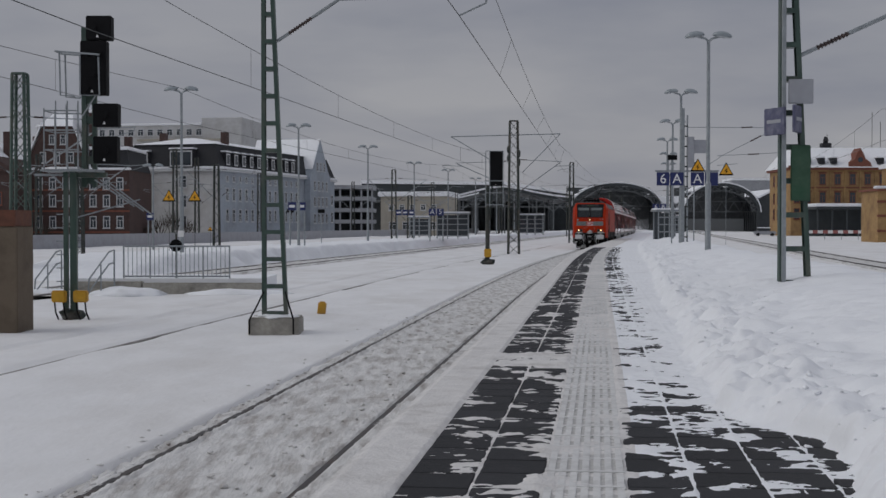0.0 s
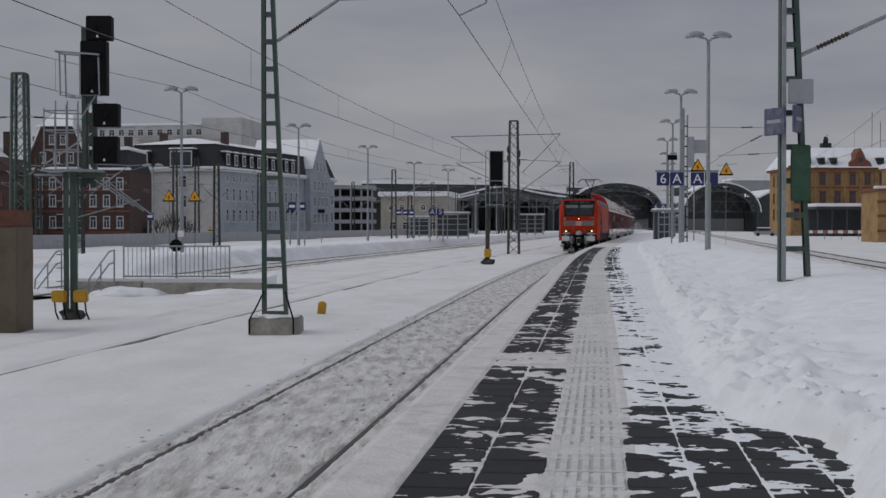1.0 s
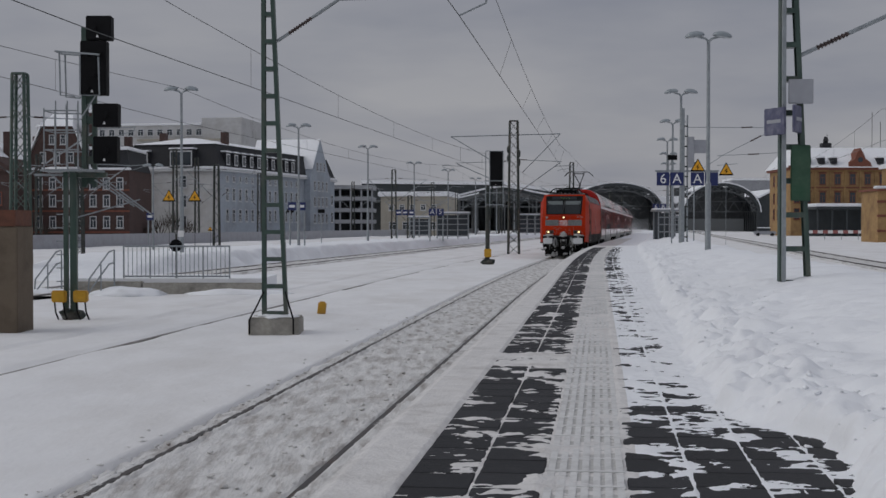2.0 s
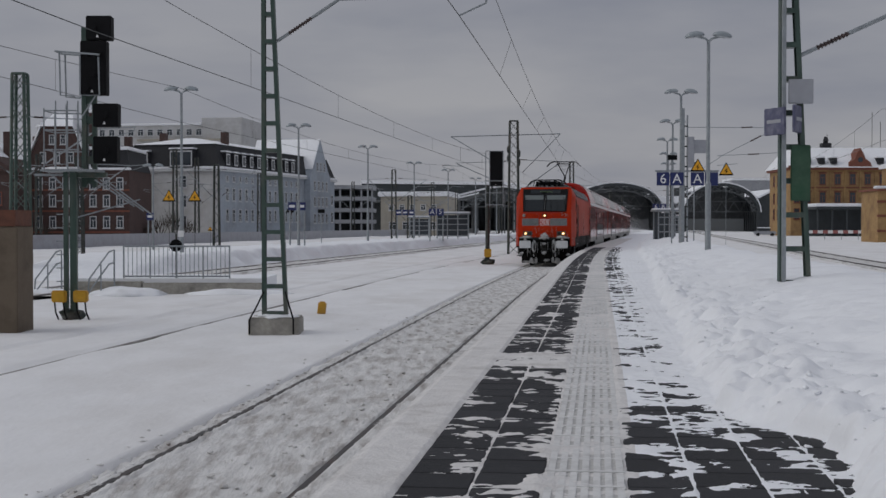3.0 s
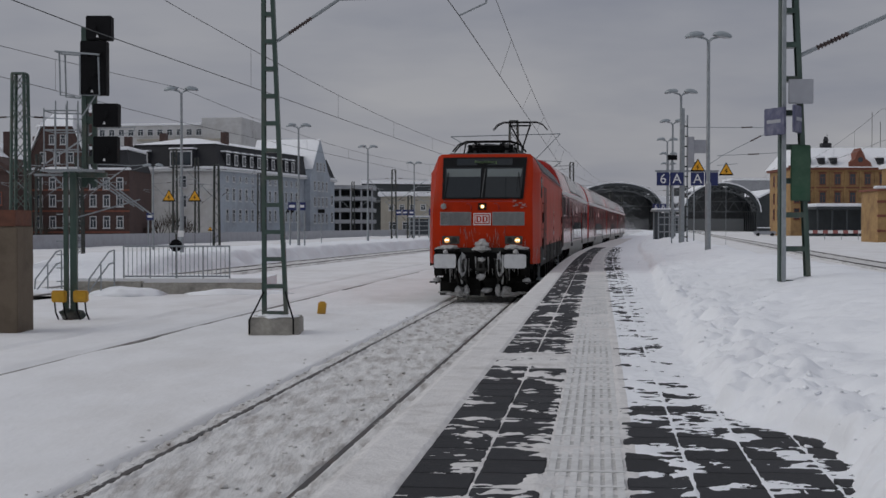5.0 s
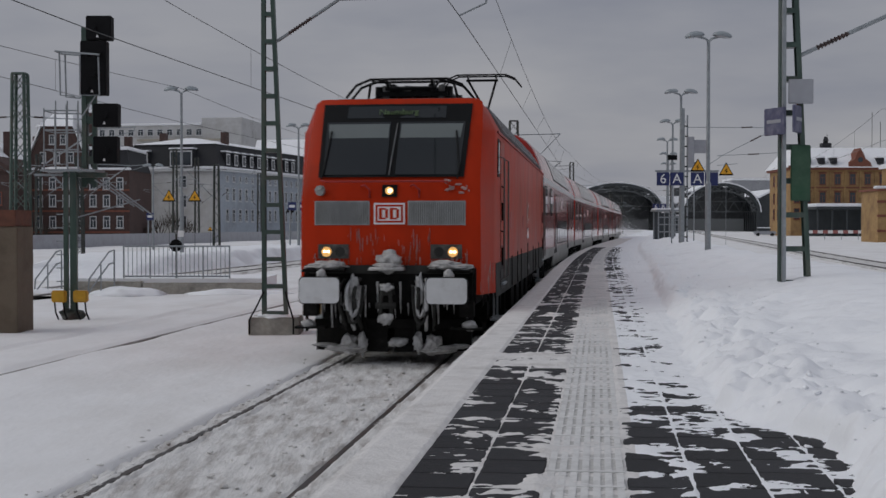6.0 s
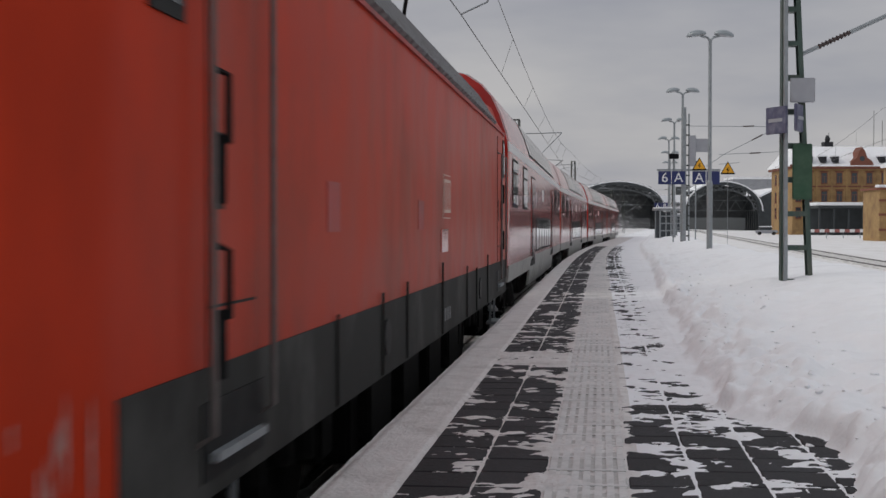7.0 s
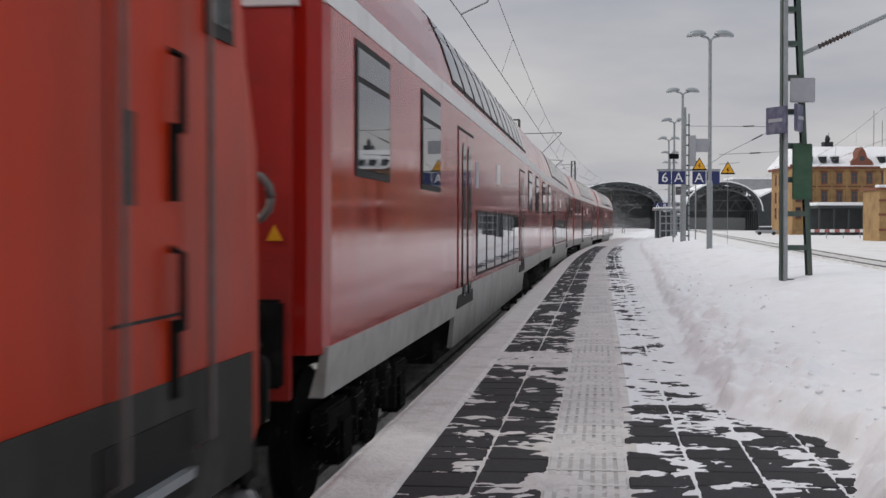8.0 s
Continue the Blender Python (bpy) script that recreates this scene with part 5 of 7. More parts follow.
lamp0 = twin_lamp()
lamp0.matrix_world = pose(8.67, 41.8, 1.12)
for x, y in ((11.0, 59.1), (13.6, 75.7), (16.07, 91.6), (19.3, 109.5), (22.4, 127.0), (25.4, 145.0)):
    copy_thing(lamp0, pose(x, y, 1.10))
for x, y in ((-11.7, 57.2), (-8.8, 77.9), (-5.8, 98.7), (-2.8, 124.0), (0.56, 140.0), (4.2, 165.0), (8.0, 190), (12.0, 215)):
    copy_thing(lamp0, pose(x, y, 1.02))
copy_thing(lamp0, pose(-22.0, 97.0, -0.5))

FROST_BLACK = material("matt_black_signal", (0.005, 0.005, 0.006), 0.7, vary=0.3, scale=14, spec=0.2)


def signal_head(t, x0, x1, z0, z1, y=-0.05, deep=0.28, lamps=()):
    h = part("signal_head", B(x0, x1, y, y + deep, z0, z1, bevel=0.015), FROST_BLACK, t, "matt black signal head")
    for u, v in lamps:
        bm = bmesh.new()
        rod(bm, (u, y - 0.09, v), (u, y + 0.01, v), 0.07, 0.06, n=12)
        part("hood", bm, FROST_BLACK, h)
    bm = bmesh.new()
    prism(bm, [(x0 + (x1 - x0) * 0.46 - 0.03, z0 + 0.05), (x0 + (x1 - x0) * 0.46 + 0.03, z0 + 0.05), (x0 + (x1 - x0) * 0.46, z0 + 0.11)], "y", y - 0.006, y)
    part("mark", bm, WHITE, h)
    return h


sig = thing("main_signal", pose(-7.75, 26.6, 0.0), "tall green main signal with black heads and a service basket", "signal")
for x, w_, mat_ in ((-0.10, 0.09, STEEL_GREEN), (0.06, 0.14, STEEL_GREEN)):
    bm = bmesh.new()
    bar(bm, (x, 0, 0), (x, 0, 3.06), w_, 0.09)
    part("post", bm, mat_, sig, "green steel post")
bm = bmesh.new()
bar(bm, (0.22, 0.28, 2.75), (0.22, 0.28, 6.1), 0.10, 0.12)
bar(bm, (0.43, 0.28, 2.75), (0.43, 0.28, 5.9), 0.09, 0.10)
for i in range(8):
    bar(bm, (0.22, 0.28, 2.9 + 0.42 * i), (0.43, 0.28, 2.9 + 0.42 * i), 0.08, 0.16)
bar(bm, (0.0, 0.12, 3.0), (0.7, 0.22, 3.0), 0.24, 0.10)
part("upper_post", bm, STEEL_GREEN, sig)
signal_head(sig, 0.34, 0.86, 5.80, 6.30, lamps=((0.5, 6.05),))
signal_head(sig, 0.22, 0.76, 4.66, 5.78, lamps=((0.36, 5.5), (0.6, 5.5), (0.5, 5.1), (0.36, 4.8)))
signal_head(sig, 0.48, 1.0, 4.0, 4.48, lamps=((0.74, 4.25),))
signal_head(sig, 0.48, 0.98, 3.24, 3.80, lamps=((0.74, 3.5),))
bm = bmesh.new()
for y in (-0.35, 0.05):
    tube(bm, [(-0.20, y, 5.52), (0.7, y, 5.45)], 0.02)
    tube(bm, [(-0.12, y, 5.50), (-0.10, y, 4.62), (0.2, y, 4.60)], 0.02)
tube(bm, [(-0.20, -0.35, 5.52), (-0.20, 0.05, 5.52)], 0.02)
tube(bm, [(0.3, -0.35, 5.45), (0.3, -0.35, 4.62), (0.7, -0.35, 4.62), (0.68, -0.35, 5.4)], 0.018)
tube(bm, [(0.6, -0.3, 4.6), (0.3, -0.2, 4.2)], 0.018)
part("guard_rail", bm, GALV, sig, "galvanised guard rail round the head")
bm = bmesh.new()
box(bm, -0.5, 0.62, -0.45, 0.35, 3.06, 3.10)
part("basket_floor", bm, GALV, sig, "grating floor with snow")
bm = bmesh.new()
lump(bm, (-0.1, 0, 3.12), (0.36, 0.3, 0.05), 8)
part("basket_snow", bm, SNOW, sig, smooth=True)
for z in (3.5, 3.9, 4.3):
    bm = bmesh.new()
    for y in (-0.42, 0.32):
        tube(bm, [(-0.42, y, z), (0.3, y, z)], 0.015)
    tube(bm, [(-0.42, -0.42, z), (-0.42, 0.32, z)], 0.015)
    part("basket_rail", bm, GALV, sig)
for x in (-0.42, -0.18, 0.06, 0.28):
    bm = bmesh.new()
    for y in (-0.42, 0.32):
        tube(bm, [(x, y, 3.08), (x, y, 4.5 if x > -0.2 else 4.35)], 0.015)
    part("basket_post", bm, GALV, sig)
bm = bmesh.new()
bar(bm, (-0.05, 0, 3.0), (-0.75, 0, 3.0), 0.05, 0.05)
for k in range(3):
    bar(bm, (0.5 + 0.1 * k, 0.05 * k, 2.9), (1.25 + 0.2 * k, 0.3, 2.35 - 0.1 * k), 0.025, 0.03)
bar(bm, (0.05, 0.1, 2.1), (1.35, 0.4, 2.5), 0.02, 0.03)
part("stay", bm, GALV, sig)
bm = bmesh.new()
for i in range(10):
    tube(bm, [(-0.32, 0.05, 0.5 + 0.28 * i), (-0.16, 0.05, 0.5 + 0.28 * i)], 0.012)
part("ladder", bm, GALV, sig)
for x in (-0.31, 0.14):
    p = part("trackside_box", B(x - 0.02, x + 0.26, -0.30, -0.12, 0.36, 0.60, bevel=0.02), YELLOW, sig, "yellow trackside switch box")
    bm = bmesh.new()
    for k in (0.02, 0.2):
        tube(bm, [(x + k, -0.2, 0.38), (x + k + 0.03, -0.22, 0.15), (x + k + 0.1, -0.25, 0.0)], 0.018)
    part("cable", bm, BLACK, sig)
bm = bmesh.new()
lump(bm, (0.02, 0, 0.06), (0.24, 0.2, 0.16), 5, 2, 0.5)
part("post_foot", bm, STEEL_DARK, sig)

sig2 = thing("signal", pose(2.25, 64.5, 0.0), "narrow trackside signal with a tall black head", "signal")
bm = bmesh.new()
rod(bm, (0, 0, 0), (0, 0, 4.0), 0.12, 0.09, n=10)
bar(bm, (0.1, 0, 2.2), (0.25, 0, 4.2), 0.08, 0.08)
part("post", bm, STEEL_DARK, sig2)
signal_head(sig2, 0.10, 0.76, 3.95, 5.72, lamps=((0.3, 5.4), (0.55, 5.0)))
bm = bmesh.new()
for x in (-0.1, 0.1, 0.78):
    tube(bm, [(x, -0.2, 2.9), (x, -0.2, 5.7)], 0.022)
for z in (3.0, 3.6, 4.2, 5.7):
    tube(bm, [(-0.1, -0.2, z), (0.78, -0.2, z)], 0.022)
part("guard_rail", bm, GALV, sig2)
part("trackside_box", B(-0.17, 0.18, -0.25, -0.05, 0.36, 0.78, bevel=0.02), YELLOW, sig2, "yellow switch box")
bm = bmesh.new()
lump(bm, (0, 0, 0.1), (0.3, 0.25, 0.22), 6, 2, 0.6)
part("post_foot", bm, STEEL_DARK, sig2)

yb = part("cable_marker", B(-0.09, 0.09, -0.09, 0.09, -0.05, 0.26, bevel=0.03), YELLOW)
yb.matrix_world = pose(-2.70, 28.3, 0, 4, 6, 10)
tagged(yb, "small yellow cable marker box half buried in snow", "marker")

# brown pillar beside the track
pil = thing("pillar", pose(-8.35, 23.6, -0.1), "speckled brown concrete pillar with a rusty cap", "pillar")
PEBBLE = material("brown_pebbledash", (0.16, 0.125, 0.09), 0.9, vary=0.3, scale=60, bump=0.8, bump_scale=90, grime=(0.11, 0.085, 0.06), grime_scale=2)
RUST = material("rusty_cap", (0.13, 0.05, 0.03), 0.8, vary=0.25, scale=9, bump=0.4)
part("shaft", B(-0.7, 0.63, -0.45, 0.45, 0, 2.03, bevel=0.015), PEBBLE, pil, "pebble-dashed shaft")
part("cap", B(-0.72, 0.60, -0.47, 0.47, 2.03, 2.33, bevel=0.01), RUST, pil, "rust-red cap")

# ---- overhead wires ----
WIRE = material("overhead_copper", (0.07, 0.075, 0.075), 0.5, 0.5, vary=0.2)


def wire_run(o, masts, z_contact, z_carrier, sag, name="overhead_line", r=0.0095, lean=0.0):
    t = thing(name, Matrix(), "thin overhead contact wire hung from its carrier", "wire", "overhead lines")
    low_pts, high_pts = [], []
    for (y0, s0), (y1, s1) in zip(masts, masts[1:]):
        n = 14
        x0, x1 = beside(o + s0, y0)[0], beside(o + s1, y1)[0]
        pc = [(x0 + (x1 - x0) * i / n, y0 + (y1 - y0) * i / n, z_contact) for i in range(n + 1)]
        pk = [(p[0] + lean, p[1], z_carrier - sag * 4 * (i / n) * (1 - i / n)) for i, p in enumerate(pc)]
        low_pts += [pc[0], pc[7]]
        high_pts += pk[:-1]
        for i in (2, 4, 6, 8, 10, 12):
            part("dropper", rod(bmesh.new(), pc[i], pk[i], r * 0.5, n=4), WIRE, t)
    part("contact_wire", tube(bmesh.new(), low_pts + [pc[-1]], r, 5), WIRE, t)
    part("carrier_wire", tube(bmesh.new(), high_pts + [pk[-1]], r * 0.9, 5), WIRE, t)


wire_run(0, [(-40, -0.3), (23.1, 0.42), (87.7, -0.9), (145, 0.2), (200, -0.2), (260, 0.2), (330, -0.2), (430, 0)], 5.74, 7.0, 0.75, lean=0.3)
wire_run(-5.9, [(-30, -0.3), (23.1, -0.2), (87.7, 0.6), (145, 0.5), (200, -0.2), (260, 0.2), (430, 0)], 5.45, 6.75, 0.7)
wire_run(-12.7, [(-30, 0.3), (48.7, -0.3), (110, 0.3), (170, -0.3), (230, 0.3), (430, 0)], 5.9, 7.2, 0.8)
wire_run(16.0, [(10, 0.3), (60, -0.3), (120, 0.3), (180, -0.3), (240, 0.3), (430, 0)], 5.9, 7.4, 0.8)

# ---- platform signs and shelters ----
post = thing("sign_mast", pose(11.05, 58.4, 1.0), "grey ladder post with blue platform signs and a warning triangle", "sign")
bm = bmesh.new()
bar(bm, (-0.10, 0, -0.3), (-0.10, 0, 6.3), 0.16, 0.12)
bar(bm, (0.12, 0.04, -0.3), (0.12, 0.04, 6.0), 0.06, 0.08)
part("post", bm, GALV, post)
for z in range(12):
    part("rung", B(-0.1, 0.14, -0.02, 0.02, 0.4 + 0.46 * z, 0.46 + 0.46 * z), STEEL_DARK, post)
bm = bmesh.new()
rod(bm, (0.15, 0.1, 5.45), (4.7, 0.1, 5.42), 0.014)
rod(bm, (0.9, 0.1, 3.6), (1.8, 0.1, 4.2), 0.014)
rod(bm, (1.8, 0.1, 4.2), (4.2, 0.1, 5.40), 0.014)
rod(bm, (1.5, 0.1, 4.15), (4.3, 0.1, 4.28), 0.014)
part("cross_span", bm, GALV, post, "thin cross-span tubes")
for xa, za in ((2.6, 5.435), (2.9, 4.21), (3.0, 4.80)):
    part("insulator", insulator(bmesh.new(), (xa, 0.1, za), (xa + 0.5, 0.1, za + (0.26 if za > 4.5 and za < 5 else 0.02)), 0.04), BROWN, post)
part("box", B(0.10, 0.40, -0.2, -0.05, 3.6, 5.0, bevel=0.02), GREY_BOX, post, "pale grey cabinet")
part("plate", B(0.40, 1.06, -0.14, -0.1, 4.25, 4.86, bevel=0.01), GREY_BOX, post, "plain grey plate")
part("beam", B(-1.35, 1.55, -0.03, 0.03, 3.40, 3.48), GALV, post)
for x0, x1, ch in ((-1.30, -0.72, "6"), (-0.68, -0.08, "A"), (0.26, 0.86, "A"), (0.90, 1.50, "")):
    p = part("panel", B(x0, x1, -0.12, -0.06, 2.78, 3.38, bevel=0.008), BLUE, post, "dark blue platform panel")
    if ch:
        lettering(ch, 0.62, WHITE, pose((x0 + x1) / 2, -0.124, 3.07, 90), p)


def warning_triangle(x, y, z, s, parent=None):
    p = prism(bmesh.new(), [(-s, 0), (s, 0), (0, s * 1.73)], "y", -0.01, 0.01)
    a = part("warning_triangle", p, BLACK, parent)
    b = part("field", prism(bmesh.new(), [(-s * 0.80, 0.06), (s * 0.80, 0.06), (0, s * 1.52)], "y", -0.018, 0.0), AMBER, a)
    part("bolt", prism(bmesh.new(), [(-0.02, s * 0.25), (0.07, s * 0.62), (0.0, s * 0.60), (0.04, s * 1.0), (-0.08, s * 0.55), (-0.01, s * 0.57)], "y", -0.024, -0.014), BLACK, a)
    a.location = (x, y, z)
    return a


tagged(warning_triangle(0.55, -0.2, 3.42, 0.34, post), "amber triangle with a black bolt")
w2 = thing("warning_sign", pose(11.3, 51.0, 1.0), "amber high-voltage triangle on a wire span", "sign")
tagged(warning_triangle(0, 0, 2.95, 0.30, w2))
bm = bmesh.new()
rod(bm, (-0.35, 0.02, 3.35), (0.45, 0.02, 3.42), 0.012)
rod(bm, (0.0, 0.02, -0.2), (0.0, 0.02, 3.0), 0.008)
part("hanger", bm, GALV, w2)
for x, y, z in ((-13.3, 62, 3.12), (-12.05, 62, 3.12), (-17.5, 96, 1.55)):
    w = thing("warning_sign", pose(x, y, 0), "amber high-voltage triangle beside the catenary", "sign")
    s_ = 0.34 if z > 2 else 0.2
    warning_triangle(0, 0, z, s_, w)
    bm = bmesh.new()
    rod(bm, (0, 0.03, -0.1), (0, 0.03, z + 0.1), 0.012)
    part("post", bm, STEEL_DARK, w)


def platform_sign(x, y, z, chars, size, gap=0.08):
    t = thing("platform_sign", pose(x, y, 0.8), "dark blue platform sign with white characters", "sign", "platform signs")
    n = len(chars)
    for i, ch in enumerate(chars):
        x0 = (i - n / 2) * (size + gap)
        p = part("panel", B(x0, x0 + size, -0.05, 0.05, z - size / 2, z + size / 2), BLUE, t)
        if ch != " ":
            lettering(ch, size * 0.95, WHITE, pose(x0 + size / 2, -0.056, z, 90), p)
        else:
            part("writing_bar", B(x0 + size * 0.15, x0 + size * 0.85, -0.056, -0.052, z - 0.08, z + 0.08), WHITE, p)
    for x0 in (-n / 2 * (size + gap) + 0.1, n / 2 * (size + gap) - 0.15):
        bm = bmesh.new()
        rod(bm, (x0, 0.08, -0.2), (x0, 0.08, z + size / 2), 0.05)
        part("post", bm, GALV, t)
    return t


platform_sign(-0.55, 112.5, 2.35, "A5", 0.62)
platform_sign(-3.4, 116.0, 2.35, "   ", 0.5)
platform_sign(18.0, 106.0, 2.7, "6B", 0.52)
platform_sign(-9.0, 79.0, 2.35, "  ", 0.5)
platform_sign(-20.6, 90.0, 1.8, " ", 0.5)
for x, y, z in ((-9.8, 82.0, 2.9), (-8.0, 84.0, 2.9), (12.2, 62.0, 4.9), (10.94, 61.0, 5.2)):
    t = thing("loudspeaker", pose(x, y, z), "small black platform loudspeaker on a bracket", "loudspeaker", "loudspeakers")
    part("case", B(-0.22, 0.22, -0.12, 0.12, -0.12, 0.12, bevel=0.02), BLACK, t)
    bm = bmesh.new()
    rod(bm, (0, 0.1, -z + 0.6), (0, 0.1, -0.1), 0.03)
    part("bracket", bm, GALV, t)


def shelter(x, y, w, h, deep, label="glazed platform shelter with snow on the roof"):
    t = thing("shelter", pose(x, y, 0.74), label, "shelter", "shelters")
    n = max(2, int(w / 0.9))
    for i in range(n + 1):
        for yy in (0, deep):
            part("post", B(-w / 2 + w * i / n - 0.04, -w / 2 + w * i / n + 0.04, yy - 0.04, yy + 0.04, 0, h), GALV, t)
    for k in range(4):
        part("rail", B(-w / 2, w / 2, -0.03, 0.03, 0.25 + k * h / 4.4, 0.33 + k * h / 4.4), GALV, t)
    part("pane", B(-w / 2, w / 2, deep - 0.02, deep + 0.02, 0.2, h - 0.1), PANE_DULL, t)
    part("roof", B(-w / 2 - 0.2, w / 2 + 0.2, -0.2, deep + 0.2, h, h + 0.1), GALV, t)
    part("roof_snow", B(-w / 2 - 0.18, w / 2 + 0.18, -0.18, deep + 0.18, h + 0.10, h + 0.22, bevel=0.05), SNOW, t)
    return t


shelter(15.6, 88, 1.5, 2.2, 2.0)
shelter(0.9, 118, 2.9, 2.3, 2.0)
shelter(-2.4, 128, 1.9, 2.0, 2.0)
shelter(11.8, 170, 3.2, 2.6, 2.0)
shelter(27.0, 150, 2.0, 2.3, 2.0)

# left island platform
def bank_z(o, y):
    rise = smooth_step(45, 52, y) * smooth_step(-13.7, -14.7, o + 0.35 * fbm(o, y, 1.3, 3)) * smooth_step(-19.6, -18.8, o)
    return -0.06 + 0.80 * rise + (0.10 * fbm(o, y, 1.6, 3) + 0.05 * abs(fbm(o, y, 0.4, 2))) * rise


left_plat = tagged(grid_sheet("platform_left", steps((-19.8, -15.2, 0.4), (-15.2, -13.4, 0.1)), steps((44, 110, 0.35), (110, 340, 2.0)), bank_z, SNOW),
                   "side platform under a bank of shovelled snow", "platform", kind="structure")

# railing and concrete landing beyond the near track
land = thing("landing", pose(-8.0, 36.5, 0.0), "concrete landing edge with drifted snow", "landing")
part("kerb", B(-0.6, 2.8, 0, 0.35, -0.2, 0.30, bevel=0.02), CONCRETE, land, "concrete kerb blocks")
part("kerb", B(-2.6, -0.64, 0, 0.35, -0.2, 0.34, bevel=0.02), CONCRETE, land)
part("slab", B(-2.9, 2.8, 0.36, 3.4, -0.2, 0.42), SNOW, land, "snow covered slab")
bm = bmesh.new()
for c, sz in (((-0.9, -0.4, -0.06), (1.1, 0.7, 0.28)), ((2.3, -0.3, -0.05), (1.6, 0.5, 0.2)), ((-3.4, -0.5, -0.1), (1.2, 0.8, 0.3))):
    lump(bm, c, sz, 11, 3, 0.25)
part("drift", bm, SNOW, land, "rounded snow drift", smooth=True)
rail = thing("railing", pose(-9.25, 36.9, 0.42), "galvanised pedestrian railing with upright bars", "railing")
for z in (0.06, 0.93):
    bm = bmesh.new()
    rod(bm, (0, 0, z), (3.1, 0, z), 0.024)
    part("rail", bm, GALV, rail)
for i in range(25):
    bm = bmesh.new()
    x = 0.02 + 3.06 * i / 24
    rod(bm, (x, 0, 0.06 if i % 6 else -0.15), (x, 0, 0.93), 0.011 if i % 6 else 0.024, n=6)
    part("bar", bm, GALV, rail)
hr = thing("stair_rail", pose(-9.35, 36.3, 0.0), "bent galvanised handrail beside steps", "railing")
for d in (0.0, -1.5):
    for z in (0, -0.35):
        bm = bmesh.new()
        tube(bm, [(d, 0, 1.25 + z), (d - 0.15, 0, 1.2 + z), (d - 0.55, -0.6, 0.45 + z), (d - 0.6, -0.6, -0.1)], 0.025)
        part("rail", bm, GALV, hr)
    bm = bmesh.new()
    rod(bm, (d, 0, -0.1), (d, 0, 1.25), 0.025)
    rod(bm, (d - 0.3, -0.3, -0.1), (d - 0.3, -0.3, 0.85), 0.02)
    part("post", bm, GALV, hr)
stair = thing("steps", pose(-9.4, 36.4, 0), "dark concrete steps partly cleared of snow", "steps")
for i in range(3):
    part("step", B(-1.3, 0.0, 0.25 * i, 0.25 * i + 0.27, -0.1, 0.14 + 0.14 * i, bevel=0.01), CONCRETE, stair)
dsk = thing("round_sign", pose(-7.75, 37.1, 0.42), "black round sign board above the railing", "sign")
bm = bmesh.new()
rod(bm, (0, -0.06, 0.95), (0, -0.03, 0.95), 0.18, n=24)
part("disc", bm, BLACK, dsk)
part("plate", B(0.05, 0.22, -0.03, 0, 1.2, 1.38), WHITE, dsk)
bm = bmesh.new()
rod(bm, (0, 0, 0), (0, 0, 1.3), 0.03)
part("post", bm, STEEL_DARK, dsk)
barrier = tagged(swept("trackside_wall", [(-41, -0.2), (-41, 1.25), (-40.8, 1.25), (-40.8, -0.2)], 50, 330, GREY_BOX, 6.0), "long grey boundary wall behind the tracks", "wall", kind="structure")

# ---- buildings ----
PLASTER_BLUE = material("blue_grey_plaster", (0.36, 0.40, 0.45), 0.9, vary=0.08, scale=1.5, grime=(0.29, 0.31, 0.34), grime_scale=0.3)
PLASTER_WHITE = material("pale_plaster", (0.50, 0.50, 0.50), 0.9, vary=0.07, scale=1.5, grime=(0.40, 0.39, 0.38), grime_scale=0.3)
SLATE = material("dark_slate", (0.020, 0.021, 0.025), 0.8, vary=0.25, scale=4)
BRICK_RED = material("dark_red_brick", (0.078, 0.047, 0.041), 0.9, vary=0.25, scale=5, grime=(0.055, 0.035, 0.031), grime_scale=0.5)
BRICK_YELLOW = material("yellow_brick", (0.37, 0.235, 0.105), 0.9, vary=0.2, scale=4, grime=(0.22, 0.13, 0.065), grime_scale=0.5)
BRICK_BAND = material("red_brick_band", (0.20, 0.075, 0.05), 0.9, vary=0.2, scale=4)
BEIGE = material("beige_render", (0.40, 0.37, 0.31), 0.9, vary=0.08, scale=1, grime=(0.30, 0.28, 0.24), grime_scale=0.3)
FAR_GREY = material("far_grey_cladding", (0.33, 0.34, 0.36), 0.8, vary=0.06, scale=0.5, grime=(0.27, 0.28, 0.30), grime_scale=0.1)
HALL_STEEL = material("hall_dark_steel", (0.045, 0.052, 0.056), 0.6, 0.2, vary=0.2, scale=0.8)
HALL_TRUSS = material("grey_truss_steel", (0.14, 0.15, 0.155), 0.6, 0.2, vary=0.2, scale=0.8)
# dark tone that carries the shade inside the sheds
HALL_SHADE = material("hall_interior_shade", (0.075, 0.082, 0.086), 0.4, vary=0.2, scale=0.6)
WFRAME = material("white_window_frame", (0.55, 0.56, 0.57), 0.6, vary=0.05)


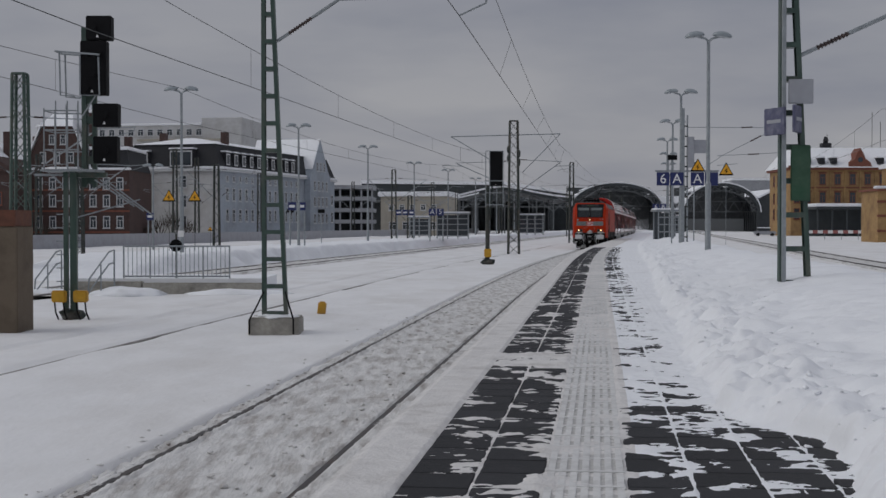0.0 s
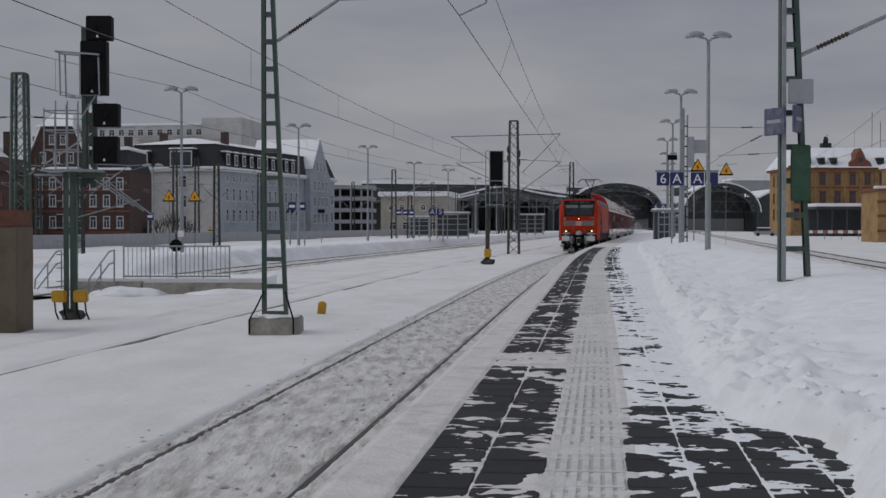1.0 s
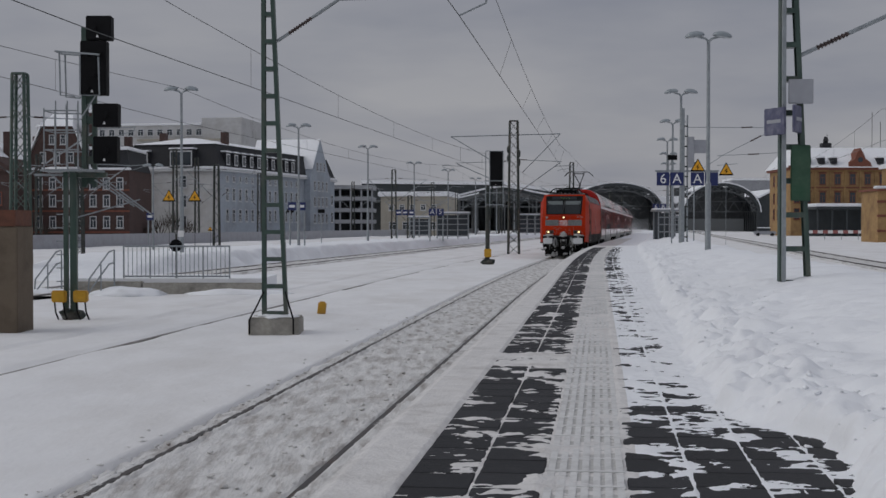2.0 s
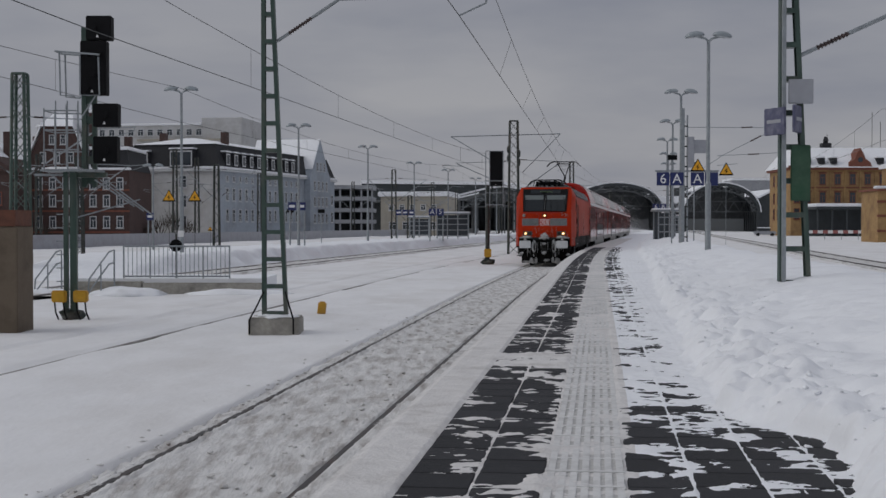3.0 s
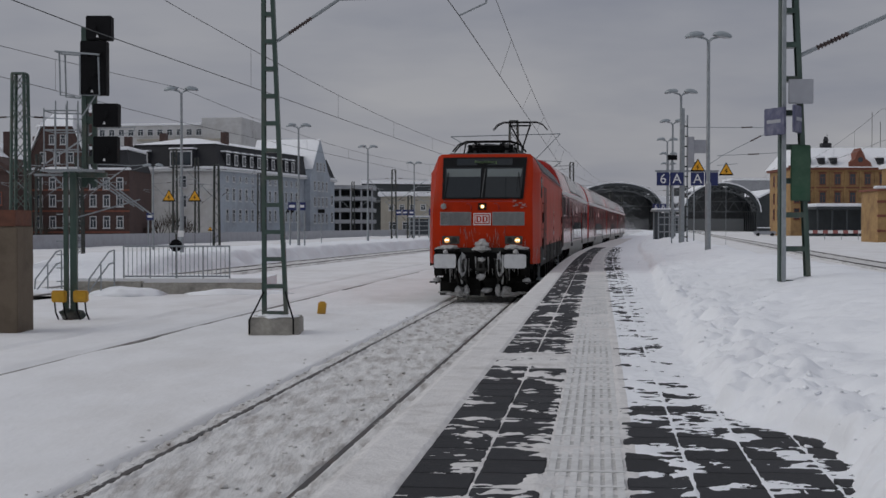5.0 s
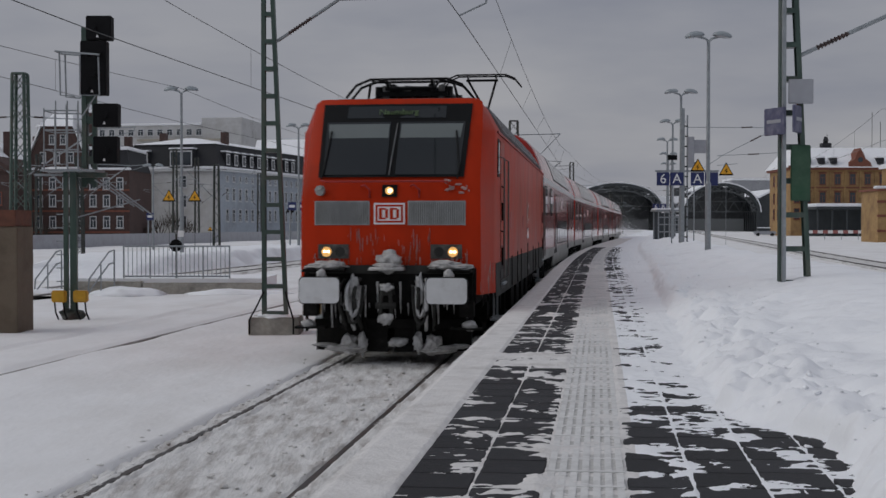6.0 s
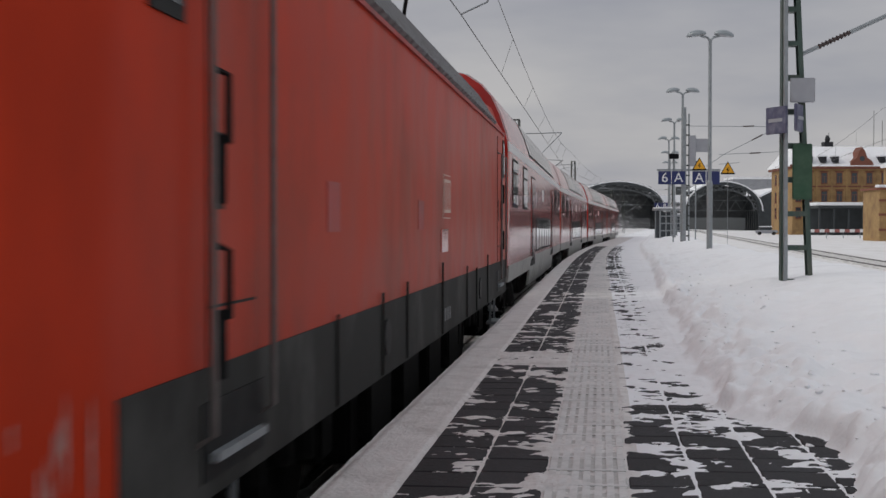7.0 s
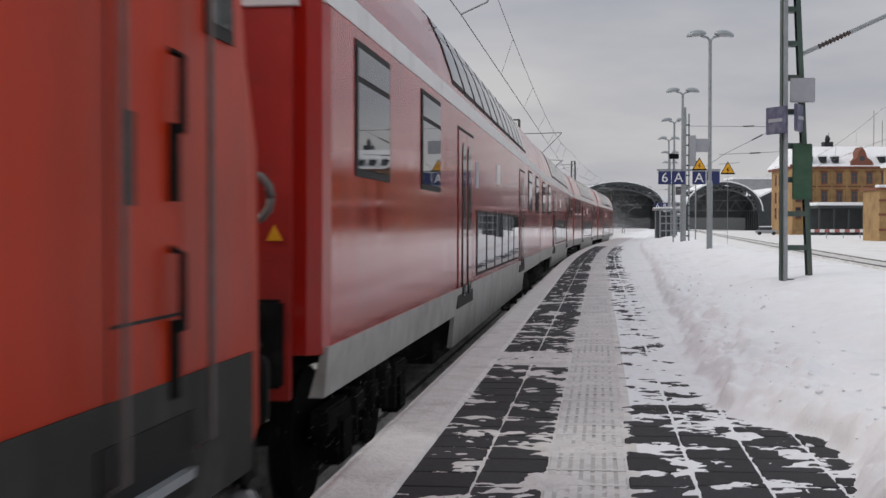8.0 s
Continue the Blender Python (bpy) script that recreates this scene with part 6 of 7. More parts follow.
def window(parent, w, h, m, frame_mat=WFRAME, bars=True):
    """A framed window set on a facade that faces -y of m."""
    f = min(0.12, w * 0.12)
    bm = bmesh.new()
    loops = []
    for y, g in ((-0.06, 0), (-0.06, f), (0.05, f), (0.05, 0)):
        loops.append([bm.verts.new(p) for p in ((-w / 2 + g, y, g), (w / 2 - g, y, g), (w / 2 - g, y, h - g), (-w / 2 + g, y, h - g))])
    for p, q in zip(loops, loops[1:] + loops[:1]):
        for i in range(4):
            bm.faces.new((p[i], p[(i + 1) % 4], q[(i + 1) % 4], q[i]))
    a = part("window", bm, frame_mat, parent)
    a.matrix_basis = m
    part("pane", B(-w / 2 + f * 0.9, w / 2 - f * 0.9, -0.012, 0.03, f * 0.9, h - f * 0.9), PANE_DULL, a)
    part("sill", B(-w / 2 - 0.08, w / 2 + 0.08, -0.16, 0.05, -0.10, -0.01), frame_mat, a)
    if bars:
        part("glazing_bar", B(-f / 3, f / 3, -0.05, 0.0, f, h * 0.64), frame_mat, a)
        part("transom", B(-w / 2 + f, w / 2 - f, -0.045, 0.0, h * 0.64, h * 0.64 + f * 0.6), frame_mat, a)
    return a


def rows_of_windows(parent, x0, x1, n, zs, w, h, m, frame_mat=WFRAME):
    first_ = None
    for z in zs:
        for i in range(n):
            mm = m @ pose(x0 + (x1 - x0) * (i + 0.5) / n, 0, z)
            if first_ is None:
                first_ = window(parent, w, h, mm, frame_mat)
            else:
                c = first_.copy()
                scene.collection.objects.link(c)
                c.matrix_basis = mm
                for ch in first_.children:
                    d = ch.copy()
                    scene.collection.objects.link(d)
                    d.parent = c


# blue-grey house with a mansard roof: its own y runs along the tracks
blue = thing("apartment_house", pose(-35.8, 205, 0, 0, 0, -14.6), "blue-grey rendered house with a dark snow-capped mansard roof", "house")
part("wall", B(-17.0, 0, 0.02, 55, -0.5, 10.9), PLASTER_BLUE, blue, "blue-grey rendered wall")
part("front_wall", B(-17.0, -0.25, -0.35, 0.0, -0.5, 10.9), PLASTER_WHITE, blue, "pale rendered end wall")
bm = bmesh.new()
loft(bm, [[(-17.2, -0.5, 11.1), (0.3, -0.5, 11.1), (0.3, 55, 11.1), (-17.2, 55, 11.1)], [(-15.6, 1.0, 15.2), (-1.3, 1.0, 15.2), (-1.3, 54, 15.2), (-15.6, 54, 15.2)]])
part("mansard", bm, SLATE, blue, "dark slate mansard slope")
bm = bmesh.new()
loft(bm, [[(-15.9, 0.7, 15.2), (-1.0, 0.7, 15.2), (-1.0, 54.3, 15.2), (-15.9, 54.3, 15.2)], [(-9.2, 7, 16.6), (-7.6, 7, 16.6), (-7.6, 48, 16.6), (-9.2, 48, 16.6)]])
part("roof", bm, SNOW, blue, "snow covered flat roof")
part("cornice", B(-17.5, 0.6, -0.8, 55.2, 10.75, 11.08), WFRAME, blue)
part("eave_snow", B(-17.4, 0.5, -0.7, 55.1, 11.09, 11.5, bevel=0.12), SNOW, blue, "snow lying along the eaves")
right_face = pose(0, 0, 0, 0, 0, 90)
rows_of_windows(blue, 1.5, 35, 13, (2.6, 6.0), 1.1, 2.1, right_face @ pose(0, -0.02, 0))
rows_of_windows(blue, 1.5, 35, 13, (9.1,), 0.9, 1.0, right_face @ pose(0, -0.02, 0))
rows_of_windows(blue, -8.6, -4.0, 1, (1.6, 4.9, 8.1), 1.4, 2.0, pose(0, -0.37, 0))
rows_of_windows(blue, -15.5, -11.0, 1, (1.6, 4.9, 8.1), 1.2, 1.8, pose(0, -0.37, 0))


def dormer(parent, m, w=1.7, h=2.3):
    d = part("dormer", B(-w / 2, w / 2, 0, 2.2, 0, h), SLATE, parent, "slate dormer with a white window")
    d.matrix_basis = m
    part("dormer_window", B(-w / 2 + 0.15, w / 2 - 0.15, -0.05, 0.02, 0.2, h - 0.25), WFRAME, d)
    part("dormer_pane", B(-w / 2 + 0.35, w / 2 - 0.35, -0.07, 0.0, 0.4, h - 0.45), PANE_DULL, d)
    part("dormer_snow", B(-w / 2 - 0.1, w / 2 + 0.1, -0.15, 2.3, h, h + 0.25, bevel=0.08), SNOW, d)
    return d


for i in range(10):
    dormer(blue, right_face @ pose(3.0 + 3.2 * i, -0.1, 11.6))
dormer(blue, pose(-13.2, -0.4, 11.7))
dormer(blue, pose(-6.4, -0.8, 11.3), 4.2, 3.0)
gab = part("gable", prism(bmesh.new(), [(38.0, -0.5), (49.2, -0.5), (49.2, 11.2), (47.5, 13.0), (43.6, 18.4), (39.7, 13.0), (38.0, 11.2)], "x", -12, 1.2), PLASTER_BLUE, blue, "steep blue-grey gable")
bm = bmesh.new()
for a_, b_ in (((39.4, 12.7), (43.6, 18.6)), ((43.6, 18.6), (47.8, 12.7))):
    bar(bm, (-5.4, a_[0], a_[1]), (-5.4, b_[0], b_[1]), 13.0, 0.35)
part("gable_snow", bm, SNOW, blue)
rows_of_windows(blue, 49.6, 54.6, 2, (2.6, 6.0), 1.1, 2.1, right_face @ pose(0, -0.02, 0))
rows_of_windows(blue, 39.2, 48.0, 4, (2.4, 5.6, 8.6), 1.0, 1.9, right_face @ pose(0, -1.22, 0))
rows_of_windows(blue, 40.8, 46.4, 3, (12.4,), 0.9, 1.7, right_face @ pose(0, -1.22, 0))
bm = bmesh.new()
for x in (-14.2, -3.0):
    box(bm, x - 0.5, x + 0.5, 8, 9.2, 15.5, 17.6)
part("chimney", bm, BRICK_RED, blue)
for z in (1.5, 4.8, 8.0):
    bb = part("balcony", B(-15.9, -13.0, -1.5, -0.36, z - 0.15, z), CONCRETE, blue)
    part("balcony_rail", B(-15.9, -13.0, -1.5, -1.45, z, z + 1.0), GALV, bb)

white_block = thing("office_block", pose(-62, 285, 0, 0, 0, -8), "long pale office block behind the house", "building")
part("wall", B(-30, 17.6, 0, 18, -1, 24.3), PLASTER_WHITE, white_block)
part("upper_wall", B(8.5, 17.6, 0.2, 17, 24.3, 25.9), PLASTER_WHITE, white_block)
part("roof_snow", B(-30.3, 8.4, -0.3, 18, 24.3, 24.8, bevel=0.1), SNOW, white_block)
rows_of_windows(white_block, -27, 9, 16, (18.5, 22.0), 1.4, 1.5, pose(0, -0.02, 0))
part("canopy", B(-6, 13, -1.4, -0.1, 20.8, 21.2), BEIGE, white_block)


def brick_house(x, y, w, d, h, roof_h, label, turn=0.0, n=4):
    t = thing("brick_house", pose(x, y, 0, 0, 0, turn), label, "house", "brick houses")
    part("wall", B(0, w, 0, d, -1, h), BRICK_RED, t, "dark red brick wall")
    part("roof", prism(bmesh.new(), [(-0.4, h), (w + 0.4, h), (w / 2, h + roof_h)], "y", -0.4, d + 0.4), BRICK_RED, t, "steep tiled roof")
    bm = bmesh.new()
    for k in (-1, 1):
        bar(bm, (w / 2 + k * (w * 0.27), d / 2 + 0.6, h + roof_h * 0.46 + 0.12), (w / 2 + k * 0.2, d / 2 + 0.6, h + roof_h + 0.12), d, 0.22)
    part("roof_snow", bm, SNOW, t, "patchy snow on the roof")
    rows_of_windows(t, 0.8, w - 0.8, n, [1.5 + 3.3 * i for i in range(int((h - 1) / 3.3))], 1.1, 1.9, pose(0, -0.02, 0), BRICK_BAND)
    part("chimney", B(w * 0.7, w * 0.7 + 1, d * 0.4, d * 0.4 + 1.2, h + roof_h * 0.3, h + roof_h + 1.5), BRICK_RED, t)
    return t


brick_house(-71, 178, 11, 15, 9.5, 4.5, "low dark brick house with snow on its roof")

terrace = thing("brick_terrace", pose(-62, 185, 0), "long dark red brick terrace with a steep snow-capped gable", "house", "brick houses")
part("wall", B(0, 16.6, 0, 14, -1, 10.0), BRICK_RED, terrace, "dark red brick wall")
part("gable", prism(bmesh.new(), [(1.5, 10.0), (10.8, 10.0), (8.3, 16.4), (4.2, 16.4)], "y", -0.3, 11), BRICK_RED, terrace, "steep brick gable")
part("ledge_snow", B(-0.2, 16.8, -0.5, 0.6, 10.0, 10.35, bevel=0.1), SNOW, terrace, "snow along the ledge")
bm = bmesh.new()
loft(bm, [[(3.7, -0.8, 16.3), (8.8, -0.8, 16.3), (8.8, 11, 16.3), (3.7, 11, 16.3)], [(5.0, 2.6, 18.5), (7.7, 2.6, 18.5), (7.7, 9, 18.5), (5.0, 9, 18.5)]])
part("roof", bm, SNOW, terrace, "snow on the clipped gable roof")
for (xa, za), (xb, zb) in (((1.2, 9.8), (4.0, 16.4)), ((8.5, 16.4), (11.1, 9.8))):
    part("verge_snow", loft(bmesh.new(), [[(xa, -0.5, za), (xa, 10, za), (xa, 10, za + 0.5), (xa, -0.5, za + 0.5)], [(xb, -0.5, zb), (xb, 10, zb), (xb, 10, zb + 0.5), (xb, -0.5, zb + 0.5)]]), SNOW, terrace, "snow on the sloping verge")
bm = bmesh.new()
loft(bm, [[(10.6, -0.1, 10.0), (16.7, -0.1, 10.0), (16.7, 13, 10.0), (10.6, 13, 10.0)], [(10.6, 1.2, 13.0), (16.0, 1.2, 13.0), (16.0, 12, 13.0), (10.6, 12, 13.0)]])
part("mansard", bm, SLATE, terrace, "dark slate slope")
part("roof_snow", B(10.4, 16.3, 0.9, 12.2, 13.0, 13.5, bevel=0.12), SNOW, terrace)
part("turret", B(9.5, 10.9, 1.2, 2.8, 10.0, 18.4), BRICK_RED, terrace, "slim brick stack")
part("turret_snow", B(9.4, 11.0, 1.1, 2.9, 18.4, 18.8, bevel=0.1), SNOW, terrace)
for x in (1.0, 14.6):
    part("chimney", B(x, x + 1.0, 5, 6.2, 10.2, 15.2), BRICK_RED, terrace)
rows_of_windows(terrace, 0.6, 16.2, 8, (1.6, 4.7, 7.2), 1.0, 1.75, pose(0, -0.02, 0))
rows_of_windows(terrace, 3.2, 9.2, 3, (11.0,), 0.9, 1.6, pose(0, -0.32, 0))
rows_of_windows(terrace, 4.7, 7.9, 2, (13.7,), 0.8, 1.4, pose(0, -0.32, 0))
for i in range(4):
    part("brick_band", B(0.0, 16.6, -0.07, -0.003, 0.9 + 3.05 * i, 1.15 + 3.05 * i), BRICK_BAND, terrace)

TWIG = material("bare_twigs", (0.055, 0.042, 0.032), 0.9, vary=0.3)


def shrub(x, y, h, seed):
    """A leafless bush: stems that fork twice."""
    t = thing("bare_shrub", pose(x, y, 0), "leafless brown shrub in the snow by the wall", "shrub", "bare shrubs")
    rnd = random.Random(seed)
    bm = bmesh.new()
    for _ in range(14):
        p = Vector((rnd.gauss(0, 0.35), rnd.gauss(0, 0.3), -0.1))
        d = Vector((rnd.gauss(0, 0.3), rnd.gauss(0, 0.3), 1)).normalized()
        q = p + d * h * rnd.uniform(0.35, 0.6)
        rod(bm, p, q, 0.05, 0.035, n=4)
        for _ in range(5):
            e = (d + Vector((rnd.gauss(0, 0.45), rnd.gauss(0, 0.45), rnd.gauss(0, 0.2)))).normalized()
            r = q + e * h * rnd.uniform(0.2, 0.45)
            rod(bm, q, r, 0.03, 0.015, n=4)
    part("twigs", bm, TWIG, t)


for i, (x, y, h) in enumerate(((-43.5, 196, 4.2), (-41.6, 198, 5.0), (-39.8, 199, 3.4), (-45.5, 194, 3.0), (-52.0, 180, 4.0), (-56.0, 180, 2.6))):
    shrub(x, y, h, 300 + i)

beige = thing("station_annex", pose(-11.6, 238, 0, 0, 0, -8), "low beige rendered annex with a snowy roof", "building")
part("wall", B(0, 12.5, 0, 14, -0.5, 7.4), BEIGE, beige)
part("roof", B(-0.5, 13, -0.5, 14.5, 7.4, 8.3, bevel=0.15), SNOW, beige, "snow covered roof")
rows_of_windows(beige, 1.0, 11, 4, (1.2,), 1.4, 1.5, pose(0, -0.02, 0))
rows_of_windows(beige, 1.0, 11, 5, (4.8,), 1.0, 1.1, pose(0, -0.02, 0))
deck = thing("parking_deck", pose(-29.5, 300, 0), "open grey parking deck in the distance", "building")
for z in (2.5, 5.2, 7.9, 10.6):
    part("floor_slab", B(0, 13, 0, 16, z, z + 0.9), FAR_GREY, deck)
for i in range(6):
    part("column", B(0.1 + 2.5 * i, 0.5 + 2.5 * i, 0.3, 0.7, -0.5, 10.6), FAR_GREY, deck)
part("core", B(0.5, 12.5, 12, 15.5, -0.5, 11.0), HALL_STEEL, deck)


# ---- the train shed ----
def arch_hall(name, x0, x1, z_spring, z_top, y0, y1, label, screen):
    t = thing(name, Matrix(), label, "train shed", "train sheds")
    n = 16
    xc, w = (x0 + x1) / 2, (x1 - x0) / 2
    arc = lambda g: [(xc - (w + g) * math.cos(math.pi * i / n), z_spring + (z_top - z_spring + g) * math.sin(math.pi * i / n)) for i in range(n + 1)]
    shell = lambda g0, g1: arc(g1) + arc(g0)[::-1]

    def ribbon(g0, g1, ya, yb, mat, nm, lab=""):
        bm = bmesh.new()
        o = shell(g0, g1)
        loft(bm, [[(px, ya, pz) for px, pz in o], [(px, yb, pz) for px, pz in o]])
        return part(nm, bm, mat, t, lab)
    # bands of roofing with open rooflights between them
    def band(i0, i1, g0, g1, ya, yb, mat, nm, lab):
        o = arc(g1)[i0:i1 + 1] + arc(g0)[i0:i1 + 1][::-1]
        part(nm, loft(bmesh.new(), [[(px, ya, pz) for px, pz in o], [(px, yb, pz) for px, pz in o]]), mat, t, lab)
    for i0, i1 in ((0, 3), (4, 6), (7, 9), (10, 12), (13, 16)):
        band(i0, i1, 0.0, 0.35, y0, y1, HALL_STEEL, "vault", "dark steel vault between rooflights")
        band(i0, i1, 0.36, 0.85, y0 + 1.0, y1, SNOW, "roof_snow", "snow lying over the vault")
    # lattice girder under the front arch
    bm = bmesh.new()
    up, dn = arc(-0.5), arc(-2.1)
    for i in range(n):
        for p, q in ((dn[i], dn[i + 1]), (up[i], dn[i + 1]), (dn[i], up[i + 1])):
            bar(bm, (p[0], y0, p[1]), (q[0], y0, q[1]), 0.22, 0.22)
    for k in range(1, 6):
        x = x0 + (x1 - x0) * k / 6
        bar(bm, (x, y0 + 9, z_spring + 0.2), (x + (x1 - x0) / 12, y0 + 9, z_spring + 3.6), 0.16, 0.16)
        bar(bm, (x, y0 + 9, z_spring + 0.2), (x - (x1 - x0) / 12, y0 + 9, z_spring + 3.6), 0.16, 0.16)
    bar(bm, (x0, y0 + 9, z_spring + 0.2), (x1, y0 + 9, z_spring + 0.2), 0.2, 0.3)
    bar(bm, (x0, y0 + 9, z_spring + 3.7), (x1, y0 + 9, z_spring + 3.7), 0.2, 0.3)
    part("lattice_girder", bm, HALL_TRUSS, t, "grey lattice girders and ties")
    ribbon(-0.5, 0.5, y0 - 0.8, y0 + 0.6, HALL_STEEL, "front_arch", "dark front arch")
    ribbon(0.51, 0.95, y0 - 0.7, y0 + 0.6, SNOW, "arch_snow", "snow on the front arch")
    for i in range(1, n):
        a, b = arc(-0.3)[i], (arc(-0.3)[i][0], max(z_spring + 1.0, z_spring + (arc(-0.3)[i][1] - z_spring) * 0.55))
        bm = bmesh.new()
        bar(bm, (a[0], y0 + 1, a[1]), (b[0], y0 + 1, b[1]), 0.2, 0.2)
        part("glazing_bar", bm, HALL_STEEL, t)
    # added screen, its dark colour gives the shaded interior; open below for bright snow
    part("end_screen", B(x0, x1, y1 - 1, y1 - 0.6, screen, z_top - 0.4), HALL_SHADE, t, "dark end screen added for the shed's inner shade")
    for k in range(6):
        yy = y0 + 12 + k * (y1 - y0 - 14) / 6
        ribbon(-0.6, -0.02, yy, yy + 0.5, HALL_STEEL, "rib")
    for x in (x0, x1):
        for k in range(7):
            yy = y0 + k * (y1 - y0) / 7
            part("column", B(x - 0.6, x + 0.6, yy, yy + 1.0, -0.5, z_spring), HALL_STEEL, t)
        part("side_wall", B(x - 0.2, x + 0.2, y0 + 2, y1, 5.5, z_spring), HALL_SHADE, t)
    return t


arch_hall("train_shed", 44, 73, 8.5, 15.8, 430, 452, "arched steel train shed dark inside, snow on its vault", 4.2)
arch_hall("train_shed", 80.5, 105, 6.5, 15.6, 425, 446, "second arched train shed open to the tracks", 4.4)
low = thing("low_shed", Matrix(), "flat dark platform roof with a snowy edge", "platform roof")
part("roof", prism(bmesh.new(), [(-27, 10.6), (43, 10.0), (43, 12.2), (20, 15.5), (-27, 16.0)], "y", 425, 560), HALL_STEEL, low)
part("roof_snow", prism(bmesh.new(), [(-27.4, 16.02), (20.2, 15.52), (43.5, 12.22), (43.5, 13.2), (20.2, 16.6), (-27.4, 17.1)], "y", 424.5, 560), SNOW, low)
for i in range(12):
    part("column", B(-26 + 6.2 * i, -25.3 + 6.2 * i, 428, 428.7, -0.5, 10.5), HALL_STEEL, low)
part("back_wall", B(-27, 47, 480, 480.5, -0.5, 10.5), HALL_STEEL, low)
# curved platform roof before the sheds
hump = thing("platform_roof", pose(0, 300, 0), "curved grey platform roof with snow on top and slim columns", "platform roof")
crest = [(0.8, 8.3), (4.0, 9.0), (7.5, 9.9), (11, 10.7), (14.5, 11.0), (18, 10.5), (22, 9.6), (26, 8.9), (29.8, 8.5)]
part("roof", loft(bmesh.new(), [[(px, yy, pz) for px, pz in crest] + [(px, yy, pz - 0.7) for px, pz in crest[::-1]] for yy in (0, 28)]), HALL_STEEL, hump)
part("roof_snow", loft(bmesh.new(), [[(px, yy, pz + 0.42) for px, pz in crest] + [(px, yy, pz + 0.01) for px, pz in crest[::-1]] for yy in (-0.3, 28)]), SNOW, hump, "snow along the curved roof")
for px, pz in crest[1:-1]:
    for yy in (0.5, 14, 27):
        part("column", rod(bmesh.new(), (px, yy, -0.2), (px, yy, pz - 0.7), 0.16, n=8), HALL_TRUSS, hump)
    part("strut", bar(bmesh.new(), (px, 0.5, pz - 3.6), (px + 2.6, 0.5, pz - 0.9 - 0.3), 0.18, 0.18), HALL_TRUSS, hump)
    part("strut", bar(bmesh.new(), (px, 0.5, pz - 3.6), (px - 2.6, 0.5, pz - 1.3 - 0.3), 0.18, 0.18), HALL_TRUSS, hump)
part("tie", bar(bmesh.new(), (0.8, 0.5, 6.4), (29.8, 0.5, 6.4), 0.16, 0.25), HALL_TRUSS, hump)
slope_roof = thing("platform_roof", pose(0, 285, 0), "sloping pale platform roof edge with snow", "platform roof")
part("roof", prism(bmesh.new(), [(-3.5, 5.9), (8.0, 8.6), (8.0, 9.1), (-3.5, 6.4)], "y", 0, 12), HALL_TRUSS, slope_roof)
part("roof_snow", prism(bmesh.new(), [(-3.6, 6.42), (8.0, 9.12), (8.0, 9.45), (-3.6, 6.75)], "y", -0.2, 12), SNOW, slope_roof)
for px in (-2.5, 1.0, 4.5, 7.5):
    part("column", rod(bmesh.new(), (px, 0.5, -0.2), (px, 0.5, 6.1 + 0.235 * (px + 3.5)), 0.15, n=8), HALL_TRUSS, slope_roof)
wing = thing("shed_wing", Matrix(), "dark side wing of the shed with a snowy slope", "building")
part("wall", prism(bmesh.new(), [(105.6, -0.5), (110, -0.5), (110, 13.4), (105.6, 11.2)], "y", 426, 560), HALL_STEEL, wing)
part("roof_snow", prism(bmesh.new(), [(105.4, 11.2), (110.2, 13.6), (110.2, 14.3), (105.4, 11.9)], "y", 425.6, 560), SNOW, wing)
part("link_roof", prism(bmesh.new(), [(73, 9.5), (80.5, 9.5), (80.5, 12.0), (73, 12.0)], "y", 432, 560), SNOW, wing)
# added backdrop row; walls coloured dark for the shade seen through the arches
TOWN = material("shade_dark_walls", (0.055, 0.058, 0.06), 0.9, vary=0.3, scale=0.12, grime=(0.10, 0.10, 0.105), grime_scale=0.05)
for i, (x, w, h) in enumerate(((50, 34, 8.5), (86, 30, 7.0), (118, 40, 9.5), (162, 60, 8.0), (-40, 55, 10.0), (-110, 60, 9.0), (-180, 60, 11.0))):
    t = thing("distant_building", pose(x, 650 + 9 * i, 0), "added far building with shade-dark walls and snow on its roof", "building", "distant buildings")
    part("wall", B(0, w, 0, 14, -1, h), TOWN, t)
    part("roof_snow", B(-0.3, w + 0.3, -0.3, 14, h, h + 0.8, bevel=0.2), SNOW, t)
far_hotel = thing("far_block", pose(150, 620, 0), "long grey block behind the sheds", "building")
part("wall", B(-10, 32, 0, 20, -1, 24), FAR_GREY, far_hotel)
part("roof_snow", B(-10.3, 32.3, -0.3, 20, 24, 25), SNOW, far_hotel)

# yellow brick station building
yel = thing("station_building", pose(65.4, 251, 0), "yellow brick station building under a snowy roof", "building")
part("wall", B(2.9, 40, 0, 16, -0.5, 13.0), BRICK_YELLOW, yel, "yellow brick wall")
part("corner_wing", B(2.6, 4.9, -1.2, 3, -0.5, 13.4), BRICK_YELLOW, yel, "projecting yellow brick wing")
part("cornice", B(2.3, 40.5, -0.6, 16.5, 12.9, 13.35), BRICK_BAND, yel)
part("cornice", B(2.2, 5.3, -1.6, -0.62, 13.3, 13.7), BRICK_BAND, yel)
part("string_course", B(4.9, 40, -0.12, -0.002, 9.3, 9.6), BRICK_BAND, yel)
bm = bmesh.new()
loft(bm, [[(2.1, -0.8, 13.36), (41, -0.8, 13.36), (41, 17, 13.36), (2.1, 17, 13.36)], [(4.6, 5.5, 17.6), (39, 5.5, 17.6), (39, 12, 17.6), (4.6, 12, 17.6)]])
part("roof", bm, SNOW, yel, "deep snow on the hipped roof")
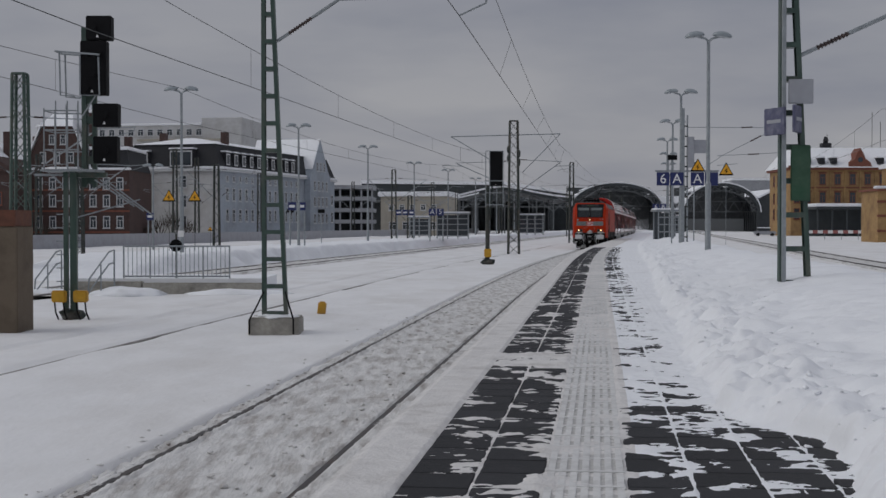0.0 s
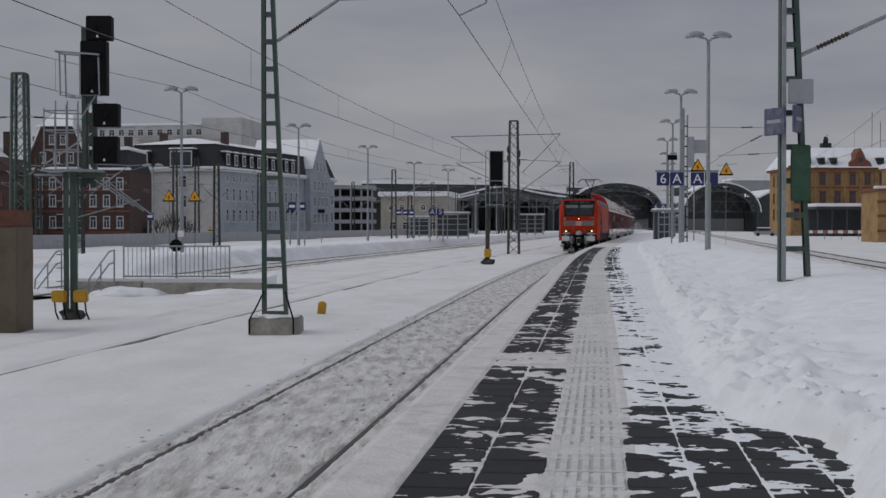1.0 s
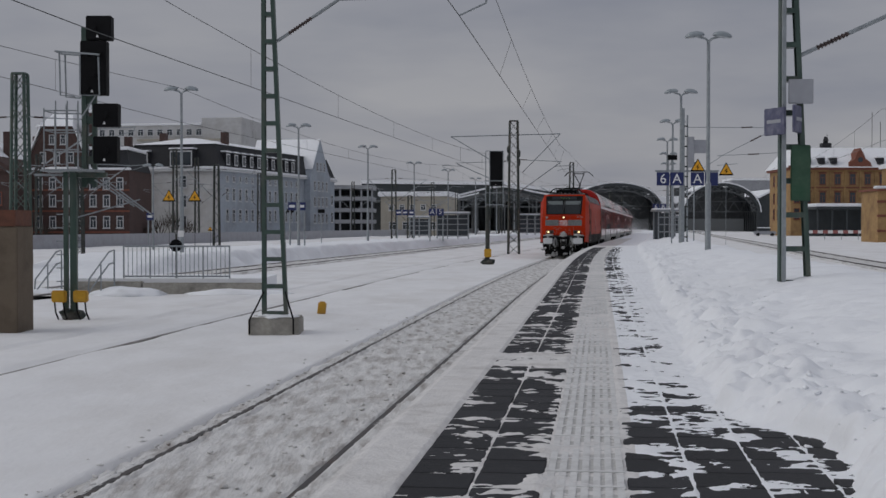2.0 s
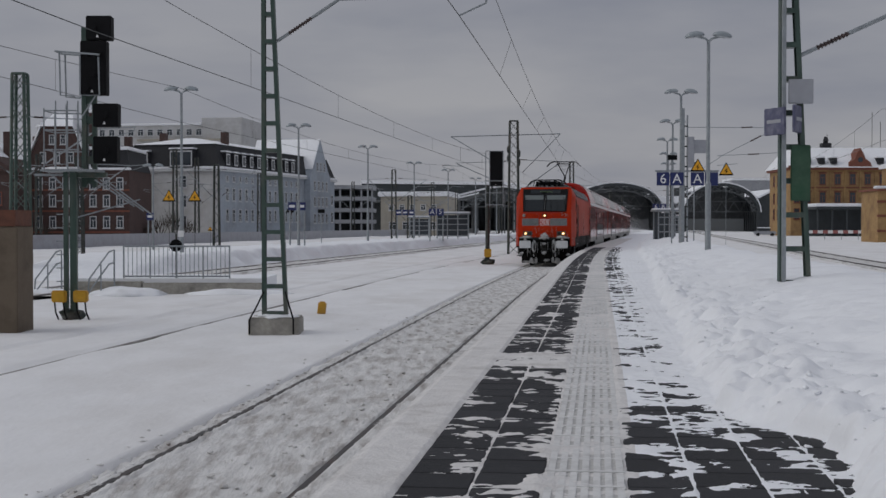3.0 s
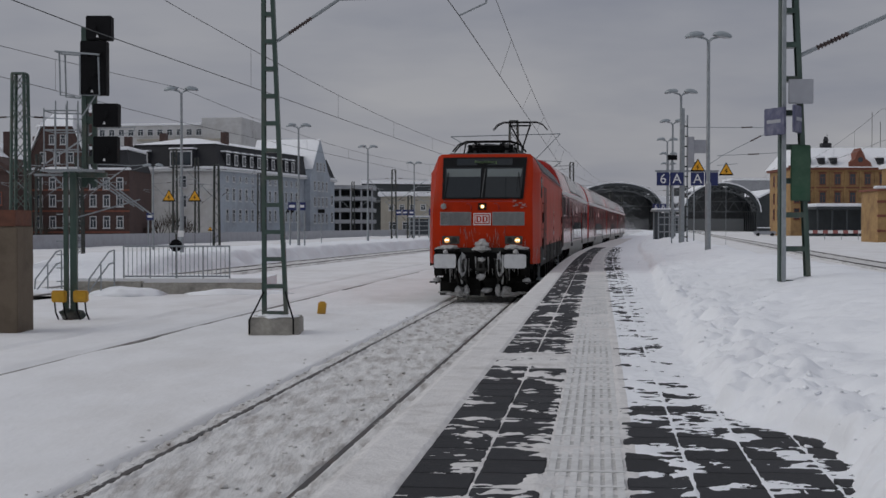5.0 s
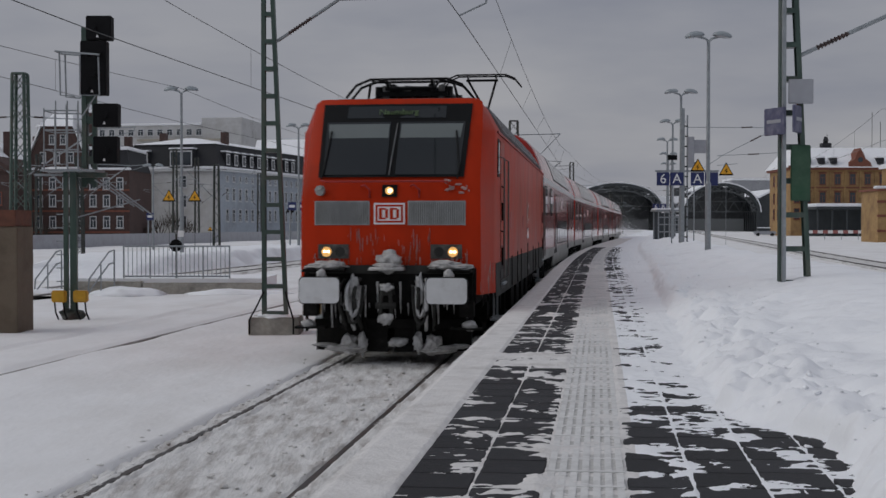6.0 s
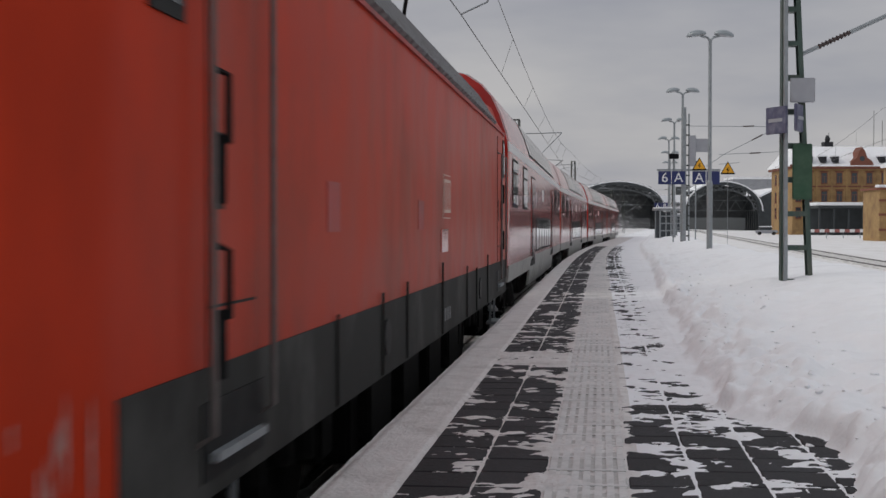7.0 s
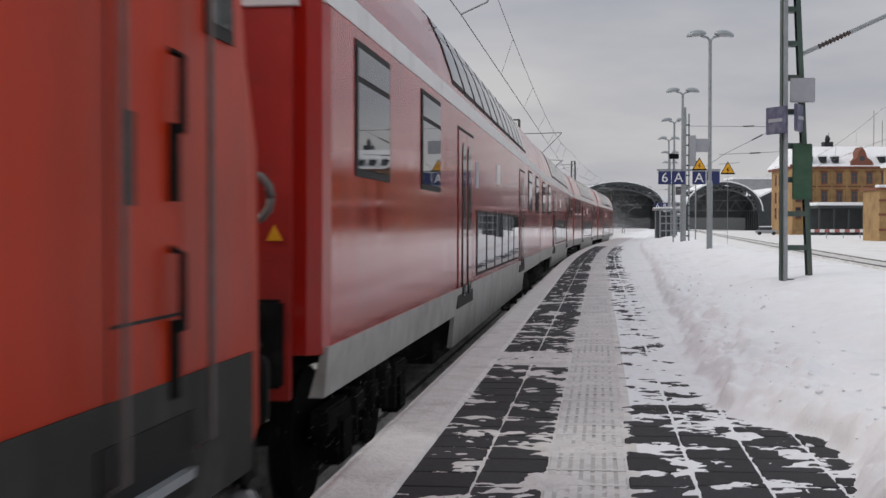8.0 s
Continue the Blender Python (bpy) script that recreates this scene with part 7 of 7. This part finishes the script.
rows_of_windows(yel, 4.73, 37.18, 11, (3.2, 6.4, 10.0), 1.25, 2.2, pose(0, -0.02, 0), BRICK_BAND)
rows_of_windows(yel, 2.7, 4.8, 1, (3.2, 6.4, 10.0), 1.15, 2.2, pose(0, -1.22, 0), BRICK_BAND)
rows_of_windows(yel, -14.0, -1.6, 4, (3.2, 6.4, 10.0), 1.2, 2.2, pose(2.88, 0, 0, 0, 0, -90), BRICK_BAND)
for x in (6.3, 9.0, 11.4, 20.6, 24.0):
    d = part("roof_hatch", B(x - 0.55, x + 0.55, -0.2, 2.5, 14.1, 15.3), SLATE, yel, "small dark roof dormer")
    part("hatch_snow", B(x - 0.7, x + 0.7, -0.3, 2.5, 15.3, 15.6, bevel=0.08), SNOW, d)
g = part("gable_dormer", prism(bmesh.new(), [(14.0, 13.3), (18.8, 13.3), (18.4, 14.4), (17.4, 15.1), (17.0, 16.3), (16.4, 17.2), (15.8, 16.3), (15.4, 15.1), (14.4, 14.4)], "y", -0.5, 3.5), BRICK_BAND, yel, "ornamental brick gable")
bm = bmesh.new()
rod(bm, (16.4, -0.56, 14.9), (16.4, -0.5, 14.9), 0.5, n=16)
part("round_window", bm, PANE_DULL, g)
bm = bmesh.new()
for x in (11.8,):
    box(bm, x - 0.9, x + 0.9, 6, 8, 17.4, 18.6)
    lump(bm, (x, 7, 19.2), (0.5, 0.5, 0.8), 3, 2)
part("chimney", bm, SLATE, yel)
for x, h in ((21.5, 25.0), (23.2, 23.0), (12.4, 20.5)):
    part("antenna", rod(bmesh.new(), (x, 8, 17), (x, 8, h), 0.06, n=5), STEEL_DARK, yel)
for i in range(12):
    part("pilaster", B(4.58 + 2.95 * i, 4.88 + 2.95 * i, -0.18, -0.003, -0.3, 12.9), BRICK_YELLOW, yel)
for i in range(11):
    for z in (8.65, 12.25):
        part("window_hood", B(5.40 + 2.95 * i, 7.02 + 2.95 * i, -0.22, -0.003, z, z + 0.22), BRICK_BAND, yel)
can = thing("canopy", pose(69, 236, 0), "snowy platform canopy on dark columns", "canopy")
part("roof", B(0, 15, 0, 6, 5.0, 5.5), HALL_STEEL, can)
part("roof_snow", B(-0.2, 15.2, -0.2, 6, 5.51, 6.1, bevel=0.15), SNOW, can)
for i in range(6):
    part("column", B(0.3 + 2.7 * i, 0.6 + 2.7 * i, 0.5, 0.8, -0.2, 5.0), HALL_STEEL, can)
part("back", B(0, 15, 5.4, 5.7, -0.2, 5.0), HALL_STEEL, can)
can2 = thing("canopy", pose(72, 205, 0), "low snow-laden shelter roof", "canopy")
part("roof_snow", prism(bmesh.new(), [(0, 3.6), (9, 4.6), (9, 5.3), (0, 4.2)], "y", 0, 5), SNOW, can2)
for i in range(4):
    part("column", B(0.4 + 2.7 * i, 0.65 + 2.7 * i, 0.5, 0.8, -0.2, 3.7), HALL_STEEL, can2)
gate = thing("brick_gatehouse", pose(52.65, 152, 0), "yellow brick gatehouse with a snowy ledge", "building")
part("wall", B(-0.9, 8, 0, 6, -0.3, 6.1), BRICK_YELLOW, gate)
part("upper_wall", B(1.6, 8, 1, 6, 6.1, 9.0), BRICK_YELLOW, gate)
part("ledge", B(-1.2, 8.2, -0.3, 6.2, 6.1, 6.35), BRICK_BAND, gate)
part("ledge_snow", B(-1.2, 8.2, -0.3, 0.98, 6.36, 6.7, bevel=0.1), SNOW, gate)
part("roof_snow", prism(bmesh.new(), [(1.2, 8.9), (8, 10.4), (8, 11.2), (1.2, 9.4)], "y", 0.6, 6), SNOW, gate)
for z in (1.2, 3.0, 4.7):
    part("string_course", B(-1.0, 8.05, -0.10, -0.003, z, z + 0.28), BRICK_BAND, gate)
rows_of_windows(gate, 1.0, 7.4, 2, (2.0,), 1.1, 2.0, pose(0, -0.02, 0), BRICK_BAND)
RW_RED = material("red_barrier", (0.34, 0.12, 0.11), 0.5, vary=0.1)
fence = thing("barrier_fence", pose(52.0, 182, 0), "red and white striped barrier boards", "barrier")
for i in range(14):
    part("board", B(0.72 * i, 0.72 * i + 0.70, 0, 0.05, 0.85, 1.30), RW_RED if i % 2 else WHITE, fence)
for i in range(5):
    part("post", B(2.4 * i, 2.4 * i + 0.08, 0.06, 0.14, -0.2, 1.35), GALV, fence)
car = thing("car", pose(60.5, 240, 0, 0, 0, 80), "parked car under snow", "car")
part("body", B(-0.85, 0.85, -2.1, 2.1, 0.3, 0.95, bevel=0.2), GREY_BOX, car)
part("cabin", B(-0.75, 0.75, -1.1, 1.5, 0.95, 1.5, bevel=0.2), PANE_DULL, car)
part("snow_cap", B(-0.7, 0.7, -1.0, 1.4, 1.5, 1.68, bevel=0.08), SNOW, car)
for x in (-0.8, 0.8):
    for y in (-1.3, 1.3):
        bm = bmesh.new()
        rod(bm, (x - 0.1, y, 0.32), (x + 0.1, y, 0.32), 0.32, n=14)
        part("wheel", bm, RUBBER, car)

# ---- paving pieces ----
COLUMNS = ((0.0, 0.325, COPING), (0.325, 0.648, TILE), (0.648, 0.97, TILE), (0.97, 1.35, TACTILE), (1.35, 1.655, TILE), (1.655, 1.975, TILE), (1.975, 2.30, TILE), (2.30, 2.62, TILE))
GAP = 0.005
pieces = {}
rows_near, rows_far = 36, 190


def paver(bm, x0, x1, y0, y1, ribbed):
    for z, sh in ((0.0, 0.0),):
        a, b, c, d = x0 + GAP, x1 - GAP, y0 + GAP, y1 - GAP
        e = 0.006
        top = [(a + e, c + e), (b - e, c + e), (b - e, d - e), (a + e, d - e)]
        low_ = [(a, c), (b, c), (b, d), (a, d)]
        vt = [bm.verts.new((x, y, 0.0)) for x, y in top]
        vm = [bm.verts.new((x, y, -0.006)) for x, y in low_]
        vb = [bm.verts.new((x, y, -0.06)) for x, y in low_]
        bm.faces.new(vt)
        for p, q in ((vt, vm), (vm, vb)):
            for i in range(4):
                bm.faces.new((p[i], q[i], q[(i + 1) % 4], p[(i + 1) % 4]))
    if ribbed:
        n = 7
        for i in range(n):
            u = x0 + (x1 - x0) * (i + 0.5) / n
            box(bm, u - 0.017, u + 0.017, y0 + 0.035, y1 - 0.003, -0.002, 0.006)
        box(bm, x0 + 0.004, x1 - 0.004, y0 + 0.003, y0 + 0.04, -0.002, 0.0058)


for j, (q0, q1, mat) in enumerate(COLUMNS):
    bm = bmesh.new()
    paver(bm, (q0 - q1) / 2, (q1 - q0) / 2, -ROW / 2, ROW / 2, mat is TACTILE)
    me = bpy.data.meshes.new("tile")
    bmesh.ops.recalc_face_normals(bm, faces=bm.faces)
    bm.to_mesh(me)
    bm.free()
    me.materials.append(mat)
    if mat is TACTILE:
        me.materials.append(TACTILE_BASE)
        for p in me.polygons:
            # faces below the rib tops take the darker tone
            if max(me.vertices[v].co.z for v in p.vertices) < 0.001:
                p.material_index = 1
    name = "coping_stone" if mat is COPING else ("tactile_tile" if mat is TACTILE else "paving_tile")
    joined = bmesh.new()
    for i in range(-8 if j < 4 else 0, rows_far):
        y = 4.35 + (i + 0.5) * ROW
        px, py = beside(EDGE + (q0 + q1) / 2, y)
        turn = along(y)
        wob = random.Random(j * 997 + i)
        m = Matrix.Translation((px, py, TOP + wob.uniform(-0.0015, 0.0015))) @ pose(0, 0, 0, wob.uniform(-0.25, 0.25), wob.uniform(-0.25, 0.25), turn + wob.uniform(-0.2, 0.2))
        if 0 <= i < rows_near:
            ob = new(name, me)
            ob.parent = platform
            ob.matrix_basis = m
        else:
            k = len(joined.verts)
            joined.from_mesh(me)
            joined.verts.ensure_lookup_table()
            bmesh.ops.transform(joined, matrix=m, verts=joined.verts[k:])
    far = part("far_paving", joined, mat, platform)
    if mat is TACTILE:
        far.data.materials.append(TACTILE_BASE)
    far["kind"] = "stuff"

motions()
